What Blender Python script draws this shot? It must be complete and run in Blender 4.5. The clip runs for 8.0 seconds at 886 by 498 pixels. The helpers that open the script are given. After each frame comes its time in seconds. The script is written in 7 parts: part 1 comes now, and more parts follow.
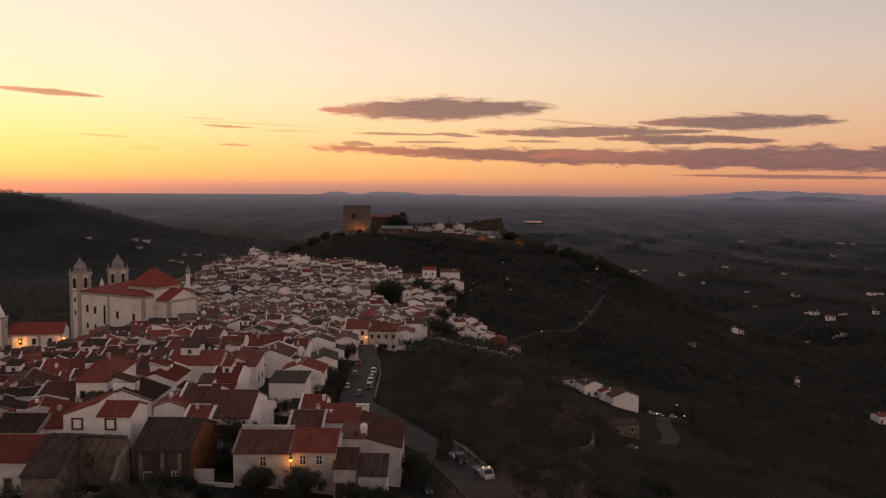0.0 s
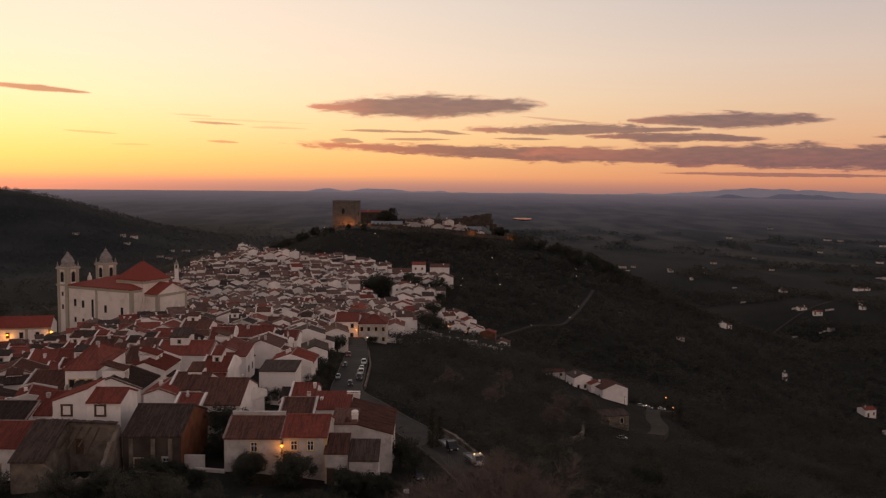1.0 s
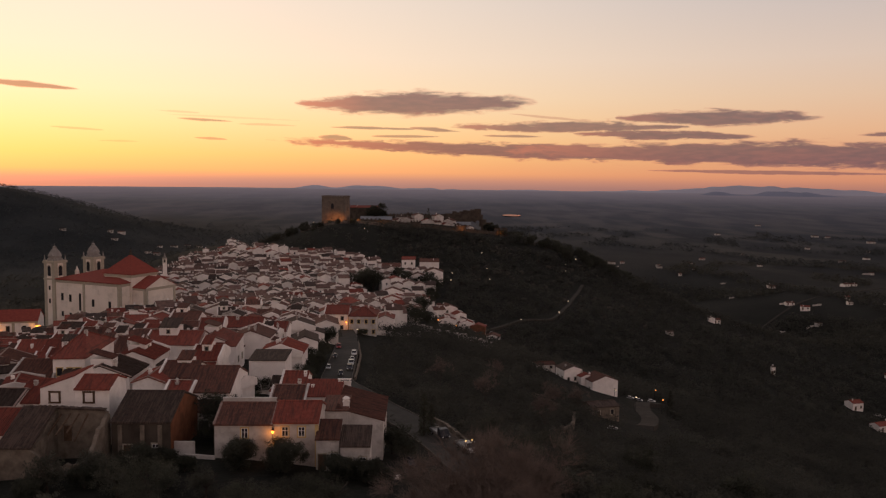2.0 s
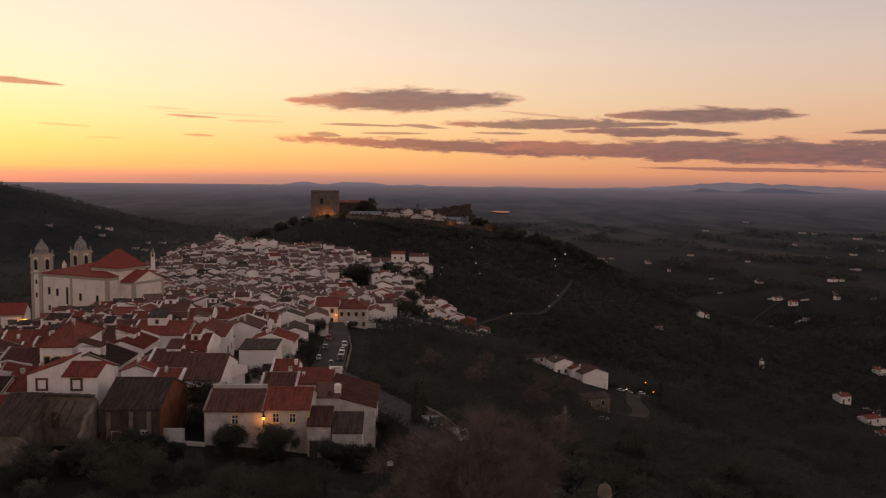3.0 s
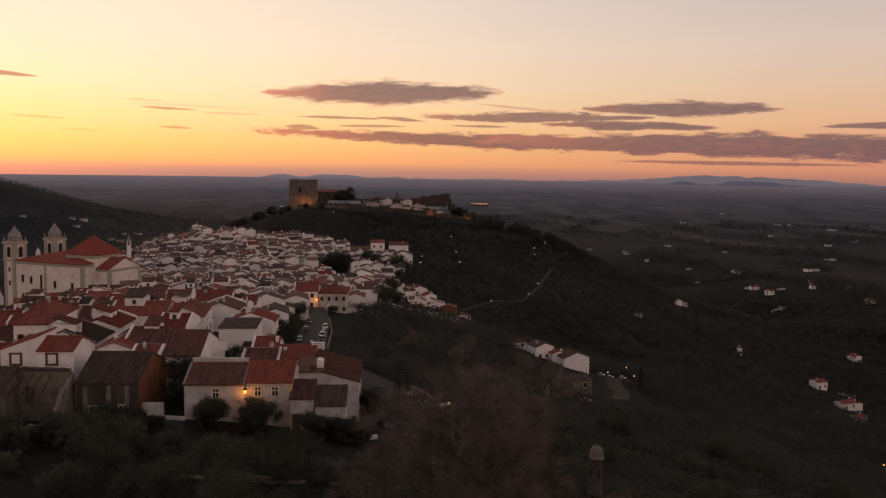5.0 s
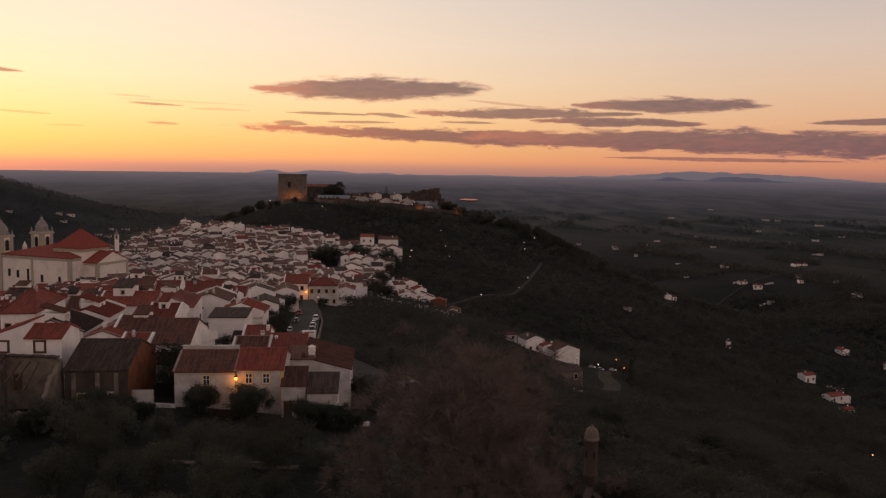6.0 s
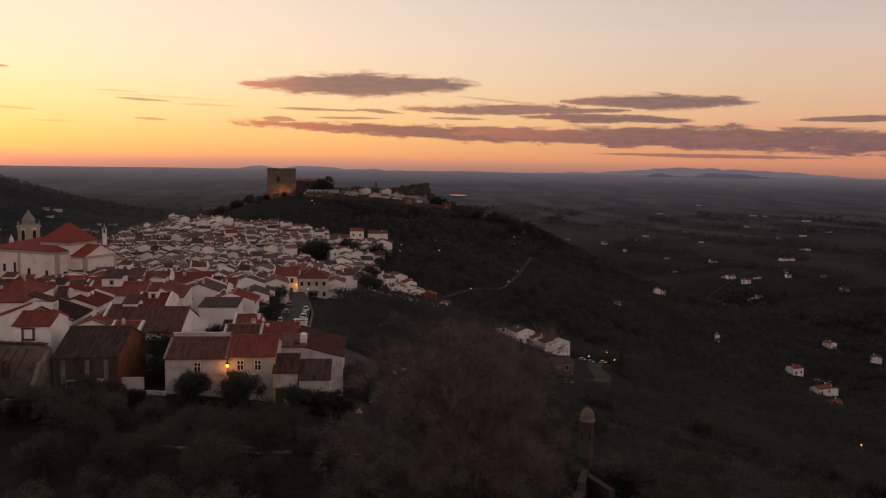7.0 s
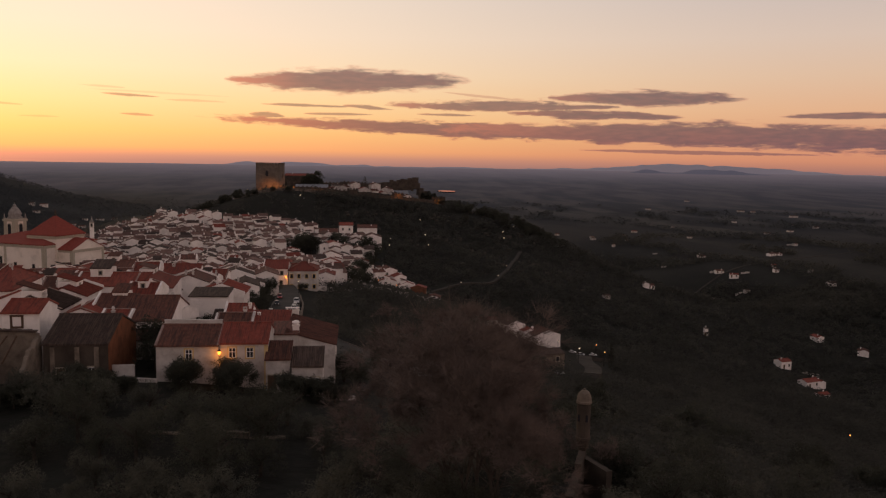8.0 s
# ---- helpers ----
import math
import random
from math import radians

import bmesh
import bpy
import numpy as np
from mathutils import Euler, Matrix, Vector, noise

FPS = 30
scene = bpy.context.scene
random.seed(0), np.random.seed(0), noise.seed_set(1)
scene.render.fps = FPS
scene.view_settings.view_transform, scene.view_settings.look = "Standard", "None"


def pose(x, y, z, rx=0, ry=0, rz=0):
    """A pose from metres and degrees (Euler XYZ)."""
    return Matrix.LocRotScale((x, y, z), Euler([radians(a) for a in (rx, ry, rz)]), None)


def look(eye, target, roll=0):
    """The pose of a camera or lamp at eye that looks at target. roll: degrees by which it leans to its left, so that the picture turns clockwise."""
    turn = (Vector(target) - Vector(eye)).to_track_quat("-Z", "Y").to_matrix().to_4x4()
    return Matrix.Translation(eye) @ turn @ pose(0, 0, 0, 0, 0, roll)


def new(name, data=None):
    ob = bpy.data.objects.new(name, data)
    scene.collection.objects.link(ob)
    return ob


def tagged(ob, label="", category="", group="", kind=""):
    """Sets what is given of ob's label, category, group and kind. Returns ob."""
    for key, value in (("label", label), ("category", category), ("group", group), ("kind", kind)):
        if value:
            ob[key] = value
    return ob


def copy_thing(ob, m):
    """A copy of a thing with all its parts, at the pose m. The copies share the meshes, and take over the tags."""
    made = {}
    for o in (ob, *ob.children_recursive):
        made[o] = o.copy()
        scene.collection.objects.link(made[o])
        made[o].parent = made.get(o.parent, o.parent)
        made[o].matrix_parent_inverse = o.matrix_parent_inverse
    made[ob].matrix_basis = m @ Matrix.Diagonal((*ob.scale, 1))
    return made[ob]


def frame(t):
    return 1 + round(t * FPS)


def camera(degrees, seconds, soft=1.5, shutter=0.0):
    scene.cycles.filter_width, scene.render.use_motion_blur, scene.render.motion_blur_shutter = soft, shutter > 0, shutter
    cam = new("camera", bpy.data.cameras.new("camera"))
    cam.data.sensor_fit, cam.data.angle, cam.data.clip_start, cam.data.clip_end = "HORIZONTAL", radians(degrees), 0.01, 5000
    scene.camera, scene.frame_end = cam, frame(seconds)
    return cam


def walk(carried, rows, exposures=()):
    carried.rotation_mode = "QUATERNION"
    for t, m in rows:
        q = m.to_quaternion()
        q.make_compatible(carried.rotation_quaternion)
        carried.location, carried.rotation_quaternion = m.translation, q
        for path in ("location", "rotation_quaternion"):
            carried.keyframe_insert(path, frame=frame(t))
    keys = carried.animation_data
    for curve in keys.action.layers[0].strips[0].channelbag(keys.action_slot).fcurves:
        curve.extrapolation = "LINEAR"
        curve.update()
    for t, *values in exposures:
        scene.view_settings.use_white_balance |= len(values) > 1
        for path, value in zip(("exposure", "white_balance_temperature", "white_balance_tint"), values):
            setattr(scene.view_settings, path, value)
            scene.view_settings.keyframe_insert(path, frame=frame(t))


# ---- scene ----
cam = camera(55.66, 8.0, 1.25)
# seconds, eye, yaw, pitch, roll
PATH = [
    (0, 0.91, -11.82, 151.92, -0.012, -4.267, 0.504),
    (0.5, 0.77, -11.98, 151.16, -0.385, -4.353, 0.561),
    (1, 0.61, -11.95, 150.37, -0.760, -4.440, 0.608),
    (2.5, 0.05, -11.14, 147.91, -1.889, -4.716, 0.709),
    (3, -0.15, -10.75, 147.11, -2.264, -4.817, 0.733),
    (3.5, -0.34, -10.36, 146.32, -2.637, -4.922, 0.755),
    (4, -0.52, -9.98, 145.55, -3.010, -5.033, 0.774),
    (5.5, -1.07, -9.01, 143.41, -4.127, -5.391, 0.832),
    (6, -1.25, -8.76, 142.75, -4.502, -5.516, 0.854),
    (6.5, -1.45, -8.54, 142.10, -4.880, -5.642, 0.879),
    (7, -1.68, -8.33, 141.46, -5.263, -5.767, 0.907),
    (7.5, -1.93, -8.12, 140.83, -5.654, -5.889, 0.939),
    (8, -2.23, -7.87, 140.18, -6.053, -6.006, 0.976),
]
walk(cam, [(t, pose(x, y, z, 90, 0, yaw) @ pose(0, 0, 0, pitch) @ pose(0, 0, 0, 0, 0, roll)) for t, x, y, z, yaw, pitch, roll in PATH], [(0, 0.0), (4, 0.0), (8, -0.04)])

# ---- sky ----
SUN_AZ = -30.0


def build_sky():
    world = bpy.data.worlds.new("dusk_sky")
    scene.world = world
    world.use_nodes = True
    nt = world.node_tree
    nt.nodes.clear()
    N, L = nt.nodes.new, nt.links.new

    def math_node(op, a, b=None, c=None, clamp=False):
        n = N("ShaderNodeMath")
        n.operation, n.use_clamp = op, clamp
        for i, v in enumerate((a, b, c)):
            if v is None:
                continue
            if isinstance(v, (int, float)):
                n.inputs[i].default_value = v
            else:
                L(v, n.inputs[i])
        return n.outputs[0]

    def step(v, lo, hi):
        n = N("ShaderNodeMapRange")
        n.interpolation_type = "SMOOTHSTEP"
        L(v, n.inputs[0])
        n.inputs[1].default_value, n.inputs[2].default_value = lo, hi
        return n.outputs[0]

    def ramp(v, stops):
        n = N("ShaderNodeValToRGB")
        els = n.color_ramp.elements
        while len(els) < len(stops):
            els.new(0.5)
        for e, (p, col) in zip(els, stops):
            e.position, e.color = p, (*col, 1)
        L(v, n.inputs[0])
        return n.outputs[0]

    def mix(f, a, b):
        n = N("ShaderNodeMix")
        n.data_type = "RGBA"
        if isinstance(f, (int, float)):
            n.inputs[0].default_value = f
        else:
            L(f, n.inputs[0])
        for i, v in ((6, a), (7, b)):
            if isinstance(v, tuple):
                n.inputs[i].default_value = (*v, 1)
            else:
                L(v, n.inputs[i])
        return n.outputs[2]

    co = N("ShaderNodeTexCoord").outputs["Generated"]
    sep = N("ShaderNodeSeparateXYZ")
    L(co, sep.inputs[0])
    az = math_node("MULTIPLY", math_node("ARCTAN2", sep.outputs[0], sep.outputs[1]), 57.29578)
    el = math_node("MULTIPLY", math_node("ARCSINE", sep.outputs[2]), 57.29578)
    # angle from the sunset, and the height as a ramp from -1 to 29 degrees and on to the zenith
    off = math_node("ABSOLUTE", math_node("SUBTRACT", az, SUN_AZ))
    off = math_node("MINIMUM", off, math_node("SUBTRACT", 360.0, off))
    height = math_node("DIVIDE", math_node("ADD", el, 1.0), 30.0, clamp=True)
    glow = ramp(height, GLOW_STOPS)
    away = ramp(height, AWAY_STOPS)
    back = ramp(height, BACK_STOPS)
    col = mix(step(off, 6.0, 64.0), glow, away)
    col = mix(step(off, 70.0, 150.0), col, back)
    col = mix(step(el, 20.0, 80.0), col, ZENITH)
    # clouds: flattened, ragged streaks
    flat = N("ShaderNodeCombineXYZ")
    L(math_node("MULTIPLY", az, 0.24), flat.inputs[0])
    L(math_node("MULTIPLY", el, 1.15), flat.inputs[1])
    curl = N("ShaderNodeTexNoise")
    L(flat.outputs[0], curl.inputs["Vector"])
    curl.inputs["Scale"].default_value, curl.inputs["Detail"].default_value = 1.6, 3.0
    bent = N("ShaderNodeVectorMath")
    bent.operation = "MULTIPLY_ADD"
    L(curl.outputs["Color"], bent.inputs[0])
    bent.inputs[1].default_value = (0.7, 0.25, 0.0)
    L(flat.outputs[0], bent.inputs[2])
    fine = N("ShaderNodeTexNoise")
    L(bent.outputs[0], fine.inputs["Vector"])
    fine.inputs["Scale"].default_value, fine.inputs["Detail"].default_value = 1.9, 10.0
    fine.inputs["Roughness"].default_value = 0.62
    rag = math_node("SUBTRACT", fine.outputs[0], 0.5)
    wisp = N("ShaderNodeTexNoise")
    L(flat.outputs[0], wisp.inputs["Vector"])
    wisp.inputs["Scale"].default_value, wisp.inputs["Detail"].default_value = 4.0, 4.0
    total, rosy = None, None
    for a0, e0, half_w, up, down, slope, rough, most in CLOUDS:
        u = math_node("DIVIDE", math_node("SUBTRACT", az, a0), half_w)
        v = math_node("SUBTRACT", math_node("SUBTRACT", el, e0), math_node("MULTIPLY", math_node("SUBTRACT", az, a0), slope))
        over, under = math_node("DIVIDE", v, up), math_node("DIVIDE", v, -down)
        end = math_node("SUBTRACT", 1.0, math_node("ABSOLUTE", u))
        taper = math_node("ADD", math_node("POWER", math_node("MAXIMUM", end, 0.0), 0.42), math_node("MULTIPLY", math_node("MINIMUM", end, 0.0), 3.0))
        d = math_node("SUBTRACT", taper, math_node("MAXIMUM", over, math_node("MULTIPLY", under, 0.95)))
        d = math_node("ADD", d, math_node("MULTIPLY", rag, rough * 1.6))
        m = math_node("MULTIPLY", step(d, 0.0, 0.45), most)
        # the thin rim, the underside and the end towards the sunset take its colour
        low = math_node("MAXIMUM", step(under, 0.45, 1.15), step(u, -0.25, -1.05))
        low = math_node("MULTIPLY", low, m)
        total = m if total is None else math_node("MAXIMUM", total, m)
        rosy = low if rosy is None else math_node("MAXIMUM", rosy, low)
    warm = math_node("MULTIPLY", step(off, 62.0, 10.0), 0.9)
    body = mix(warm, CLOUD_COOL, CLOUD_WARM)
    body = mix(step(wisp.outputs[0], 0.3, 0.75), body, mix(0.22, body, CLOUD_PINK))
    thin = mix(warm, CLOUD_PINK, CLOUD_EDGE)
    cloud = mix(step(total, 0.2, 0.75), thin, body)
    cloud = mix(math_node("MULTIPLY", rosy, math_node("MULTIPLY", step(off, 62.0, 15.0), 0.72)), cloud, CLOUD_EDGE)
    col = mix(math_node("MULTIPLY", total, 0.95), col, cloud)
    # below the horizon: dull land
    col = mix(step(el, -0.6, -1.6), col, (0.02, 0.018, 0.02))
    nish = N("ShaderNodeTexSky")
    nish.sky_type, nish.sun_disc = "NISHITA", False
    nish.sun_elevation, nish.sun_rotation = radians(0.5), radians(SUN_AZ)
    far = N("ShaderNodeBackground")
    L(nish.outputs[0], far.inputs[0])
    far.inputs[1].default_value = 0.05
    bg = N("ShaderNodeBackground")
    L(col, bg.inputs[0])
    bg.inputs[1].default_value = SKY_STRENGTH
    both = N("ShaderNodeAddShader")
    L(bg.outputs[0], both.inputs[0])
    L(far.outputs[0], both.inputs[1])
    out = N("ShaderNodeOutputWorld")
    L(both.outputs[0], out.inputs[0])


SKY_STRENGTH = 1.0
# stops over -1 .. 29 degrees of height
GLOW_STOPS = [(0.0, (0.28, 0.16, 0.14)), (0.022, (0.38, 0.23, 0.20)), (0.034, (0.56, 0.29, 0.21)), (0.052, (1.0, 0.46, 0.18)), (0.088, (1.0, 0.58, 0.21)), (0.15, (1.0, 0.695, 0.34)),
              (0.22, (1.0, 0.76, 0.49)), (0.30, (0.98, 0.765, 0.57)), (0.42, (0.92, 0.745, 0.60)), (1.0, (0.44, 0.385, 0.38))]
AWAY_STOPS = [(0.0, (0.20, 0.13, 0.14)), (0.020, (0.38, 0.18, 0.15)), (0.045, (0.63, 0.262, 0.158)), (0.09, (0.68, 0.325, 0.195)), (0.15, (0.72, 0.41, 0.26)),
              (0.22, (0.70, 0.47, 0.34)), (0.30, (0.66, 0.50, 0.42)), (0.42, (0.55, 0.46, 0.44)), (1.0, (0.30, 0.27, 0.29))]
BACK_STOPS = [(0.0, (0.25, 0.19, 0.21)), (0.10, (0.78, 0.52, 0.45)), (0.35, (0.87, 0.62, 0.55)), (1.0, (0.38, 0.31, 0.31))]
ZENITH = (0.20, 0.18, 0.20)
CLOUD_COOL, CLOUD_WARM = (0.128, 0.078, 0.108), (0.165, 0.072, 0.094)
CLOUD_PINK, CLOUD_EDGE = (0.46, 0.165, 0.150), (0.74, 0.19, 0.13)
# azimuth, height, half width, rise, drop, slope, raggedness, density
CLOUDS = [
    (-0.35, 5.14, 8.2, 1.05, 0.90, 0.018, 0.75, 1.0),
    (-25.0, 5.55, 3.3, 0.26, 0.22, -0.043, 0.6, 0.9),
    (19.30, 4.26, 6.4, 0.66, 0.62, -0.004, 0.9, 1.0),
    (9.80, 3.66, 8.2, 0.56, 0.36, 0.005, 1.2, 0.95),
    (16.15, 3.15, 6.0, 0.42, 0.36, -0.022, 1.1, 1.0),
    (9.0, 2.04, 19.5, 0.62, 0.66, -0.028, 1.1, 1.0),
    (24.5, 2.00, 19.0, 0.90, 1.15, -0.012, 1.0, 1.0),
    (36.0, 1.75, 15.0, 0.98, 1.28, -0.012, 1.0, 1.0),
    (22.5, 0.80, 7.6, 0.20, 0.16, -0.009, 1.0, 0.75),
    (31.9, 3.10, 4.5, 0.33, 0.24, 0.004, 0.7, 0.95),
    (-14.28, 3.80, 1.8, 0.13, 0.12, -0.035, 0.8, 0.7),
    (-3.33, 3.50, 2.9, 0.14, 0.11, -0.009, 0.9, 0.75),
    (0.94, 3.46, 1.8, 0.19, 0.17, -0.068, 0.9, 0.8),
    (-5.79, 2.79, 1.2, 0.27, 0.18, -0.05, 0.9, 0.75),
    (-1.06, 2.98, 2.4, 0.13, 0.10, 0.007, 0.9, 0.7),
    (6.19, 3.07, 2.1, 0.12, 0.10, -0.010, 0.9, 0.75),
    (-13.95, 2.60, 1.1, 0.11, 0.09, -0.034, 0.9, 0.6),
    (-10.37, 3.58, 2.0, 0.10, 0.08, -0.011, 1.1, 0.35),
    (-22.0, 3.02, 1.6, 0.09, 0.09, -0.04, 1.0, 0.4),
    (-16.0, 4.27, 1.4, 0.10, 0.08, -0.029, 1.1, 0.3),
    (8.62, 4.33, 2.9, 0.10, 0.12, -0.092, 1.1, 0.45),
    (-12.5, 4.0, 4.5, 0.08, 0.07, -0.02, 1.3, 0.22),
    (-19.5, 2.3, 1.3, 0.07, 0.06, 0.0, 1.0, 0.3),
]
build_sky()
# last light over the horizon where the sun went down: weak and very wide
sun = new("sun", bpy.data.lights.new("sun", "SUN"))
sun.data.energy, sun.data.angle, sun.data.color = 0.25, radians(30), (1.0, 0.62, 0.35)
sun.matrix_world = look((0, 0, 600), (600 * math.sin(radians(-SUN_AZ + 180)) * -1, -600 * math.cos(radians(SUN_AZ)), 540))
scene.view_settings.exposure = 0.0


# ---- materials ----
def material(name, colours, scale=1.0, rough=0.85, bump=0.0, bump_scale=20.0, stain=None, stain_amount=0.0, metal=0.0, vary=0.0,
             island=False, streak=None, leafy=0.0, space="Object", spread=(0.35, 0.65)):
    """A rough surface: noise between two colours, larger stains over it, fine relief, and an even shift from object to object."""
    m = bpy.data.materials.new(name)
    m.use_nodes = True
    nt = m.node_tree
    N, L = nt.nodes.new, nt.links.new
    bsdf = nt.nodes["Principled BSDF"]
    bsdf.inputs["Roughness"].default_value, bsdf.inputs["Metallic"].default_value = rough, metal
    bsdf.inputs["Specular IOR Level"].default_value = 0.25 if rough < 0.6 else 0.1
    tc = N("ShaderNodeTexCoord").outputs[space]
    if space == "Object":
        info = N("ShaderNodeObjectInfo")
        add = N("ShaderNodeVectorMath")
        add.operation = "MULTIPLY_ADD"
        add.inputs[1].default_value = (37.0, 19.0, 11.0)
        cc = N("ShaderNodeCombineXYZ")
        for i in range(3):
            L(info.outputs["Random"], cc.inputs[i])
        L(cc.outputs[0], add.inputs[0])
        L(tc, add.inputs[2])
        tc = add.outputs[0]

    def noise_at(s, detail=5.0, roughness=0.6):
        n = N("ShaderNodeTexNoise")
        n.inputs["Scale"].default_value, n.inputs["Detail"].default_value, n.inputs["Roughness"].default_value = s, detail, roughness
        L(tc, n.inputs["Vector"])
        return n.outputs[0]

    def ranged(v, lo, hi, a=0.0, b=1.0):
        n = N("ShaderNodeMapRange")
        L(v, n.inputs[0])
        for i, k in zip((1, 2, 3, 4), (lo, hi, a, b)):
            n.inputs[i].default_value = k
        return n.outputs[0]

    def mixed(f, a, b):
        n = N("ShaderNodeMix")
        n.data_type = "RGBA"
        L(f, n.inputs[0])
        for i, v in ((6, a), (7, b)):
            if isinstance(v, tuple):
                n.inputs[i].default_value = (*v, 1)
            else:
                L(v, n.inputs[i])
        return n.outputs[2]

    col = mixed(ranged(noise_at(scale), *spread), colours[0], colours[1])
    if len(colours) > 2:
        col = mixed(ranged(noise_at(scale * 0.23, 3.0), 0.45, 0.65), col, colours[2])
    if stain:
        col = mixed(ranged(noise_at(scale * 0.6 + 0.13, 8.0, 0.75), 0.5, 0.72, 0.0, stain_amount), col, stain)
    if streak:
        # run-off and lichen drawn out down the slope
        mp = N("ShaderNodeMapping")
        mp.inputs["Scale"].default_value = (4.5, 0.35, 0.35)
        L(tc, mp.inputs[0])
        sn = N("ShaderNodeTexNoise")
        sn.inputs["Scale"].default_value, sn.inputs["Detail"].default_value = 1.0, 4.0
        L(mp.outputs[0], sn.inputs["Vector"])
        col = mixed(ranged(sn.outputs[0], 0.48, 0.62, 0.0, 0.75), col, streak)
    if vary:
        info2 = N("ShaderNodeObjectInfo")
        hsv = N("ShaderNodeHueSaturation")
        source = N("ShaderNodeNewGeometry").outputs["Random Per Island"] if island else info2.outputs["Random"]
        L(ranged(source, 0, 1, 1 - vary, 1 + vary), hsv.inputs["Value"])
        L(col, hsv.inputs["Color"])
        col = hsv.outputs[0]
    L(col, bsdf.inputs["Base Color"])
    if leafy:
        # thin leaves let part of the light through
        thin, both = N("ShaderNodeBsdfTranslucent"), N("ShaderNodeMixShader")
        L(col, thin.inputs[0])
        both.inputs[0].default_value = leafy
        L(bsdf.outputs[0], both.inputs[1])
        L(thin.outputs[0], both.inputs[2])
        L(both.outputs[0], nt.nodes["Material Output"].inputs[0])
    if bump:
        b = N("ShaderNodeBump")
        b.inputs["Strength"].default_value, b.inputs["Distance"].default_value = min(1.0, bump * 4), bump
        L(noise_at(bump_scale, 4.0), b.inputs["Height"])
        L(b.outputs[0], bsdf.inputs["Normal"])
    return m


def glowing(name, colour, strength):
    m = bpy.data.materials.new(name)
    m.use_nodes = True
    b = m.node_tree.nodes["Principled BSDF"]
    b.inputs["Base Color"].default_value = (*colour, 1)
    b.inputs["Emission Color"].default_value = (*colour, 1)
    b.inputs["Emission Strength"].default_value = strength
    return m


M_WALL = material("limewash", [(0.77, 0.70, 0.66), (0.86, 0.79, 0.75)], 0.5, 0.9, 0.01, 3.0, (0.46, 0.40, 0.36), 0.4, vary=0.08)
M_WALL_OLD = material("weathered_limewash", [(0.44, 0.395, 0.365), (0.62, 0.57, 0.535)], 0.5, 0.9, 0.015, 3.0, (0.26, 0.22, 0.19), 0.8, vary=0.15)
M_WALL_OCHRE = material("ochre_render", [(0.13, 0.058, 0.034), (0.20, 0.09, 0.052)], 0.8, 0.9, 0.01, 3.0, (0.08, 0.05, 0.04), 0.8)
M_WALL_RUST = material("rust_ochre_limewash", [(0.13, 0.050, 0.026), (0.21, 0.082, 0.042)], 0.7, 0.9, 0.02, 3.0, (0.10, 0.055, 0.035), 0.7)
M_TRIM = material("ochre_paint", [(0.52, 0.38, 0.18), (0.60, 0.45, 0.22)], 1.5, 0.8)
M_TRIM_GREY = material("granite_trim", [(0.34, 0.30, 0.24), (0.45, 0.40, 0.32)], 2.0, 0.85)
M_CHURCH = material("church_limewash", [(0.72, 0.625, 0.55), (0.80, 0.71, 0.635)], 0.12, 0.9, 0.01, 2.0, (0.42, 0.37, 0.31), 0.6)
M_ROOF_RED = material("new_clay_tiles", [(0.185, 0.046, 0.034), (0.255, 0.074, 0.053)], 2.6, 0.8, 0.03, 6.0, (0.12, 0.05, 0.04), 0.7, vary=0.25, streak=(0.10, 0.040, 0.032))
M_ROOF_CHURCH = material("church_clay_tiles", [(0.20, 0.044, 0.034), (0.265, 0.064, 0.047)], 1.2, 0.8, 0.03, 6.0, (0.15, 0.05, 0.04), 0.6)
M_ROOF_BROWN = material("old_clay_tiles", [(0.095, 0.043, 0.033), (0.155, 0.072, 0.054)], 2.6, 0.85, 0.03, 6.0, (0.07, 0.05, 0.045), 0.8, vary=0.25, streak=(0.045, 0.03, 0.026))
M_ROOF_DARK = material("mossy_clay_tiles", [(0.036, 0.026, 0.022), (0.076, 0.052, 0.043)], 2.6, 0.9, 0.03, 6.0, (0.04, 0.04, 0.035), 0.8, vary=0.25, streak=(0.10, 0.072, 0.06))
M_KEEP = material("keep_stone", [(0.105, 0.085, 0.070), (0.18, 0.145, 0.12)], 0.35, 0.95, 0.08, 1.2, (0.10, 0.08, 0.065), 0.8)
M_STONE = material("castle_stone", [(0.048, 0.038, 0.031), (0.090, 0.071, 0.058)], 0.35, 0.95, 0.08, 1.2, (0.075, 0.062, 0.05), 0.8)
M_RUBBLE = material("rubble_stone", [(0.12, 0.095, 0.075), (0.22, 0.18, 0.145)], 0.8, 0.95, 0.08, 2.5, (0.10, 0.085, 0.07), 0.8)
M_ROCK = material("granite_outcrop", [(0.12, 0.10, 0.085), (0.22, 0.185, 0.16)], 0.5, 0.95, 0.1, 2.0, (0.06, 0.06, 0.05), 0.7)
M_OUTCROP = material("lichened_granite", [(0.045, 0.041, 0.036), (0.085, 0.075, 0.064)], 0.6, 0.95, 0.1, 2.0, (0.03, 0.032, 0.026), 0.8, vary=0.3, island=True)
M_CAP = material("weathered_cap_stone", [(0.20, 0.18, 0.165), (0.33, 0.30, 0.28)], 0.8, 0.95, 0.05, 2.0, (0.12, 0.105, 0.09), 0.7)
M_MORTAR = material("pale_mortar", [(0.20, 0.13, 0.11), (0.34, 0.26, 0.23)], 1.5, 0.9)
M_GLASS = material("window_glass", [(0.02, 0.02, 0.025), (0.03, 0.03, 0.035)], 1.0, 0.12)
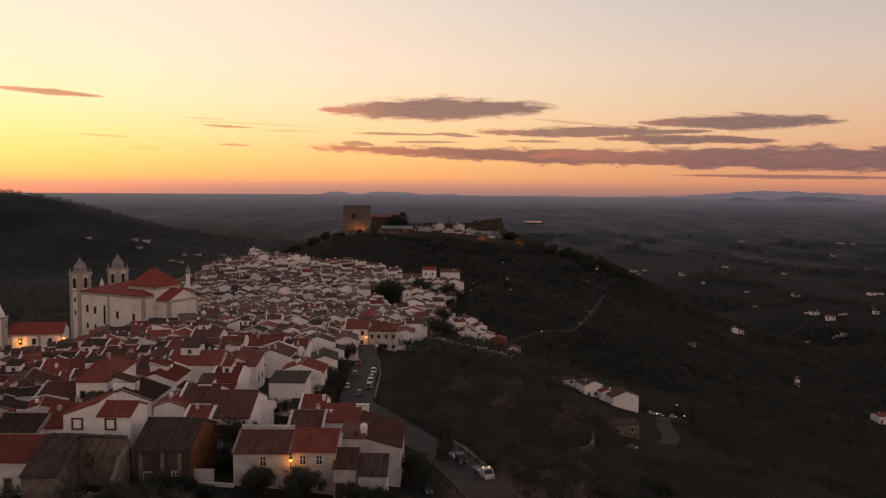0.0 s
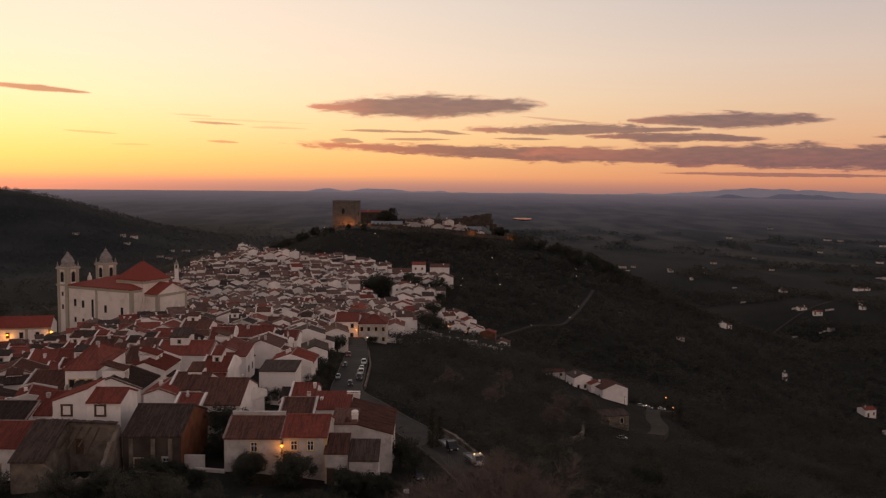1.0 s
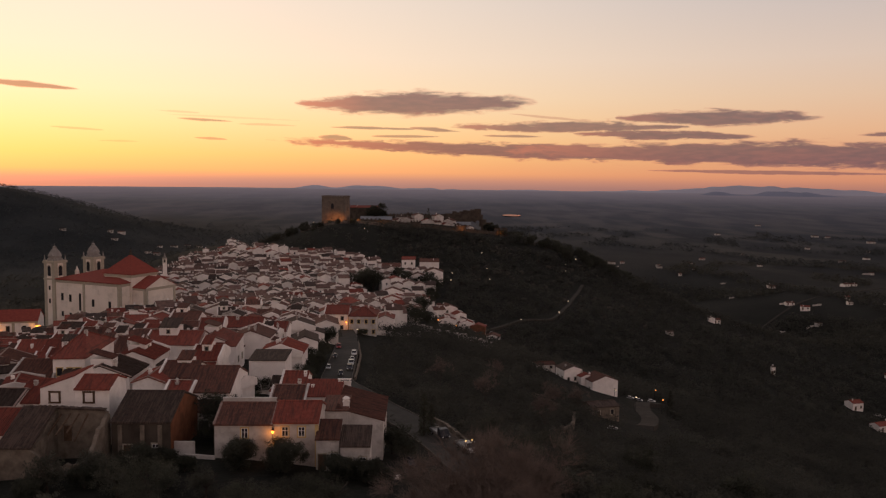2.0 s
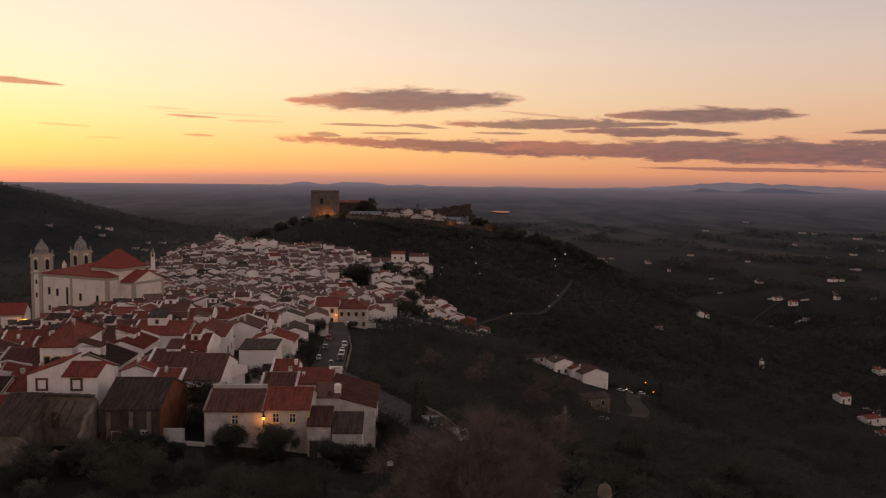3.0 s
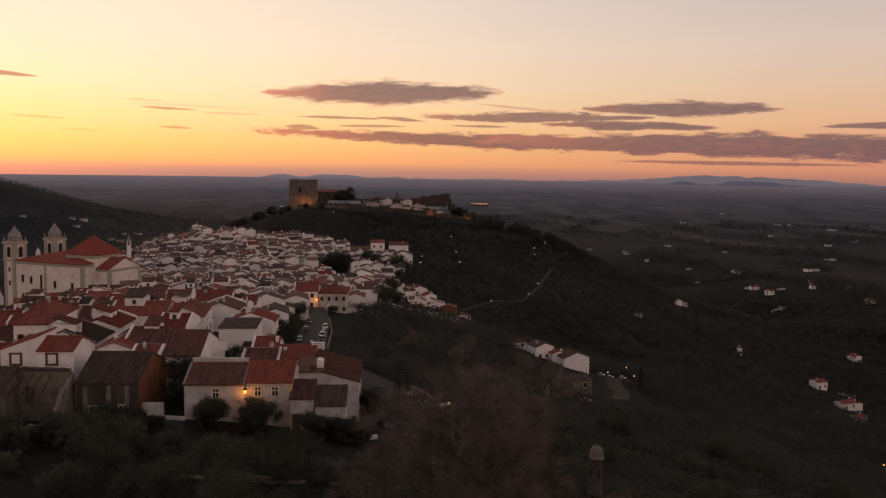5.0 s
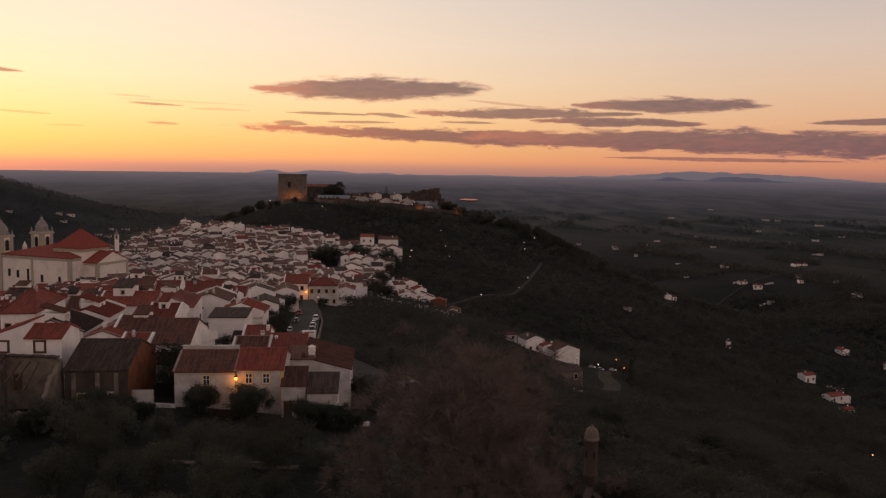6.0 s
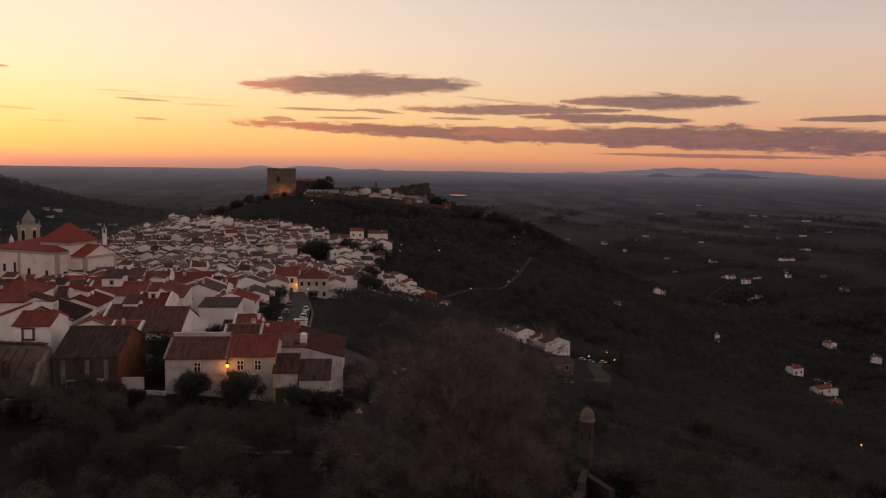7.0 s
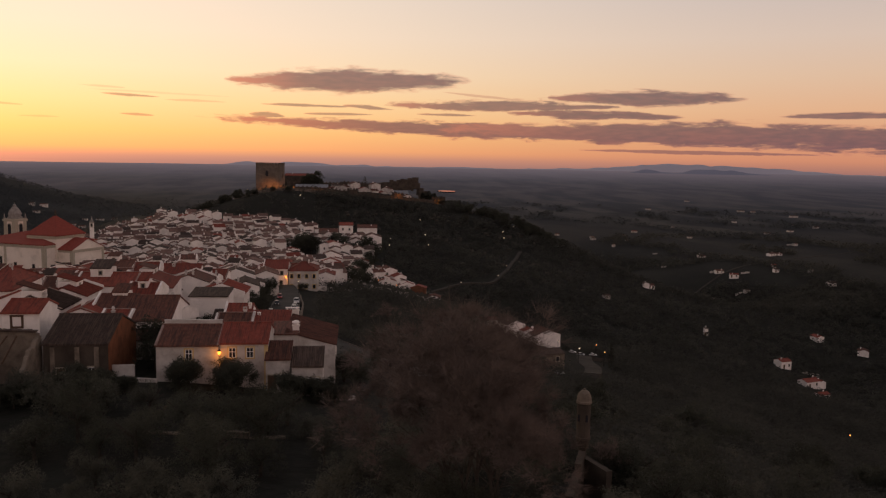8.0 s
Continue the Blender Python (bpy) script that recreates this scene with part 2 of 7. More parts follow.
M_WOOD = material("dark_wood", [(0.07, 0.045, 0.03), (0.12, 0.075, 0.05)], 3.0, 0.7)
M_FRAME = material("white_frame", [(0.70, 0.68, 0.66), (0.78, 0.76, 0.74)], 3.0, 0.6)
M_ASPHALT = material("asphalt", [(0.042, 0.040, 0.037), (0.060, 0.057, 0.053)], 0.4, 0.9, 0.01, 8.0, (0.075, 0.07, 0.063), 0.6)
M_COBBLE = material("granite_setts", [(0.085, 0.075, 0.066), (0.13, 0.115, 0.10)], 0.8, 0.9, 0.02, 5.0)
M_DIRT = material("dirt_lane", [(0.040, 0.035, 0.030), (0.060, 0.052, 0.044)], 0.4, 0.95, 0.02, 3.0, (0.03, 0.028, 0.024), 0.7)
M_CONCRETE = material("concrete", [(0.34, 0.32, 0.30), (0.46, 0.43, 0.40)], 0.6, 0.9, 0.01, 5.0, (0.2, 0.18, 0.16), 0.5)
M_SHEET = material("pale_sheet_metal", [(0.17, 0.18, 0.20), (0.26, 0.27, 0.29)], 0.6, 0.6, 0.01, 5.0, (0.12, 0.11, 0.10), 0.5)
M_METAL = material("grey_metal", [(0.22, 0.22, 0.22), (0.30, 0.30, 0.30)], 2.0, 0.45, metal=0.6)
M_RUBBER = material("rubber", [(0.02, 0.02, 0.02), (0.03, 0.03, 0.03)], 4.0, 0.8)
M_LEAF_OLIVE = material("olive_leaves", [(0.072, 0.071, 0.056), (0.112, 0.109, 0.086)], 0.6, 0.7, vary=0.25, leafy=0.45)
M_LEAF_DARK = material("evergreen_leaves", [(0.046, 0.048, 0.037), (0.073, 0.073, 0.055)], 0.6, 0.7, vary=0.25, leafy=0.45)
M_TWIG = material("bare_twigs", [(0.115, 0.088, 0.076), (0.165, 0.125, 0.106)], 0.6, 0.9, vary=0.15)
M_BARK = material("bark", [(0.045, 0.037, 0.031), (0.075, 0.061, 0.052)], 2.0, 0.95, 0.03, 6.0)
M_BULB = glowing("sodium_lamp", (1.0, 0.30, 0.04), 3.6)
M_BULB_WHITE = glowing("white_lamp", (1.0, 0.74, 0.45), 1.8)
M_BULB_RED = glowing("red_lamp", (1.0, 0.12, 0.04), 8.0)
M_WINDOW_LIT = glowing("lit_window", (1.0, 0.62, 0.18), 2.2)
M_FAR_WALL = material("town_limewash", [(0.72, 0.665, 0.63), (0.84, 0.78, 0.74)], 0.3, 0.9, stain=(0.48, 0.43, 0.39), stain_amount=0.45, vary=0.14, island=True)
M_FAR_RED = material("town_red_tiles", [(0.17, 0.040, 0.030), (0.23, 0.062, 0.044)], 0.8, 0.85, stain=(0.12, 0.04, 0.03), stain_amount=0.6, vary=0.25, island=True)
M_FAR_BROWN = material("town_brown_tiles", [(0.105, 0.063, 0.053), (0.175, 0.108, 0.090)], 0.8, 0.85, stain=(0.06, 0.045, 0.04), stain_amount=0.7, vary=0.3, island=True)
M_FAR_DARK = material("town_dark_tiles", [(0.040, 0.030, 0.027), (0.070, 0.050, 0.043)], 0.8, 0.9, vary=0.3, island=True)
M_WOODS = material("scrub_leaves", [(0.048, 0.048, 0.042), (0.080, 0.078, 0.066)], 0.03, 0.8, vary=0.06, island=True, leafy=0.5)
# bluer copy of the scrub for far clumps, haze put into the leaf colour
M_HAZE_WOODS = material("haze_tinted_scrub_leaves", [(0.045, 0.050, 0.052), (0.072, 0.076, 0.076)], 0.02, 0.8, vary=0.06, island=True, leafy=0.5)
M_PAINTS = {
    "white": material("white_car_paint", [(0.48, 0.47, 0.46), (0.52, 0.51, 0.50)], 1.0, 0.3),
    "silver": material("silver_car_paint", [(0.34, 0.34, 0.35), (0.38, 0.38, 0.39)], 1.0, 0.3, metal=0.4),
    "dark": material("dark_car_paint", [(0.03, 0.03, 0.035), (0.04, 0.04, 0.045)], 1.0, 0.25),
    "red": material("red_car_paint", [(0.22, 0.02, 0.02), (0.26, 0.03, 0.03)], 1.0, 0.3),
}


# ---- helpers for things ----
def mesh_of(name, bm, *mats):
    me = bpy.data.meshes.new(name)
    bm.to_mesh(me)
    bm.free()
    for m in mats:
        me.materials.append(m)
    return me


def part(name, bm, mats, parent=None, label="", at=None):
    """Links a bmesh as one mesh object, under a thing or a part."""
    mats = mats if isinstance(mats, (list, tuple)) else [mats]
    ob = new(name, bm if isinstance(bm, bpy.types.Mesh) else mesh_of(name, bm, *mats))
    if parent is not None:
        ob.parent = parent
    if at is not None:
        ob.matrix_local = at
    if label:
        ob["label"] = label
    return ob


def thing(name, label, category, m, group="", kind=""):
    ob = new(name)
    ob.empty_display_size = 0.5
    ob.matrix_world = m
    return tagged(ob, label, category, group, kind)


def box(bm, x0, x1, y0, y1, z0, z1, mat=0, m=None):
    vs = [bm.verts.new(v) for v in ((x0, y0, z0), (x1, y0, z0), (x1, y1, z0), (x0, y1, z0), (x0, y0, z1), (x1, y0, z1), (x1, y1, z1), (x0, y1, z1))]
    if m is not None:
        for v in vs:
            v.co = m @ v.co
    for q in ((3, 2, 1, 0), (4, 5, 6, 7), (0, 1, 5, 4), (1, 2, 6, 5), (2, 3, 7, 6), (3, 0, 4, 7)):
        bm.faces.new([vs[i] for i in q]).material_index = mat
    return vs


def lathe(bm, profile, n=12, mat=0, cx=0.0, cy=0.0, turn=0.0):
    """Spins (radius, height) rows round the upright through cx, cy; closed at top and bottom."""
    rings = []
    for r, z in profile:
        rings.append([bm.verts.new((cx + r * math.cos(turn + 2 * math.pi * i / n), cy + r * math.sin(turn + 2 * math.pi * i / n), z)) for i in range(n)])
    for a, b in zip(rings, rings[1:]):
        for i in range(n):
            bm.faces.new((a[i], a[(i + 1) % n], b[(i + 1) % n], b[i])).material_index = mat
    bm.faces.new(rings[0][::-1]).material_index = mat
    bm.faces.new(rings[-1]).material_index = mat


def prism(bm, pts, z0, z1, mat=0):
    lo, hi = [bm.verts.new((x, y, z0)) for x, y in pts], [bm.verts.new((x, y, z1)) for x, y in pts]
    n = len(pts)
    for i in range(n):
        bm.faces.new((lo[i], lo[(i + 1) % n], hi[(i + 1) % n], hi[i])).material_index = mat
    bm.faces.new(lo[::-1]).material_index = mat
    bm.faces.new(hi).material_index = mat


# ---- ground ----
# hills: x, y, spread, height over the plain
HILLS = [
    (-120, 320, 260, 55.2),
    (0, 720, 110, 53.3),
    (-40, -40, 110, 69.1),
    (280, 400, 110, -32.2),
    (-280, 400, 110, -38.4),
    (-280, -80, 50, 22.6),
    (120, 240, 50, -10.7),
    (200, 800, 70, -25.3),
    (-40, 400, 50, -5.6),
    (200, 120, 50, -19.7),
    (-80, 600, 50, 11.3),
    (-40, 160, 50, 7.3),
    (280, 640, 50, -26.2),
    (-80, 0, 50, -31.8),
    (-280, 360, 50, 20.2),
    (120, 640, 50, 8.3),
    (-120, -80, 50, 26.1),
    (80, 360, 50, -15.1),
    (-200, 480, 50, 12.7),
    (-280, 640, 50, -9.9),
    (-40, 240, 50, 4.0),
    (-200, 800, 50, 21.7),
    (-80, 760, 50, -14.6),
    (230, 320, 70, -12.1),
    (-52, 604, 30, 5.0),
]
PLAIN = 45.0


def ground_z(x, y):
    r = math.hypot(x, y)
    s = min(1.0, max(0.0, (r - 1500) / 3300))
    z = PLAIN + 55 * s * s * (3 - 2 * s)
    for a, b, w, h in HILLS:
        d = ((x - a) ** 2 + (y - b) ** 2) / (2 * w * w)
        if d < 12:
            z += h * math.exp(-d)
    # the long hill across the valley, west of the town
    if x < -150 and 700 < r < 2400:
        f = max(0.0, min(1.0, (-12.0 - math.degrees(math.atan2(x, y))) / 17.0))
        z += 92 * f * f * (3 - 2 * f) * math.exp(-((r - 1500) / 300) ** 2)
    if r > 700:
        z += min(1.0, (r - 700) / 800) * 4.0 * max(0.15, 1.0 - r / 3200) * noise.noise((x / 420, y / 420, 0.0))
    z += 0.5 * noise.noise((x / 17, y / 17, 3.0))
    return z


def on_ground(x, y, dz=0.0, yaw=0.0):
    return pose(x, y, ground_z(x, y) + dz, 0, 0, yaw)


def build_ground():
    angles = [radians(-46 + 0.46 * i) for i in range(201)] + [radians(46 + 5.35 * i) for i in range(1, 50)]
    radii = [4.0 * i for i in range(1, 190)]
    while radii[-1] < 4880:
        radii.append(min(4880, radii[-1] * 1.045))
    na = len(angles)
    verts = [(0, 0, ground_z(0, 0))]
    for r in radii:
        verts += [(r * math.sin(a), r * math.cos(a), ground_z(r * math.sin(a), r * math.cos(a))) for a in angles]
    faces = [(0, 1 + (i + 1) % na, 1 + i) for i in range(na)]
    for k in range(len(radii) - 1):
        b = 1 + k * na
        faces += [(b + i, b + (i + 1) % na, b + na + (i + 1) % na, b + na + i) for i in range(na)]
    me = bpy.data.meshes.new("ground")
    me.from_pydata(verts, [], faces)
    me.polygons.foreach_set("use_smooth", [True] * len(me.polygons))
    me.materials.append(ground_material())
    return tagged(new("ground", me), "dark winter hillside of scrub and grass running out to a hazy plain", "ground", kind="structure")


def ground_material():
    m = bpy.data.materials.new("hillside_and_plain")
    m.use_nodes = True
    nt = m.node_tree
    N, L = nt.nodes.new, nt.links.new
    bsdf = nt.nodes["Principled BSDF"]
    bsdf.inputs["Roughness"].default_value = 0.95
    bsdf.inputs["Specular IOR Level"].default_value = 0.05
    co = N("ShaderNodeTexCoord").outputs["Object"]

    def noise_at(s, detail=5.0, stretch=None):
        n = N("ShaderNodeTexNoise")
        n.inputs["Scale"].default_value, n.inputs["Detail"].default_value = s, detail
        if stretch:
            mp = N("ShaderNodeMapping")
            mp.inputs["Scale"].default_value = stretch
            L(co, mp.inputs[0])
            L(mp.outputs[0], n.inputs["Vector"])
        else:
            L(co, n.inputs["Vector"])
        return n.outputs[0]

    def ranged(v, lo, hi):
        n = N("ShaderNodeMapRange")
        L(v, n.inputs[0])
        n.inputs[1].default_value, n.inputs[2].default_value = lo, hi
        return n.outputs[0]

    def mixed(f, a, b):
        n = N("ShaderNodeMix")
        n.data_type = "RGBA"
        L(f, n.inputs[0])
        for i, v in ((6, a), (7, b)):
            if isinstance(v, tuple):
                n.inputs[i].default_value = (*v, 1)
            else:
                L(v, n.inputs[i])
        return n.outputs[2]

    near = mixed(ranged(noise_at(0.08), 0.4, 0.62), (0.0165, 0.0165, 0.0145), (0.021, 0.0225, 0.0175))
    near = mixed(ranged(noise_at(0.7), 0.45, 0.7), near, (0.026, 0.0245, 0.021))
    # the plain: woods, ploughed and pale fields in long patches
    cells = N("ShaderNodeTexVoronoi")
    cells.inputs["Scale"].default_value = 0.006
    mp = N("ShaderNodeMapping")
    mp.inputs["Scale"].default_value = (0.8, 0.45, 1.0)
    L(co, mp.inputs[0])
    L(mp.outputs[0], cells.inputs["Vector"])
    sep = N("ShaderNodeSeparateColor")
    L(cells.outputs["Color"], sep.inputs[0])
    field = mixed(ranged(sep.outputs[0], 0.35, 0.9), (0.030, 0.030, 0.030), (0.066, 0.060, 0.050))
    field = mixed(ranged(noise_at(0.010, 8.0, (1.0, 0.8, 1.0)), 0.45, 0.56), field, (0.021, 0.022, 0.023))
    # far fields, with bluish haze put into their base colour
    hazed_land = mixed(ranged(noise_at(0.007, 10.0, (1.0, 0.4, 1.0)), 0.40, 0.60), (0.180, 0.188, 0.245), (0.225, 0.226, 0.282))
    hazed_land = mixed(ranged(noise_at(0.015, 8.0, (1.0, 0.25, 1.0)), 0.60, 0.72), hazed_land, (0.225, 0.222, 0.25))
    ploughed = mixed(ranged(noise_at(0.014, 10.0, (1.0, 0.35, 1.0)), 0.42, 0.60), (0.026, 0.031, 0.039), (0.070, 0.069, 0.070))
    xyz = N("ShaderNodeSeparateXYZ")
    L(co, xyz.inputs[0])
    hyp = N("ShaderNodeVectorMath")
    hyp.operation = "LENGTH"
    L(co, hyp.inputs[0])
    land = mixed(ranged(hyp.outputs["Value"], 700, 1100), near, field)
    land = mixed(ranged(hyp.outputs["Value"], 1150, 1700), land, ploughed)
    # mixes the haze colour in by distance
    land = mixed(ranged(hyp.outputs["Value"], 1700, 4500), land, hazed_land)
    # haze painted into the colour: the farthest land pales towards the mountains
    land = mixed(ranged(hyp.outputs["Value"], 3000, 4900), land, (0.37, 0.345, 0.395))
    # the wooded hill to the west stays dark
    land = mixed(ranged(xyz.outputs[0], -230, -420), land, mixed(ranged(hyp.outputs["Value"], 1700, 2400), mixed(ranged(noise_at(0.010, 5.0), 0.42, 0.66), (0.017, 0.020, 0.022), (0.033, 0.036, 0.037)), land))
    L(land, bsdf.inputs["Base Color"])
    b = N("ShaderNodeBump")
    b.inputs["Strength"].default_value, b.inputs["Distance"].default_value = 0.6, 0.4
    L(noise_at(0.9, 6.0), b.inputs["Height"])
    L(b.outputs[0], bsdf.inputs["Normal"])
    return m


build_ground()


# ---- far mountains ----
def mountain_range(label, colours, dist, a0, a1, crest, depth, seed):
    """A range as a solid ridge that follows a circle round the town: crest(azimuth) gives the height of its top."""
    n, k = 220, 7
    bm = bmesh.new()
    rows = []
    for i in range(n + 1):
        a = a0 + (a1 - a0) * i / n
        top = crest(a) + 5.0 * noise.fractal((a * 0.9, seed, 0.0), 0.9, 2.1, 5)
        row = []
        for j in range(k):
            f = j / (k - 1)
            r = dist + depth * (f - 0.5)
            shape = 1 - abs(2 * f - 1) ** 1.3
            z = 60 + (top - 60) * shape + 5.0 * shape * noise.noise((a * 1.3, f * 5, seed + 4.0))
            row.append(bm.verts.new((r * math.sin(radians(a)), r * math.cos(radians(a)), z)))
        rows.append(row)
    for p, q in zip(rows, rows[1:]):
        for j in range(k - 1):
            bm.faces.new((p[j], p[j + 1], q[j + 1], q[j])).smooth = True
    # the colours passed in already carry the blue-grey of aerial haze
    mat = material("haze_tinted_range", colours, 0.002, 0.95, stain=colours[0], stain_amount=0.5)
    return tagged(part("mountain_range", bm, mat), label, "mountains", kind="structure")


def bell(a, c, w):
    return math.exp(-((a - c) / w) ** 2)


# both ranges: haze painted as pale blue base colours
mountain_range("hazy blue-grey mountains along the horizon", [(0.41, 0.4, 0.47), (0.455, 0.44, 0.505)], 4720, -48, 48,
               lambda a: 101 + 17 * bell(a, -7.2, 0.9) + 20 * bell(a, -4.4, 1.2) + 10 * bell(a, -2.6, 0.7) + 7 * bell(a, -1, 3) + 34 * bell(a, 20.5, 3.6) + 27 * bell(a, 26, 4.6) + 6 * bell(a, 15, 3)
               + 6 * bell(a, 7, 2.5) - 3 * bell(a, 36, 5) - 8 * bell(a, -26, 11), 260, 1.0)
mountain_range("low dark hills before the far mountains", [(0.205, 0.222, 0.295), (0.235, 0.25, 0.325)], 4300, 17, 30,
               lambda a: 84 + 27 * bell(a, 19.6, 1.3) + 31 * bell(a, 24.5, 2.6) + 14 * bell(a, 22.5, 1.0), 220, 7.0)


# ---- houses ----
def roof_slab(bm, x0, x1, y0, z0, y1, z1, thick=0.16, ribs=0.0, mat=0):
    """One slope of a tiled roof, from the eave at y0, z0 up to the ridge at y1, z1. ribs: width of a row of round cover tiles."""
    if ribs <= 0:
        n = 1
    else:
        n = max(2, int((x1 - x0) / ribs))
    prof = []
    if n == 1:
        prof = [(x0, 0.0), (x1, 0.0)]
    else:
        s = (x1 - x0) / n
        for i in range(n):
            prof += [(x0 + s * i, 0.0), (x0 + s * (i + 0.3), 0.01), (x0 + s * (i + 0.42), 0.07), (x0 + s * (i + 0.65), 0.10), (x0 + s * (i + 0.88), 0.07)]
        prof.append((x1, 0.0))
    lo = [bm.verts.new((x, y0, z0 + thick + h)) for x, h in prof]
    hi = [bm.verts.new((x, y1, z1 + thick + h)) for x, h in prof]
    a, b, c, d = (bm.verts.new(p) for p in ((x0, y0, z0), (x1, y0, z0), (x1, y1, z1), (x0, y1, z1)))
    flip = y1 < y0
    for i in range(len(prof) - 1):
        f = (lo[i], lo[i + 1], hi[i + 1], hi[i])
        bm.faces.new(f[::-1] if flip else f).material_index = mat
    for f in ([a, d, c, b], [a, b, *lo[::-1]], [c, d, *hi], [d, a, lo[0], hi[0]], [b, c, hi[-1], lo[-1]]):
        bm.faces.new(f[::-1] if flip else f).material_index = mat


WINDOW_MESHES = {}


def window_meshes(w, h, trim, lit=False):
    key = (w, h, trim.name, lit)
    if key not in WINDOW_MESHES:
        t = 0.16
        surround = bmesh.new()
        box(surround, -w / 2 - t, -w / 2, -0.07, 0.05, -t, h + t)
        box(surround, w / 2, w / 2 + t, -0.07, 0.05, -t, h + t)
        box(surround, -w / 2, w / 2, -0.07, 0.05, h, h + t)
        box(surround, -w / 2, w / 2, -0.10, 0.05, -t, 0)
        pane = bmesh.new()
        box(pane, -w / 2, w / 2, -0.012, 0.04, 0, h)
        bars = bmesh.new()
        for x in (-w / 2 + 0.04, 0, w / 2 - 0.04):
            box(bars, x - 0.04, x + 0.04, -0.03, -0.013, 0, h)
        for z in (0.04, h * 0.6, h - 0.04):
            box(bars, -w / 2, w / 2, -0.034, -0.0135, z - 0.035, z + 0.035)
        WINDOW_MESHES[key] = (mesh_of("surround", surround, trim), mesh_of("pane", pane, M_WINDOW_LIT if lit else M_GLASS), mesh_of("sash", bars, M_FRAME))
    return WINDOW_MESHES[key]


def add_window(owner, x, y, z, yaw, w=0.9, h=1.2, trim=None, fine=True, lit=False):
    """A window in the wall whose face lies at x, y, looking along -y turned by yaw."""
    surround, pane, bars = window_meshes(w, h, trim or M_WALL, lit)
    win = part("window", surround, None, owner, at=pose(x, y, z, 0, 0, yaw))
    part("pane", pane, None, win, "lit yellow pane" if lit else "dark glass pane")
    if fine:
        part("sash", bars, None, win)
    return win


def add_door(owner, x, y, z, yaw, w=1.0, h=2.1, trim=None):
    bm = bmesh.new()
    t = 0.15
    box(bm, -w / 2 - t, -w / 2, -0.07, 0.05, 0, h + t)
    box(bm, w / 2, w / 2 + t, -0.07, 0.05, 0, h + t)
    box(bm, -w / 2, w / 2, -0.07, 0.05, h, h + t)
    door = part("door", bm, trim or M_WALL, owner, at=pose(x, y, z, 0, 0, yaw))
    leaf = bmesh.new()
    box(leaf, -w / 2, w / 2, -0.03, 0.04, 0, h)
    box(leaf, -w / 2 + 0.12, w / 2 - 0.12, -0.045, -0.031, 0.2, h * 0.45)
    box(leaf, -w / 2 + 0.12, w / 2 - 0.12, -0.045, -0.031, h * 0.55, h - 0.15)
    part("door_leaf", leaf, M_WOOD, door, "dark wooden leaf")


def add_chimney(owner, x, y, z, tall=1.6, w=0.8, d=0.6, mat=None, round_top=False):
    """A limewashed stack with a vented cap; the wide Alentejo kind when w is large."""
    bm = bmesh.new()
    box(bm, -w / 2, w / 2, -d / 2, d / 2, -1.2, tall)
    box(bm, -w / 2 - 0.08, w / 2 + 0.08, -d / 2 - 0.08, d / 2 + 0.08, tall, tall + 0.1)
    stack = part("chimney", bm, mat or M_WALL, owner, at=pose(x, y, z))
    cap = bmesh.new()
    if round_top:
        lathe(cap, [(w * 0.42, tall + 0.1), (w * 0.42, tall + 0.35), (w * 0.62, tall + 0.37), (w * 0.6, tall + 0.5), (w * 0.35, tall + 0.68), (0.05, tall + 0.74)], 10)
    else:
        for sx in (-1, 1):
            box(cap, sx * w * 0.4 - 0.07, sx * w * 0.4 + 0.07, -d / 2, d / 2, tall + 0.1, tall + 0.38)
        box(cap, -w / 2 - 0.06, w / 2 + 0.06, -d / 2 - 0.06, d / 2 + 0.06, tall + 0.38, tall + 0.47)
    part("cap", cap, mat or M_WALL, stack)


BUILT = []


def clear_of(x, y, r):
    return all((x - a) ** 2 + (y - b) ** 2 > (r + c) ** 2 for a, b, c in BUILT)


ROOF_WORDS = {"new_clay_tiles": "red clay tile roof", "old_clay_tiles": "weathered brown tile roof", "mossy_clay_tiles": "dark mossy tile roof"}
WALL_WORDS = {"limewash": "whitewashed", "weathered_limewash": "weathered whitewashed", "ochre_render": "ochre-rendered", "rubble_stone": "rubble stone"}


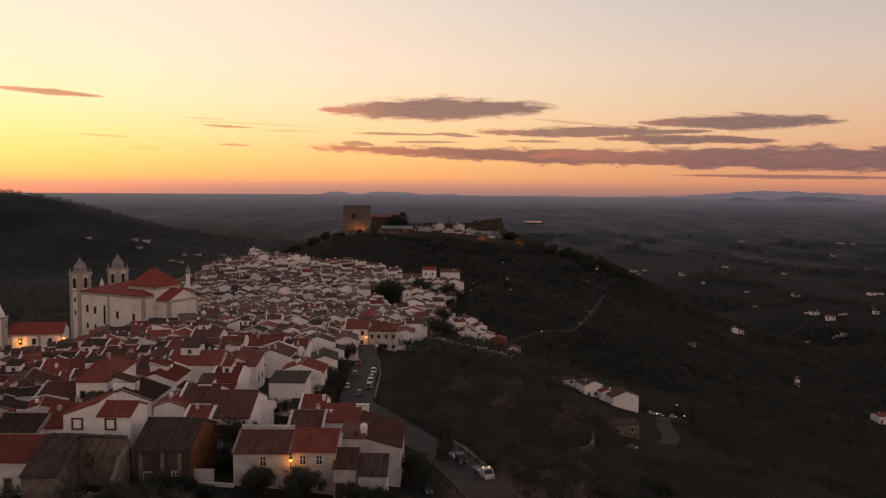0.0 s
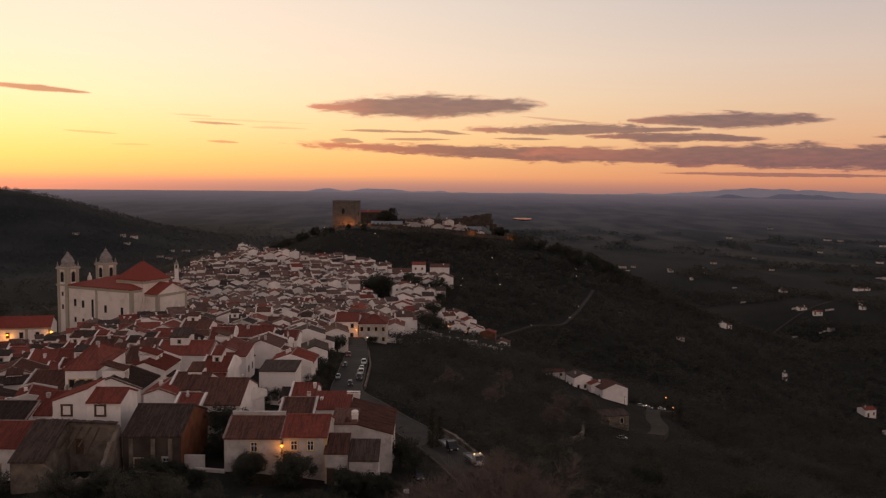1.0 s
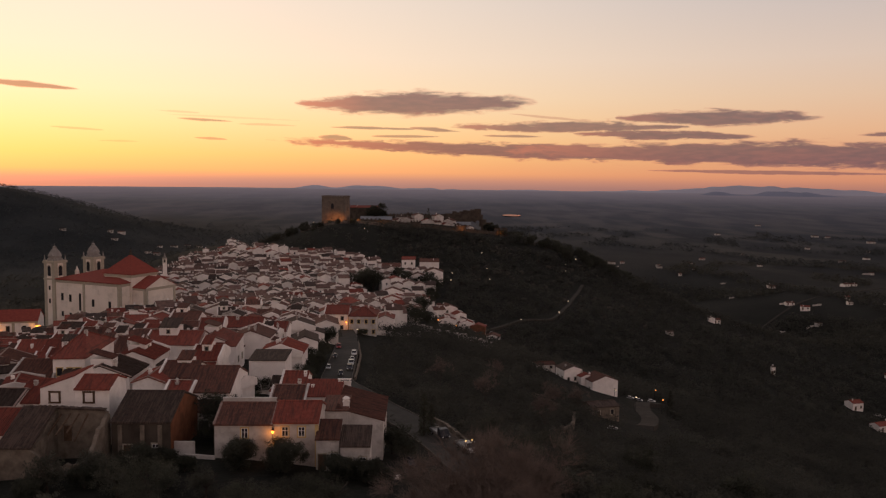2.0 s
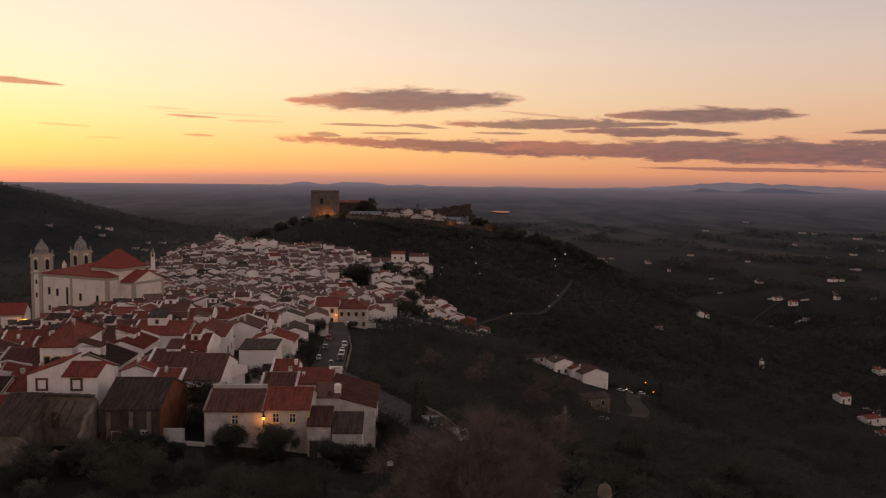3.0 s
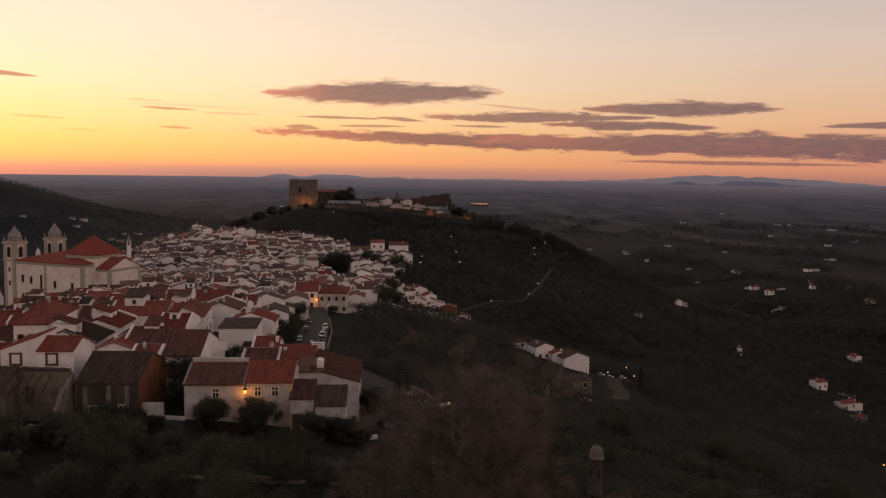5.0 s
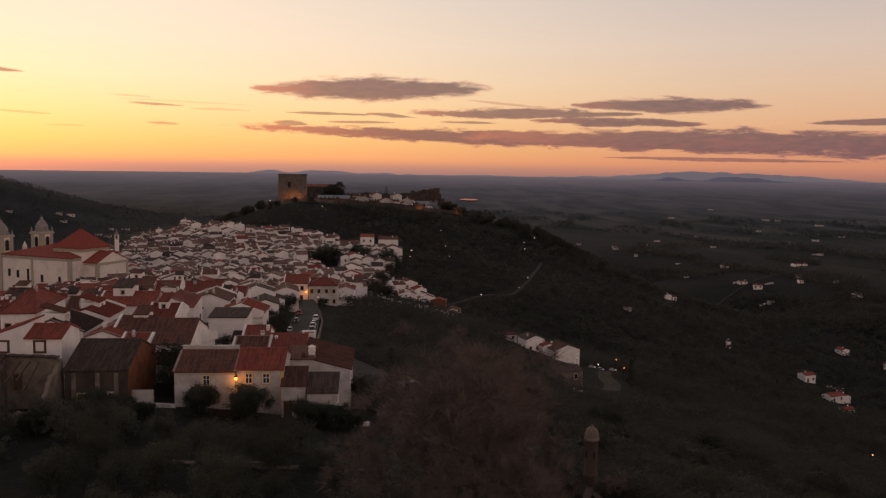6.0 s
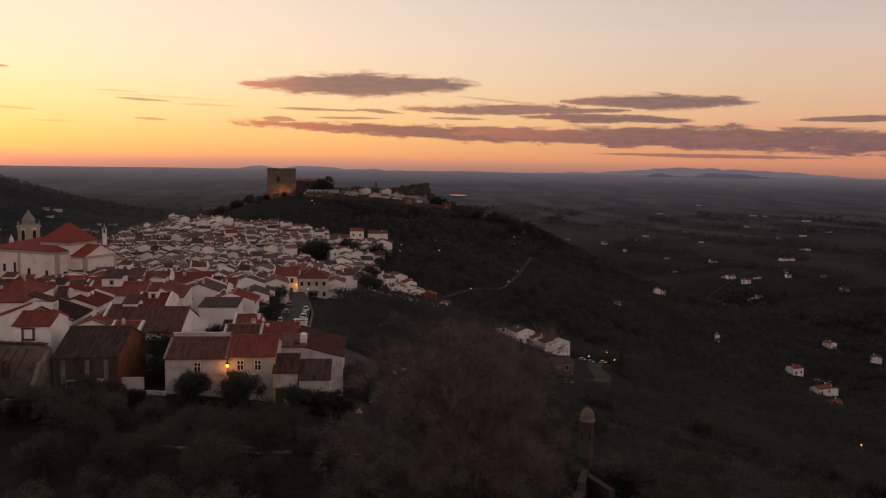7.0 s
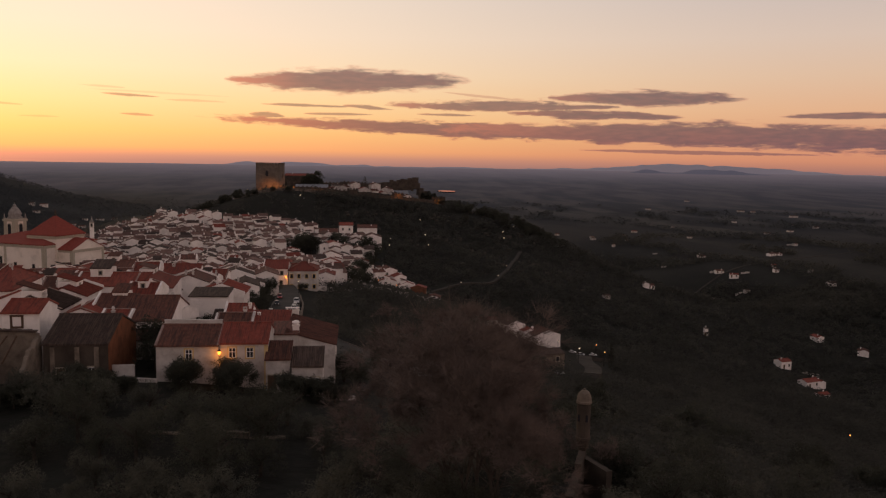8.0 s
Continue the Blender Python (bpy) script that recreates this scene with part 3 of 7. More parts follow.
def house(x, y, w, d, h, yaw=0.0, roof=None, wall=None, kind="gable", pitch=22.0, top=None, ribs=0.0, windows=2, chimneys=1, trim=None, storeys=1,
          door=True, seed=0, group="houses of the hill town", side=True, fine=False, base=3.0, ridge_shift=0.0, words="", win_z=None, annex=0, verge=False):
    """A house: w along the ridge (local x), d across it. kind: gable, hip or shed. top: height of the eave in the world."""
    rng = random.Random(seed * 7919 + int(x * 13) + int(y * 31))
    roof, wall, trim = roof or M_ROOF_RED, wall or M_WALL, trim or M_TRIM_GREY
    z = (top - h) if top is not None else ground_z(x, y)
    label = words or f"{WALL_WORDS[wall.name]} village house under a {ROOF_WORDS[roof.name]}"
    ob = thing("house", label, "house", pose(x, y, z, 0, 0, yaw), group)
    BUILT.append((x, y, 0.5 * max(w, d)))
    tp = math.tan(radians(pitch))
    X, Y = w / 2, d / 2
    ym = Y * ridge_shift
    rise = (Y + abs(ym)) * tp if kind != "shed" else d * tp
    bm = bmesh.new()
    lo = [bm.verts.new(p) for p in ((-X, -Y, -base), (X, -Y, -base), (X, Y, -base), (-X, Y, -base))]
    if kind == "gable":
        zf, zb = h + rise - (Y + ym) * tp, h + rise - (Y - ym) * tp
        r = h + rise
        f = [bm.verts.new(p) for p in ((-X, -Y, zf), (X, -Y, zf), (X, Y, zb), (-X, Y, zb), (-X, ym, r), (X, ym, r))]
        for q in ((lo[0], lo[1], f[1], f[0]), (lo[1], lo[2], f[2], f[5], f[1]), (lo[2], lo[3], f[3], f[2]), (lo[3], lo[0], f[0], f[4], f[3]), (f[0], f[1], f[5], f[4]), (f[4], f[5], f[2], f[3])):
            bm.faces.new(q)
    else:
        zb = h + (rise if kind == "shed" else 0)
        f = [bm.verts.new(p) for p in ((-X, -Y, h), (X, -Y, h), (X, Y, zb), (-X, Y, zb))]
        for i in range(4):
            bm.faces.new((lo[i], lo[(i + 1) % 4], f[(i + 1) % 4], f[i]))
        bm.faces.new(f)
    part("wall", bm, wall, ob)
    o, g = 0.28, 0.12
    bm = bmesh.new()
    if kind == "gable":
        zf, zb, r = h + rise - (Y + ym) * tp, h + rise - (Y - ym) * tp, h + rise
        roof_slab(bm, -X - g, X + g, -Y - o, zf - o * tp + 0.02, ym, r + 0.02, ribs=ribs)
        roof_slab(bm, -X - g, X + g, Y + o, zb - o * tp + 0.02, ym, r + 0.02, ribs=ribs)
        box(bm, -X - g, X + g, ym - 0.16, ym + 0.16, r + 0.1, r + 0.3)
    elif kind == "shed":
        roof_slab(bm, -X - g, X + g, -Y - o, h - o * tp + 0.02, Y + g, h + rise + g * tp + 0.02, ribs=ribs)
    else:
        k = max(0.0, X - Y)
        e = [bm.verts.new(p) for p in ((-X - o, -Y - o, h), (X + o, -Y - o, h), (X + o, Y + o, h), (-X - o, Y + o, h))]
        e2 = [bm.verts.new((v.co.x, v.co.y, h + 0.2)) for v in e]
        t0, t1 = bm.verts.new((-k - 0.05, 0, h + Y * tp + 0.2)), bm.verts.new((k + 0.05, 0, h + Y * tp + 0.2))
        for i in range(4):
            bm.faces.new((e[i], e[(i + 1) % 4], e2[(i + 1) % 4], e2[i]))
        bm.faces.new(e[::-1])
        for q in ((e2[0], e2[1], t1, t0), (e2[1], e2[2], t1), (e2[2], e2[3], t0, t1), (e2[3], e2[0], t0)):
            bm.faces.new(q)
        for p, q in ((t0, e2[0]), (t1, e2[1]), (t1, e2[2]), (t0, e2[3]), (t0, t1)):
            v = q.co - p.co
            mm = Matrix.Translation((p.co + q.co) / 2) @ v.to_track_quat("X", "Z").to_matrix().to_4x4()
            box(bm, -v.length / 2, v.length / 2, -0.13, 0.13, -0.05, 0.12, 0, mm)
    part("roof", bm, roof, ob)
    if verge and kind == "gable":
        # pale mortar bedding along ridge and gable edges
        bm = bmesh.new()
        box(bm, -X - g, X + g, ym - 0.13, ym + 0.13, r + 0.25, r + 0.36)
        for sx in (-1, 1):
            for ye, ze in ((-Y - o, zf - o * tp), (Y + o, zb - o * tp)):
                p, q = Vector((sx * X, ye, ze + 0.2)), Vector((sx * X, ym, r + 0.2))
                v = q - p
                mm = Matrix.Translation((p + q) / 2) @ v.to_track_quat("X", "Z").to_matrix().to_4x4()
                box(bm, -v.length / 2, v.length / 2, -0.14, 0.14, -0.02, 0.1, 0, mm)
        part("mortar_verge", bm, M_MORTAR, ob, "pale mortar along the roof edges")
    for k in range(annex):
        # a lower lean-to against one of the walls
        aw, ad, ah = rng.uniform(0.4, 0.75) * w, rng.uniform(2.0, 3.4), h * rng.uniform(0.5, 0.8)
        turn, ax, ay = ((0, rng.uniform(-0.2, 0.2) * w, -Y), (90, X, 0), (-90, -X, 0))[k if annex > 1 else rng.choice((0, 0, 1, 2))]
        aw = min(aw, d * 0.8) if turn else aw
        bm = bmesh.new()
        f = [bm.verts.new(p) for p in ((-aw / 2, -ad, -base), (aw / 2, -ad, -base), (aw / 2, -0.02, -base), (-aw / 2, -0.02, -base), (-aw / 2, -ad, ah), (aw / 2, -ad, ah), (aw / 2, -0.02, ah + ad * 0.3), (-aw / 2, -0.02, ah + ad * 0.3))]
        for q in ((0, 1, 5, 4), (1, 2, 6, 5), (2, 3, 7, 6), (3, 0, 4, 7), (4, 5, 6, 7)):
            bm.faces.new([f[i] for i in q])
        lean = part("annex", bm, wall, ob, at=pose(ax, ay, 0, 0, 0, turn))
        bm = bmesh.new()
        roof_slab(bm, -aw / 2 - 0.1, aw / 2 + 0.1, -ad - 0.2, ah - 0.04, -0.03, ah + ad * 0.3 + 0.02, 0.14, ribs)
        part("annex_roof", bm, rng.choice((roof, M_ROOF_BROWN, M_ROOF_DARK)), lean)
    own = random.Random(int(x * 17) + int(y * 29) + seed)
    if kind == "gable" and 104 < y < 430 and not words and group == "houses of the hill town":
        # white party walls that stand above the tiles, and now and then a raised attic room
        for sx in own.choice(((-1,), (1,), (-1, 1), ())):
            up = own.uniform(0.3, 0.6)
            pts = [(-Y - 0.3, zf - 0.6), (Y + 0.3, zb - 0.6), (Y + 0.3, zb + up), (ym, r + up), (-Y - 0.3, zf + up)]
            bm = bmesh.new()
            a, b = [bm.verts.new((sx * (X + 0.02), q, z)) for q, z in pts], [bm.verts.new((sx * (X + 0.32), q, z)) for q, z in pts]
            bm.faces.new(a)
            bm.faces.new(b[::-1])
            for i in range(5):
                bm.faces.new((a[(i + 1) % 5], a[i], b[i], b[(i + 1) % 5]))
            bmesh.ops.recalc_face_normals(bm, faces=bm.faces[:])
            part("party_wall", bm, wall, ob)
        if own.random() < 0.4:
            aw, ad, ax, ay, az = w * own.uniform(0.3, 0.5), d * own.uniform(0.3, 0.45), own.uniform(-0.22, 0.22) * w, own.uniform(-0.1, 0.25) * d, r + own.uniform(0.3, 1.1)
            bm = bmesh.new()
            box(bm, ax - aw / 2, ax + aw / 2, ay - ad / 2, ay + ad / 2, h * 0.6, az)
            room = part("attic_room", bm, wall, ob)
            bm = bmesh.new()
            roof_slab(bm, ax - aw / 2 - 0.12, ax + aw / 2 + 0.12, ay - ad / 2 - 0.2, az + 0.01, ay + ad / 2 + 0.12, az + 0.01 + ad * 0.3, 0.14, ribs)
            part("attic_roof", bm, own.choice((roof, M_ROOF_BROWN, M_ROOF_DARK)), room)
            add_window(room, ax, ay - ad / 2, az - 1.15, 0, 0.55, 0.7, trim, False)
    # openings on the wall towards -y, and on the gable ends
    step_z = h / storeys
    for s in range(storeys):
        zs = s * step_z + min(1.0, step_z * 0.36)
        hh = min(1.25, step_z * 0.42)
        zs = zs if win_z is None else win_z
        for i in range(windows):
            fx = -X + w * (i + 0.5) / windows + rng.uniform(-0.25, 0.25)
            if s == 0 and door and i == (windows - 1) // 2:
                add_door(ob, fx, -Y, 0.0, 0, 1.0, min(2.1, step_z * 0.8), trim)
            else:
                add_window(ob, fx, -Y, zs, 0, 0.85, hh, trim, fine)
        if side:
            for sx in (-1, 1):
                for _ in range(rng.choice((0, 1, 1, 2))):
                    add_window(ob, sx * X, rng.uniform(-Y + 1, Y - 1), zs, 90 * sx, 0.7, hh * 0.9, trim, fine)
    for i in range(chimneys):
        cx = rng.uniform(-X * 0.85, X * 0.85)
        cy = rng.choice((-1, 1)) * rng.uniform(0.1, 0.55) * Y
        zc = h + rise * 0.3 if kind == "shed" else h + (Y - abs(cy)) * tp
        big = rng.random() < 0.1
        add_chimney(ob, cx, cy, zc, rng.uniform(0.3, 0.8), rng.uniform(0.6, 0.9) if big else rng.uniform(0.36, 0.52), rng.uniform(0.36, 0.5), rng.choice((M_WALL, M_WALL_OLD)), rng.random() < 0.2)
    return ob


# ---- roads ----
ROADS = []


def in_road(x, y, margin):
    for pts, w in ROADS:
        for (x0, y0), (x1, y1) in zip(pts, pts[1:]):
            dx, dy = x1 - x0, y1 - y0
            f = max(0.0, min(1.0, ((x - x0) * dx + (y - y0) * dy) / (dx * dx + dy * dy)))
            if math.hypot(x - x0 - f * dx, y - y0 - f * dy) < w / 2 + margin:
                return True
    return False


def smooth_line(pts, n=8):
    out = []
    P = [pts[0], *pts, pts[-1]]
    for a, b, c, d in zip(P, P[1:], P[2:], P[3:]):
        for i in range(n):
            t = i / n
            out.append(tuple(0.5 * (2 * b[k] + (c[k] - a[k]) * t + (2 * a[k] - 5 * b[k] + 4 * c[k] - d[k]) * t * t + (3 * b[k] - a[k] - 3 * c[k] + d[k]) * t ** 3) for k in (0, 1)))
    return out + [pts[-1]]


def road(label, pts, w, mat, lift=0.35, kerb=0.0):
    """A strip laid over the ground: level across, with sides that go into the slope, and kerbs."""
    ROADS.append((pts, w))
    line = smooth_line(pts)
    bm = bmesh.new()
    rows = []
    for i, (x, y) in enumerate(line):
        a, b = line[max(0, i - 1)], line[min(len(line) - 1, i + 1)]
        d = Vector((b[0] - a[0], b[1] - a[1])).normalized()
        sink = 1.2 if i in (0, len(line) - 1) else 0.0
        z = -sink + max(ground_z(x, y), ground_z(x - d.y * w / 2, y + d.x * w / 2), ground_z(x + d.y * w / 2, y - d.x * w / 2)) - (0.0 if w < 5 else 0.1) + lift
        row = []
        for s, zz in ((-1.06, -2.5), (-1.05, 0.12 * bool(kerb)), (-1.0, 0.12 * bool(kerb)), (-0.995, 0.0), (0.995, 0.0), (1.0, 0.12 * bool(kerb)), (1.05, 0.12 * bool(kerb)), (1.06, -2.5)):
            row.append(bm.verts.new((x - d.y * w / 2 * s, y + d.x * w / 2 * s, z + zz)))
        rows.append(row)
    for p, q in zip(rows, rows[1:]):
        for j in range(7):
            f = bm.faces.new((p[j], q[j], q[j + 1], p[j + 1]))
            f.material_index = 0 if j == 3 else 1
    bmesh.ops.recalc_face_normals(bm, faces=bm.faces[:])
    ob = part("road", bm, [mat, mat if mat is M_DIRT else M_COBBLE])
    return tagged(ob, label, "road", kind="structure")


road("grey asphalt street climbing beside the town", [(-25, 259), (-21.3, 234), (-19.2, 207), (-17.6, 175), (-16, 154), (-9.4, 140.5), (-4.4, 132), (0.5, 124), (4.3, 113), (8.2, 100), (12.2, 91), (16, 84)], 6.2, M_ASPHALT, kerb=1)
road("dim country road on the slope", [(24, 372), (42, 405), (55, 425), (71, 438), (85, 473), (97, 512), (112, 560)], 2.0, M_DIRT)
road("gravel yard and lane by the white houses", [(60, 205), (67, 225), (70, 243), (75, 262), (86, 280)], 4.6, M_DIRT, lift=0.15)
road("narrow lane on the valley floor", [(250, 640), (300, 690), (380, 760), (480, 830), (600, 900)], 1.6, M_DIRT)


# ---- the parish church ----
def arch_opening(owner, x, y, z, yaw, w, h, mat, name="opening"):
    """A round-headed dark opening with a stone surround, in a wall face."""
    bm = bmesh.new()
    inner, outer = [], []
    for k in range(9):
        a = math.pi * k / 8
        inner.append((w / 2 * math.cos(a), h - w / 2 + w / 2 * math.sin(a)))
        outer.append(((w / 2 + 0.35) * math.cos(a), h - w / 2 + (w / 2 + 0.35) * math.sin(a)))
    inner = [(w / 2, 0)] + inner + [(-w / 2, 0)]
    outer = [(w / 2 + 0.35, 0)] + outer + [(-w / 2 - 0.35, 0)]
    vi, vo = [bm.verts.new((a, -0.15, b)) for a, b in inner], [bm.verts.new((a, -0.15, b)) for a, b in outer]
    ki, ko = [bm.verts.new((a, 0.05, b)) for a, b in inner], [bm.verts.new((a, 0.05, b)) for a, b in outer]
    for i in range(len(inner) - 1):
        bm.faces.new((vi[i], vo[i], vo[i + 1], vi[i + 1]))
        bm.faces.new((vo[i], ko[i], ko[i + 1], vo[i + 1]))
        bm.faces.new((ki[i], vi[i], vi[i + 1], ki[i + 1]))
    ob = part(name, bm, mat, owner, at=pose(x, y, z, 0, 0, yaw))
    bm = bmesh.new()
    prism_pts = inner
    a = [bm.verts.new((p, -0.03, q)) for p, q in prism_pts]
    b = [bm.verts.new((p, 0.04, q)) for p, q in prism_pts]
    bm.faces.new(a[::-1])
    for i in range(len(a)):
        bm.faces.new((a[i], a[(i + 1) % len(a)], b[(i + 1) % len(a)], b[i]))
    part("dark_void", bm, M_GLASS, ob)


def bell_tower(owner, x, y, w, h, stage):
    tower = bmesh.new()
    box(tower, -w / 2, w / 2, -w / 2, w / 2, -6, h)
    t = part("bell_tower", tower, M_CHURCH, owner, "whitewashed tower with granite corners", at=pose(x, y, 0))
    c = w * 0.14
    for sx in (-1, 1):
        for sy in (-1, 1):
            q = bmesh.new()
            box(q, sx * (w / 2 + 0.08) - (2 * c if sx > 0 else 0) * 1, sx * (w / 2 + 0.08) + (2 * c if sx < 0 else 0), sy * (w / 2 + 0.08) - (2 * c if sy > 0 else 0), sy * (w / 2 + 0.08) + (2 * c if sy < 0 else 0), -6, h)
            part("corner_strip", q, M_TRIM_GREY, t, "granite corner strip")
    for zz, th, out in ((stage, 0.7, 0.35), (h - 0.6, 0.9, 0.5), (h - 0.0, 0.3, 0.2)):
        q = bmesh.new()
        box(q, -w / 2 - out, w / 2 + out, -w / 2 - out, w / 2 + out, zz - th / 2, zz + th / 2)
        part("cornice", q, M_TRIM_GREY, t, "granite cornice")
    for yaw, dx, dy in ((0, 0, -1), (90, 1, 0), (180, 0, 1), (-90, -1, 0)):
        arch_opening(t, dx * w / 2, dy * w / 2, stage + 1.4, yaw, w * 0.30, (h - stage) * 0.56, M_TRIM_GREY)
        if dy <= 0:
            add_window(t, dx * w / 2, dy * w / 2, stage * 0.42, yaw, 1.0, 2.0, M_TRIM_GREY, False)
            add_window(t, dx * w / 2, dy * w / 2, stage * 0.74, yaw, 1.0, 1.8, M_TRIM_GREY, False)
    cap = bmesh.new()
    r = w * 0.5
    lathe(cap, [(r * 1.08, h + 0.15), (r * 1.05, h + 0.9), (r * 0.9, h + 1.0), (r * 0.88, h + 2.0), (r * 0.98, h + 2.1), (r * 0.94, h + 2.4), (r * 0.80, h + 3.4), (r * 0.60, h + 4.5), (r * 0.42, h + 5.2), (r * 0.25, h + 5.6),
                (r * 0.27, h + 6.3), (r * 0.16, h + 6.7), (0.08, h + 6.9), (0.06, h + 7.9)], 8, turn=math.pi / 8)
    part("dome_cap", cap, M_CAP, t, "grey stone eight-sided cap")
    for sx in (-1, 1):
        for sy in (-1, 1):
            pin = bmesh.new()
            lathe(pin, [(0.45, h), (0.5, h + 0.8), (0.25, h + 1.0), (0.3, h + 1.5), (0.04, h + 2.6)], 6)
            part("pinnacle", pin, M_CAP, t, at=pose(sx * w * 0.47, sy * w * 0.47, 0))


def church(x, y, z, yaw):
    ob = thing("church", "large whitewashed parish church with red roofs and two stone-capped towers", "church", pose(x, y, z, 0, 0, yaw))
    BUILT.append((x + 14, y - 4, 24))
    BUILT.append((x + 2, y - 16, 14))
    BUILT.append((x + 22, y - 26, 9))
    BUILT.append((x - 18, y - 4, 16))
    BUILT.append((x - 20, y - 24, 13))
    BUILT.append((x + 6, y - 32, 10))
    BUILT.append((x - 22, y + 12, 26))
    BUILT.append((x - 34, y - 14, 12))
    BUILT.append((x - 8, y - 22, 13))
    BUILT.append((x + 34, y - 16, 9))

    def block(name, x0, x1, y0, y1, h, rise, hip, axis="x", strips=()):
        bm = bmesh.new()
        box(bm, x0, x1, y0, y1, -8, h)
        X, Y = (x1 - x0) / 2, (y1 - y0) / 2
        cx, cy = (x0 + x1) / 2, (y0 + y1) / 2
        if not hip:
            if axis == "x":
                for sx in (x0, x1):
                    a, b, c = bm.verts.new((sx, y0, h)), bm.verts.new((sx, y1, h)), bm.verts.new((sx, cy, h + rise))
                    bm.faces.new((a, b, c))
            else:
                for sy in (y0, y1):
                    a, b, c = bm.verts.new((x0, sy, h)), bm.verts.new((x1, sy, h)), bm.verts.new((cx, sy, h + rise))
                    bm.faces.new((a, b, c))
        body = part(name, bm, M_CHURCH, ob)
        rf = bmesh.new()
        o = 0.7
        if hip:
            e = [rf.verts.new(p) for p in ((x0 - o, y0 - o, h), (x1 + o, y0 - o, h), (x1 + o, y1 + o, h), (x0 - o, y1 + o, h))]
            e2 = [rf.verts.new((v.co.x, v.co.y, h + 0.35)) for v in e]
            k = max(0.3, X - Y)
            t0, t1 = rf.verts.new((cx - k, cy, h + rise)), rf.verts.new((cx + k, cy, h + rise))
            rf.faces.new(e[::-1])
            for i in range(4):
                rf.faces.new((e[i], e[(i + 1) % 4], e2[(i + 1) % 4], e2[i]))
            for q in ((e2[0], e2[1], t1, t0), (e2[1], e2[2], t1), (e2[2], e2[3], t0, t1), (e2[3], e2[0], t0)):
                rf.faces.new(q)
        elif axis == "x":
            roof_slab(rf, x0 - 0.3, x1 + 0.3, y0 - o, h - o * rise / Y, cy, h + rise, 0.3)
            roof_slab(rf, x0 - 0.3, x1 + 0.3, y1 + o, h - o * rise / Y, cy, h + rise, 0.3)
        else:
            m0 = bmesh.new()
            roof_slab(m0, -Y - 0.3, Y + 0.3, -X - o, h - o * rise / X, 0, h + rise, 0.3)
            roof_slab(m0, -Y - 0.3, Y + 0.3, X + o, h - o * rise / X, 0, h + rise, 0.3)
            bmesh.ops.transform(m0, matrix=pose(cx, cy, 0, 0, 0, 90), verts=m0.verts[:])
            tmp = mesh_of("tmp", m0)
            rf.from_mesh(tmp)
            bpy.data.meshes.remove(tmp)
        part("roof", rf, M_ROOF_CHURCH, body, "red clay tile roof")
        tr = bmesh.new()
        box(tr, x0 - 0.15, x1 + 0.15, y0 - 0.35, y0 - 0.01, h - 1.3, h - 0.15)
        box(tr, x1 + 0.01, x1 + 0.35, y0 - 0.35, y1 + 0.15, h - 1.3, h - 0.15)
        for s in strips:
            box(tr, s - 0.65, s + 0.65, y0 - 0.22, y0 - 0.01, -8, h - 1.3)
        part("cornice", tr, M_TRIM_GREY, body, "granite cornice and pilaster strips")
        return body

    nave = block("nave", -25, 14, -9, 21, 19.4, 4.4, True, "x", (-7.5, 13.3))
    block("crossing", -1, 15, -3, 13, 23.0, 8.4, True)
    block("chancel", 14.01, 22.5, -2, 16.5, 17.4, 4.2, False, "x", (21.8,))
    for px, py, ph in ((14.01, -9.2, 18.1), (22.51, -2.2, 16.1), (22.51, 15.4, 16.1)):
        strip = bmesh.new()
        box(strip, px, px + 0.24, py, py + 1.3, -8, ph)
        part("pilaster", strip, M_TRIM_GREY, nave, "granite corner strip")
    for wx, wz in ((-21, 10), (-16, 9.6), (-2, 8.3), (8, 8)):
        add_window(nave, wx, -9, wz, 0, 1.4, 3.2, M_TRIM_GREY, False)
    for wx, wz in ((-21, 2.6), (-16, 2.2)):
        add_window(nave, wx, -9, wz, 0, 1.2, 2.2, M_TRIM_GREY, False)
    add_window(nave, -10, -9, 3.2, 0, 1.2, 10.5, M_TRIM_GREY, False)
    add_window(ob, 18.0, -2, 5.5, 0, 1.3, 3.6, M_TRIM_GREY, False)
    add_door(nave, -10, -9, -1.5, 0, 1.8, 3.6, M_TRIM_GREY)
    bell_tower(ob, -28.4, -6.2, 6.6, 27.8, 19.4)
    bell_tower(ob, -28.4, 16.6, 6.6, 27.8, 19.4)
    front = bmesh.new()
    box(front, -30.0, -25.1, -2.9, 13.3, -6, 19.5)
    lathe(front, [(1.1, 19.5), (1.0, 22.0), (0.6, 22.8), (0.35, 23.6), (0.06, 24.2)], 8, cx=-27, cy=5.2)
    part("facade", front, M_CHURCH, ob)
    fin = bmesh.new()
    lathe(fin, [(0.5, 31.1), (0.7, 31.9), (0.3, 32.2), (0.45, 32.9), (0.05, 33.9)], 8, cx=7, cy=5)
    part("finial", fin, M_STONE, ob)


church(-142, 376, 82.0, -25.5)


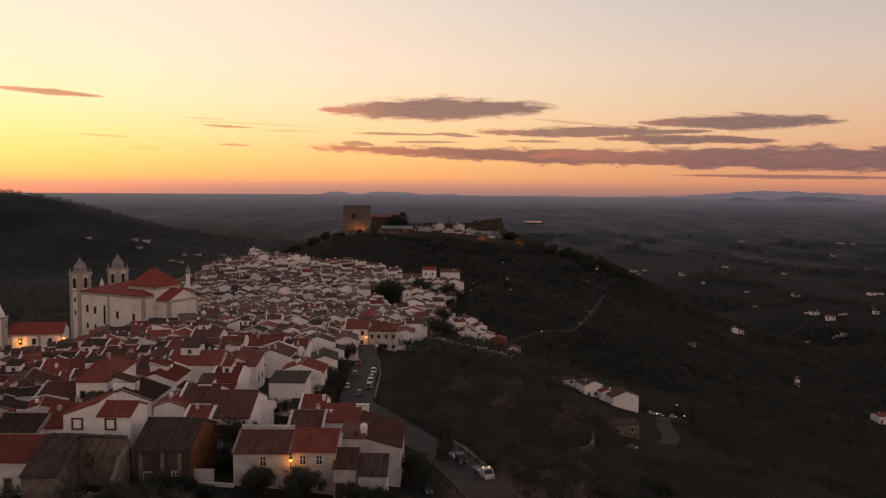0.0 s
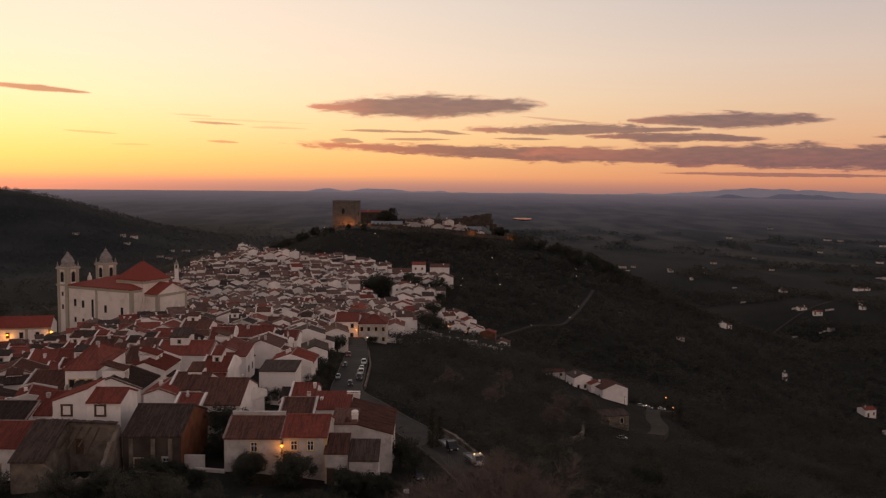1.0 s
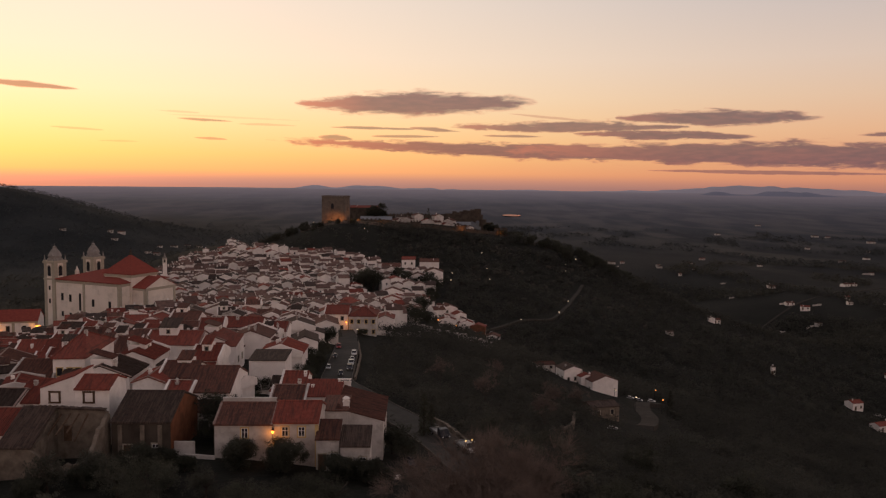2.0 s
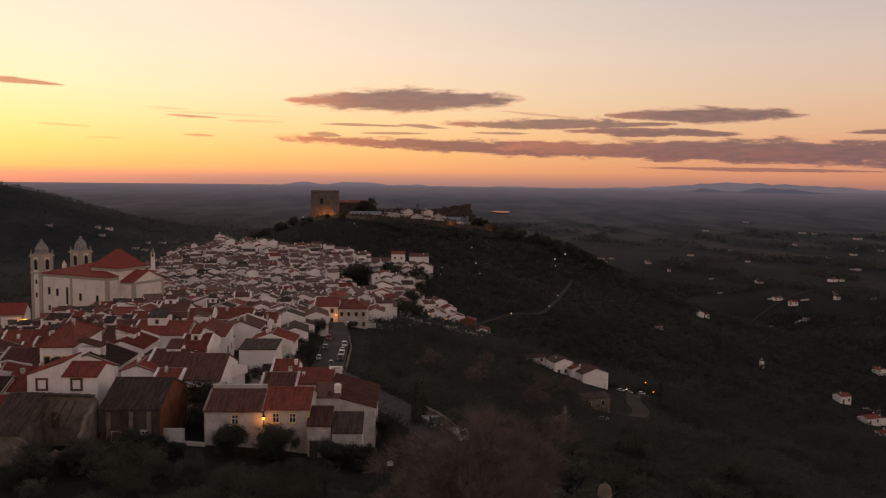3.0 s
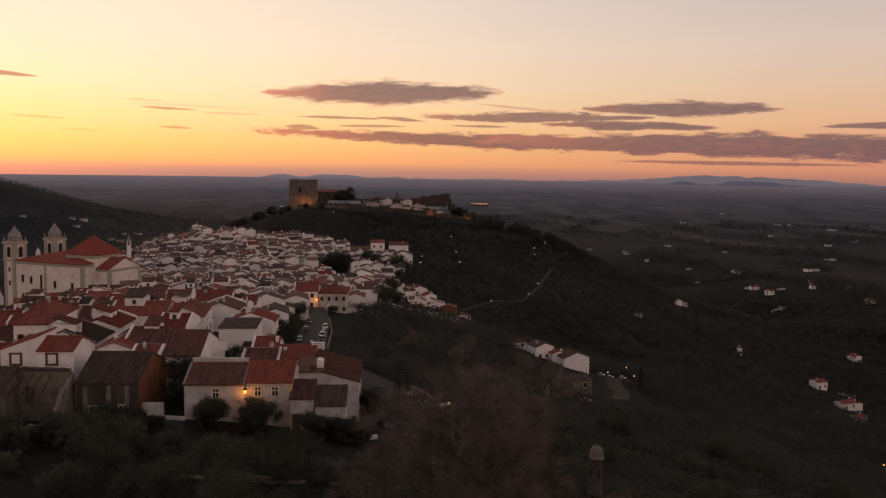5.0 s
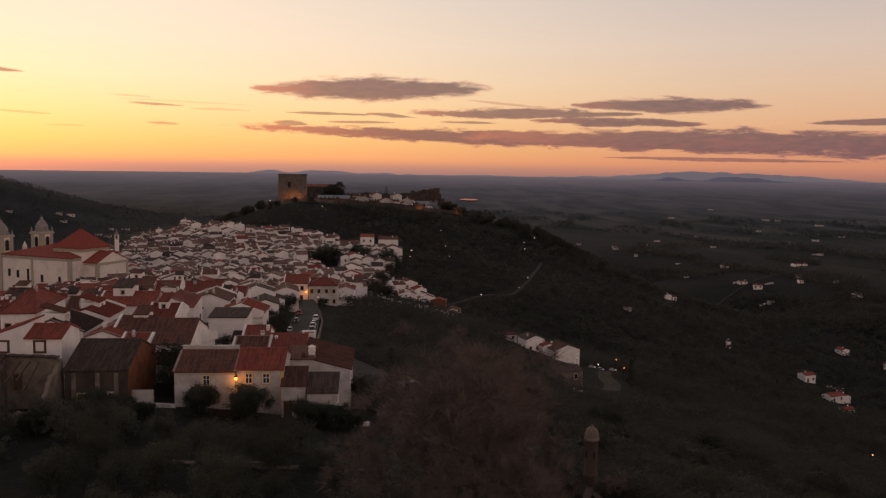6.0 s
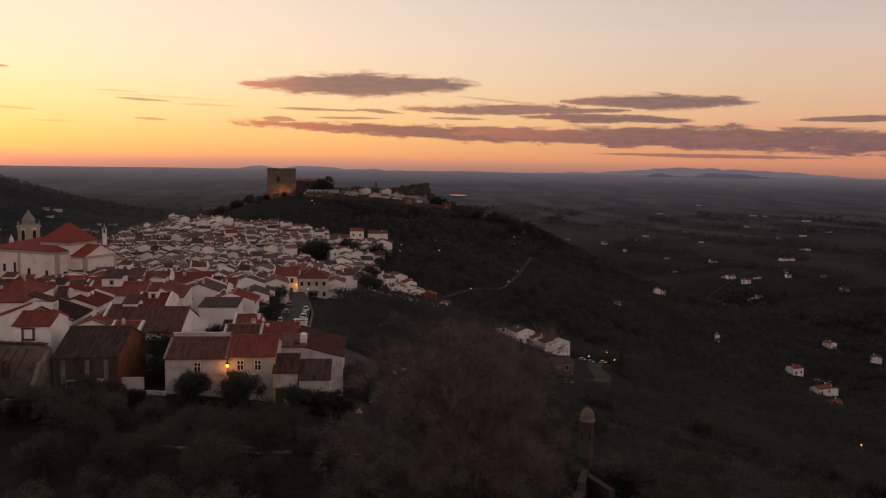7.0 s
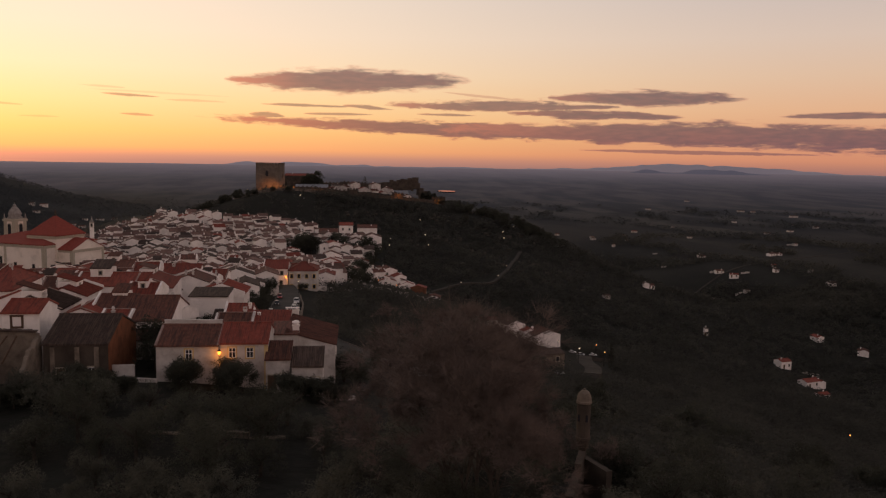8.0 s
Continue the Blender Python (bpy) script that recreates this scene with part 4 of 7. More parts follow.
def chapel(x, y, z, yaw):
    """The small church with a spire, by the square."""
    ob = thing("chapel", "small whitewashed church with a white spire, lit by wall lamps", "church", pose(x, y, z, 0, 0, yaw))
    BUILT.append((x, y, 14))
    BUILT.append((x + 4, y - 18, 13))
    BUILT.append((x - 12, y - 14, 9))
    BUILT.append((x + 18, y - 10, 9))
    BUILT.append((x + 12, y - 34, 11))
    BUILT.append((x + 34, y - 48, 8))
    BUILT.append((x + 26, y - 34, 8))
    BUILT.append((x + 42, y - 64, 7))
    BUILT.append((x - 8, y - 30, 9))
    bm = bmesh.new()
    box(bm, -8, 12, -5, 6, -4, 7.2)
    for sx in (-8, 12):
        bm.faces.new([bm.verts.new(p) for p in ((sx, -5, 7.2), (sx, 6, 7.2), (sx, 0.5, 10.6))])
    body = part("hall", bm, M_WALL, ob)
    rf = bmesh.new()
    roof_slab(rf, -8.3, 12.3, -5.5, 6.9, 0.5, 10.7, 0.25)
    roof_slab(rf, -8.3, 12.3, 6.5, 6.9, 0.5, 10.7, 0.25)
    part("roof", rf, M_ROOF_CHURCH, body, "red clay tile roof")
    tr = bmesh.new()
    box(tr, -8.1, 12.1, -5.25, -5.01, 6.2, 7.0)
    for s in (-7.6, 3.0, 11.6):
        box(tr, s - 0.5, s + 0.5, -5.18, -5.01, -4, 6.2)
    part("cornice", tr, M_TRIM_GREY, body)
    for wx in (-4, 1, 7):
        add_window(body, wx, -5, 2.8, 0, 1.3, 2.2, M_TRIM_GREY, False)
    tw = bmesh.new()
    box(tw, -2.6, 2.6, -2.6, 2.6, -4, 13.5)
    tower = part("bell_tower", tw, M_WALL, ob, at=pose(-12.5, -3.0, 0))
    q = bmesh.new()
    for sx in (-1, 1):
        for sy in (-1, 1):
            box(q, sx * 2.3 - 0.4, sx * 2.3 + 0.4, sy * 2.3 - 0.4, sy * 2.3 + 0.4, -4, 13.2)
    box(q, -3.0, 3.0, -3.0, 3.0, 13.2, 14.0)
    part("quoins", q, M_TRIM_GREY, tower)
    sp = bmesh.new()
    lathe(sp, [(2.5, 14.0), (2.3, 15.0), (1.2, 17.6), (0.35, 20.6), (0.05, 21.4)], 8, turn=math.pi / 8)
    part("spire", sp, M_WALL, tower, "white eight-sided spire")
    for yaw2, dx, dy in ((0, 0, -1), (90, 1, 0), (-90, -1, 0)):
        arch_opening(tower, dx * 2.6, dy * 2.6, 9.0, yaw2, 1.4, 3.2, M_TRIM_GREY)


chapel(-166.1, 328.4, 84.0, 12)


# ---- the castle ----
def belfry(x, y, z, yaw):
    """A slim white bell gable with a spire, on a little chapel among the upper houses."""
    ob = thing("belfry", "slim white belfry with a pointed spire above the roofs", "tower", pose(x, y, z, 0, 0, yaw))
    bm = bmesh.new()
    box(bm, -1.0, 1.0, -0.95, 0.95, -8, 3.0)
    body = part("body", bm, M_WALL, ob)
    for zz in (0.6, 2.9):
        bm = bmesh.new()
        box(bm, -1.2, 1.2, -1.15, 1.15, zz, zz + 0.25)
        part("cornice", bm, M_TRIM_GREY, body)
    arch_opening(ob, 0, -0.95, 1.0, 0, 0.7, 1.6, M_TRIM_GREY)
    bm = bmesh.new()
    lathe(bm, [(1.1, 3.1), (0.8, 3.7), (0.35, 4.9), (0.12, 5.7), (0.05, 6.5)], 8)
    part("spire", bm, M_CAP, ob, "pale stone spire")
    for sx in (-1, 1):
        bm = bmesh.new()
        lathe(bm, [(0.2, 3.1), (0.22, 3.5), (0.05, 4.2)], 6, cx=sx * 0.9, cy=-0.85)
        part("pinnacle", bm, M_CAP, ob)


belfry(-141.5, 455, 101.2, 10)


def keep(x, y, z, yaw):
    ob = thing("castle_keep", "square medieval stone keep with a crenellated top, floodlit at its foot", "tower", pose(x, y, z, 0, 0, yaw))
    w, h = 9.0, 24.0
    bm = bmesh.new()
    rng = random.Random(5)
    n = 12
    rings = []
    for k in range(n + 1):
        zz = -4 + (h + 4) * k / n
        s = w * (1 + 0.03 * (1 - k / n))
        ring = []
        for i in range(24):
            a, b = divmod(i, 6)
            f = b / 6
            cx, cy = [(-1, -1), (1, -1), (1, 1), (-1, 1)][a]
            ex, ey = [(1, -1), (1, 1), (-1, 1), (-1, -1)][a]
            ring.append(bm.verts.new((s * (cx + (ex - cx) * f) + rng.uniform(-0.12, 0.12), s * (cy + (ey - cy) * f) + rng.uniform(-0.12, 0.12), zz)))
        rings.append(ring)
    for a, b in zip(rings, rings[1:]):
        for i in range(24):
            bm.faces.new((a[i], a[(i + 1) % 24], b[(i + 1) % 24], b[i]))
    bm.faces.new(rings[-1])
    part("wall", bm, M_KEEP, ob)
    c = [(-w, -w), (w, -w), (w, w), (-w, w), (-w, -w)]
    for (x0, y0), (x1, y1) in zip(c, c[1:]):
        for i in range(9):
            f = (i + 0.5) / 9
            bm = bmesh.new()
            box(bm, -0.6, 0.6, -0.35, 0.35, 0, 1.0)
            part("merlon", bm, M_KEEP, ob, at=pose(x0 + (x1 - x0) * f, y0 + (y1 - y0) * f, h - 0.02, 0, 0, math.degrees(math.atan2(y1 - y0, x1 - x0))))
    arch_opening(ob, -0.5, -w * 1.02, h * 0.62, 0, 2.2, 4.2, M_KEEP, "window")
    arch_opening(ob, w * 1.02, 1.0, h * 0.55, 90, 1.6, 3.2, M_KEEP, "window")
    BUILT.append((x, y, 14))


keep(-67, 652, 111.5, -8)


def stone_wall(name, label, pts, h, thick, mat, merlons=False, base=6.0, group="castle walls", ragged=0.4):
    """A masonry wall along ground points; its top follows the ground in uneven steps. pts: x, y, extra height."""
    bm = bmesh.new()
    rng = random.Random(len(pts) * 31 + int(pts[0][0]))
    ox, oy = pts[0][0], pts[0][1]
    oz = ground_z(ox, oy)
    for (x0, y0, e0), (x1, y1, e1) in zip(pts, pts[1:]):
        length = math.hypot(x1 - x0, y1 - y0)
        n = max(1, int(length / 3.0))
        yaw = math.degrees(math.atan2(y1 - y0, x1 - x0))
        for i in range(n):
            f = (i + 0.5) / n
            x, y = x0 + (x1 - x0) * f, y0 + (y1 - y0) * f
            z = ground_z(x, y) + h + e0 + (e1 - e0) * f + rng.uniform(-ragged, ragged)
            box(bm, -length / n / 2 - 0.05, length / n / 2 + 0.05, -thick / 2 + rng.uniform(-0.1, 0.1), thick / 2, -base - h, 0, 0, pose(x - ox, y - oy, z - oz, 0, 0, yaw))
            if merlons:
                box(bm, -0.6, 0.5, -thick / 2, -thick / 2 + 0.5, -0.05, 0.9, 0, pose(x - ox, y - oy, z - oz, 0, 0, yaw))
    ob = part(name, bm, mat)
    ob.location = (ox, oy, oz)
    return tagged(ob, label, "wall", group)


stone_wall("castle_wall", "dark castle curtain wall of rough stone", [(-56, 646, 1), (-30, 640, 0), (0, 640, -0.5), (30, 648, -0.5), (62, 662, -1)], 3.0, 2.0, M_STONE, True)
stone_wall("castle_wall", "low outer castle wall of rough stone below the keep", [(-92, 634, 0), (-70, 622, 0), (-40, 618, 0), (-10, 622, 0)], 2.2, 1.2, M_ROCK)
stone_wall("castle_wall", "ruined castle wall with a broken sloping top", [(14, 704, 3), (24, 702, 6), (36, 699, 9), (45, 696.5, 11.4), (46, 696, 12.6), (50, 694, 12.4), (51, 693, 6), (58, 690, 2)], 4.0, 3.0, M_STONE, ragged=0.8)
stone_wall("castle_wall", "castle wall behind the keep", [(-56, 668, 5), (-30, 690, 3), (14, 704, 1)], 6.0, 1.8, M_STONE, True)


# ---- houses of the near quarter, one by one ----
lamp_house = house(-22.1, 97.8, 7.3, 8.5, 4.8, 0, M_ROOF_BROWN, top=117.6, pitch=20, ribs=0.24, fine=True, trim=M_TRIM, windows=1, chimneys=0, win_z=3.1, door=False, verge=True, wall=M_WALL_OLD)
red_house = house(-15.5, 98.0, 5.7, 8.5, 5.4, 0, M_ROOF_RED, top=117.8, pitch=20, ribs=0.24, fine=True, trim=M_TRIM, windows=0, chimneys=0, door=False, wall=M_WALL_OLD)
for x in (-1.35, 0.75):
    add_window(red_house, x, -4.25, 3.65, 0, 0.85, 1.25, M_TRIM, True)
add_door(red_house, -2.35, -4.25, 1.0, 0, 0.8, 2.2, M_TRIM)
bm = bmesh.new()
box(bm, 2.45, 2.88, -4.32, -4.0, -3.0, 5.2)
part("corner_strip", bm, M_TRIM, red_house, "ochre painted corner strip")
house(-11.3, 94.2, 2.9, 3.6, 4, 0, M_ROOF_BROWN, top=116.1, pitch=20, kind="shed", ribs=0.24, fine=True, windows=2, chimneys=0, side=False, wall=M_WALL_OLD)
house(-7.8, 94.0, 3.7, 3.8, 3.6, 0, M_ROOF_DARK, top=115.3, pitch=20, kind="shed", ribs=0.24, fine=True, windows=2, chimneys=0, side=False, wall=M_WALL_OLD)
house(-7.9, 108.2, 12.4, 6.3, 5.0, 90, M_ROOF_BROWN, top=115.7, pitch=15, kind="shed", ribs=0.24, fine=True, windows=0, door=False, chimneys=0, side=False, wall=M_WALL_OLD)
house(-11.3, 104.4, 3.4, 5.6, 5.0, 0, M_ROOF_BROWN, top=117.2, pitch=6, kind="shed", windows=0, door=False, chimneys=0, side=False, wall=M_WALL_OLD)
house(-14.0, 111.6, 5.4, 4.0, 4.6, 0, M_ROOF_RED, top=117.1, pitch=14, kind="shed", ribs=0.24, fine=True, windows=1, door=False, chimneys=1, side=False)
bm = bmesh.new()
box(bm, -3.6, 3.4, 0.45, 0.8, 4.0, 6.95)
box(bm, -3.66, 3.46, 0.39, 0.86, 6.95, 7.05)
part("parapet", bm, M_WALL_OLD, lamp_house, "white parapet wall behind the ridge")
for x, y, z, tall, w in ((-9.9, 103.2, 117.3, 0.8, 0.85), (-11.2, 115.0, 117.0, 1.0, 1.9)):
    stack = thing("chimney_stack", "broad white Alentejo chimney stack on a roof", "chimney", pose(x, y, z), "chimney stacks")
    add_chimney(stack, 0, 0, 0, tall, w, 0.6, M_WALL, w < 1.5)


def windowed_house():
    """White house with two brown-framed windows: a tiled wing and a half gable that falls away beside it."""
    main = house(-43.45, 103.0, 4.5, 6.4, 6.5, 0, M_ROOF_RED, top=120.45, pitch=19, ribs=0.24, fine=True, windows=0, door=False, chimneys=0, side=False, base=5.0, wall=M_WALL,
                 words="white house with two brown-framed windows and a red tile roof")
    bm = bmesh.new()
    pts = [(-6.85, -5.0), (-2.26, -5.0), (-2.26, 8.25), (-6.85, 6.6)]
    f, b = [bm.verts.new((x, -3.2, z)) for x, z in pts], [bm.verts.new((x, 3.2, z)) for x, z in pts]
    bm.faces.new(f)
    bm.faces.new(b[::-1])
    for i in range(4):
        bm.faces.new((f[(i + 1) % 4], f[i], b[i], b[(i + 1) % 4]))
    wing = part("side_wing", bm, M_WALL, main)
    bm = bmesh.new()
    roof_slab(bm, -3.25, 3.25, -7.0, 6.57, -2.2, 8.3, 0.12, 0.24)
    bmesh.ops.transform(bm, matrix=pose(0, 0, 0, 0, 0, -90), verts=bm.verts[:])
    part("wing_roof", bm, M_ROOF_RED, wing)
    for x in (-4.95, -0.45):
        frame_mesh = bmesh.new()
        box(frame_mesh, -0.8, 0.8, -0.12, 0.05, -0.34, -0.1)
        for sx in (-1, 1):
            box(frame_mesh, sx * 0.66 - 0.14, sx * 0.66 + 0.14, -0.085, 0.05, -0.1, 1.1)
        box(frame_mesh, -0.82, 0.82, -0.1, 0.05, 1.1, 1.34)
        win = part("window", frame_mesh, M_WOOD, main, "thick dark brown frame", at=pose(x, -3.2, 4.95))
        shut = bmesh.new()
        box(shut, -0.52, 0.52, -0.03, 0.04, -0.1, 1.1)
        box(shut, -0.02, 0.02, -0.045, -0.031, -0.1, 1.1)
        part("shutter", shut, M_WALL, win, "closed pale shutters")


windowed_house()


def ruined_house(x0, x1, y0, y1, floor):
    """A half-roofless rubble house: tiles left on one end, bare walls with worn tops on the other."""
    ob = thing("ruined_house", "half-roofless rubble house with broken plaster walls and old tiles", "house", pose(x0, y0, floor), "houses of the hill town")
    BUILT.append(((x0 + x1) / 2, (y0 + y1) / 2, 5.0))
    W, D = x1 - x0, y1 - y0
    rng = random.Random(77)

    def broken(name, p, q, tops, thick, mat, label):
        bm = bmesh.new()
        n = 18
        d = Vector((q[0] - p[0], q[1] - p[1], 0))
        side = Vector((-d.y, d.x, 0)).normalized() * thick / 2
        ring = []
        for i in range(n + 1):
            f = i / n
            k = min(len(tops) - 2, int(f * (len(tops) - 1)))
            g = f * (len(tops) - 1) - k
            z = tops[k] + (tops[k + 1] - tops[k]) * g + rng.uniform(-0.2, 0.2)
            at, bulge = Vector((p[0], p[1], 0)) + d * f, side * rng.uniform(0.88, 1.12)
            ring.append([bm.verts.new(v) for v in (at - bulge + Vector((0, 0, -4)), at - bulge + Vector((0, 0, z)), at + bulge + Vector((0, 0, z + rng.uniform(-0.1, 0.1))), at + bulge + Vector((0, 0, -4)))])
        for u, v in zip(ring, ring[1:]):
            for i in range(4):
                bm.faces.new((u[i], v[i], v[(i + 1) % 4], u[(i + 1) % 4]))
        bm.faces.new(ring[0])
        bm.faces.new(ring[-1][::-1])
        bmesh.ops.recalc_face_normals(bm, faces=bm.faces[:])
        return part(name, bm, mat, ob, label)

    broken("back_wall", (0, D), (W, D), (6.6, 6.6, 6.5, 6.4, 6.3, 5.9), 0.5, M_RUBBLE, "tall rubble wall")
    coping = bmesh.new()
    for i in range(28):
        x = 1.8 + (W - 2.0) * i / 28
        box(coping, x, x + 0.24, D - 0.5, D + 0.42, 6.42 - 0.01 * i, 6.62 - 0.01 * i + rng.uniform(-0.04, 0.05))
    part("tile_coping", coping, M_ROOF_DARK, ob, "row of old cover tiles along the wall top")
    broken("end_wall", (W, D), (W, 0.3), (5.9, 5.6, 4.6, 4.9, 3.4, 2.6, 1.8), 0.5, M_RUBBLE, "rubble end wall, worn away towards the yard")
    broken("cross_wall", (3.7, D), (3.7, 0.2), (6.2, 5.4, 5.2, 4.3, 3.6, 3.4), 0.45, M_RUBBLE, "bare cross wall that carries the last rafters")
    broken("front_wall", (0, 0), (W, 0), (3.4, 3.5, 3.4, 2.0, 1.2, 1.6, 1.9), 0.5, M_RUBBLE, "low broken front wall")
    broken("side_wall", (0, 0), (0, D), (3.4, 4.6, 5.6, 6.4), 0.5, M_RUBBLE, "rubble side wall")
    bm = bmesh.new()
    roof_slab(bm, -0.3, 3.9, -0.5, 3.45, D - 0.3, 6.55, 0.14, 0.24)
    part("roof_remnant", bm, M_ROOF_DARK, ob, "sagging slope of mossy old tiles")
    for k in range(4):
        bm = bmesh.new()
        x = 4.5 + 1.1 * k
        limb_from, limb_to = Vector((x, D - 0.3, 5.7)), Vector((x + rng.uniform(-0.3, 0.3), D * rng.uniform(0.25, 0.6), rng.uniform(3.2, 4.6)))
        v = limb_to - limb_from
        box(bm, -v.length / 2, v.length / 2, -0.07, 0.07, -0.08, 0.08, 0, Matrix.Translation((limb_from + limb_to) / 2) @ v.to_track_quat("X", "Z").to_matrix().to_4x4())
        part("rafter", bm, M_WOOD, ob, "bare grey rafter")
    add_door(ob, 5.2, D - 0.25, 2.2, 0, 1.0, 2.0, M_RUBBLE)


ruined_house(-49.5, -39.3, 87.0, 94.2, 113.1)


def dark_barn():
    """Low barn under mossy tiles; its end wall is washed in rusty ochre."""
    ob = house(-34.9, 99.6, 7.4, 12.6, 5.0, 0, M_ROOF_DARK, top=117.9, pitch=20, ribs=0.24, fine=True, windows=2, chimneys=0, wall=M_STONE, side=False, base=4.0,
               words="low rubble barn under mossy dark tiles with an ochre end wall")
    bm = bmesh.new()
    pts = [(-6.28, 1.6), (6.28, -2.0), (6.28, 4.95), (0.0, 7.2), (-6.28, 4.95)]
    a, b = [bm.verts.new((3.704, y, z)) for y, z in pts], [bm.verts.new((3.76, y, z)) for y, z in pts]
    bm.faces.new(b)
    bm.faces.new(a[::-1])
    for i in range(5):
        bm.faces.new((a[i], a[(i + 1) % 5], b[(i + 1) % 5], b[i]))
    part("end_limewash", bm, M_WALL_RUST, ob, "rusty ochre limewash, flaking")
    bm = bmesh.new()
    box(bm, 3.8, 6.4, -5.2, -4.9, -3, 2.2)
    part("yard_wall", bm, M_WALL_OLD, ob, "white yard wall beside the barn")
    for x in (-2.6, 0.2, 2.4):
        bm = bmesh.new()
        box(bm, x - 0.25, x + 0.25, -6.55, -6.28, -3, 4.7)
        part("pier", bm, M_RUBBLE, ob, "rough stone pier")


dark_barn()
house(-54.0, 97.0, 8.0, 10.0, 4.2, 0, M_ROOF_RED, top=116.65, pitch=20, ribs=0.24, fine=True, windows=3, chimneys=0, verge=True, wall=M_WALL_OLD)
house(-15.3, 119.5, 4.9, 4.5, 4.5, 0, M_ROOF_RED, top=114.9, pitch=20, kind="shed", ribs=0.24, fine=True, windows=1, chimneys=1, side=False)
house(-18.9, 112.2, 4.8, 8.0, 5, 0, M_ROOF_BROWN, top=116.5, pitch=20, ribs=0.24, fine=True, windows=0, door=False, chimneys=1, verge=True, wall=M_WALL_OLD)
house(-19.9, 124.9, 3.8, 8.0, 5, 0, M_ROOF_RED, top=115.7, pitch=20, ribs=0.24, fine=True, windows=1, chimneys=1, annex=1)
house(-23.0, 126.5, 2.6, 2.5, 4, 0, M_ROOF_DARK, top=114.8, pitch=20, kind="shed", ribs=0.24, fine=True, windows=0, door=False, chimneys=0, side=False)
house(-27.1, 141.1, 6.5, 7.0, 6, 0, M_ROOF_DARK, top=116.3, pitch=4, kind="shed", windows=0, door=False, chimneys=0, side=False)
house(-27.4, 157.9, 9.0, 8.4, 5, 90, M_ROOF_RED, top=114.2, pitch=20, ribs=0.24, fine=True, windows=1, chimneys=2, verge=True)
house(-30.9, 117.3, 6.4, 13.0, 5, 0, M_ROOF_BROWN, top=117.3, pitch=20, ribs=0.24, fine=True, windows=0, door=False, chimneys=1, annex=1)
house(-28.4, 120.6, 2.2, 5.0, 4.5, -25, M_ROOF_BROWN, top=116.3, pitch=20, ribs=0.24, fine=True, windows=1, chimneys=0, door=False, verge=True)
house(-55.6, 112.6, 3.7, 11.0, 4.2, 0, M_ROOF_RED, top=116.6, pitch=20, ribs=0.24, fine=True, windows=2, chimneys=1, door=False)
house(-59.9, 109.2, 7.0, 9.0, 4.2, 0, M_ROOF_DARK, top=116.3, pitch=20, ribs=0.24, fine=True, windows=3, chimneys=1, verge=True)
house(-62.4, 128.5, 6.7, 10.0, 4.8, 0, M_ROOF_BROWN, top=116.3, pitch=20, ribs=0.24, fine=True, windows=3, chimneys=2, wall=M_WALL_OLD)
house(-57.2, 132.1, 5.0, 16.0, 7.5, 4, M_ROOF_RED, top=119.3, pitch=20, kind="hip", windows=3, chimneys=2, storeys=2, trim=M_TRIM, annex=1)
house(-50.3, 124.9, 9.0, 9.3, 5, 90, M_ROOF_DARK, top=117.2, pitch=20, ribs=0.24, fine=True, windows=1, chimneys=1, door=False, verge=True)
house(-38.5, 125.9, 5.5, 9.0, 4.8, 0, M_ROOF_BROWN, top=116.9, pitch=20, ribs=0.24, fine=True, windows=0, chimneys=1, door=False, annex=1)
house(-35.1, 112.7, 3.5, 7.0, 4.5, 0, M_ROOF_RED, top=117.1, pitch=20, ribs=0.24, fine=True, windows=0, chimneys=1, door=False, verge=True, annex=1)
house(-50.9, 141.9, 9.0, 7.3, 5, 90, M_ROOF_RED, top=116.4, pitch=20, ribs=0.24, fine=True, windows=1, chimneys=1, door=False, annex=1)
house(-42.1, 122.4, 8.0, 4.8, 4.5, 90, M_ROOF_RED, top=116.8, pitch=20, ribs=0.24, fine=True, windows=1, chimneys=1, door=False, verge=True, annex=1)
house(-38.4, 142.4, 4.8, 9.0, 5, 0, M_ROOF_RED, top=116.2, pitch=20, ribs=0.24, fine=True, windows=1, chimneys=1, door=False, annex=1)
house(-43.2, 166.0, 10.0, 6.2, 5.5, 90, M_ROOF_RED, top=115.2, pitch=20, windows=2, chimneys=1, door=False, verge=True, annex=1)
house(-43.0, 192.8, 10.2, 9.0, 6, 0, M_ROOF_RED, top=113.3, pitch=20, windows=3, chimneys=2, storeys=2)
house(-42.9, 163.0, 10.9, 8.0, 4.6, 0, M_ROOF_RED, top=114.5, pitch=8, kind="shed", windows=0, chimneys=2, door=False)
house(-49.6, 161.3, 10.9, 10.0, 5.2, 0, M_ROOF_RED, top=115.3, pitch=20, windows=2, chimneys=2, verge=True, annex=1)
house(-37.6, 179.4, 9.0, 8.3, 5, 90, M_ROOF_BROWN, top=113.3, pitch=20, windows=1, chimneys=2, annex=1)
house(-32.7, 211.6, 9.0, 9.2, 5, 98, M_ROOF_DARK, top=109.9, pitch=20, windows=1, chimneys=1, verge=True, annex=1)
house(-26.5, 181.9, 9.0, 5.9, 5, 98, M_ROOF_DARK, top=112.0, pitch=20, windows=1, chimneys=1)
house(-26.6, 225.3, 9.0, 6.8, 5.5, 98, M_ROOF_BROWN, top=108.5, pitch=20, windows=1, chimneys=1, verge=True)
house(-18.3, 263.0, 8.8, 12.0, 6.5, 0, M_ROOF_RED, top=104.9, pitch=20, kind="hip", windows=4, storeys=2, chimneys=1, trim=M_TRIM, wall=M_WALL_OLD)
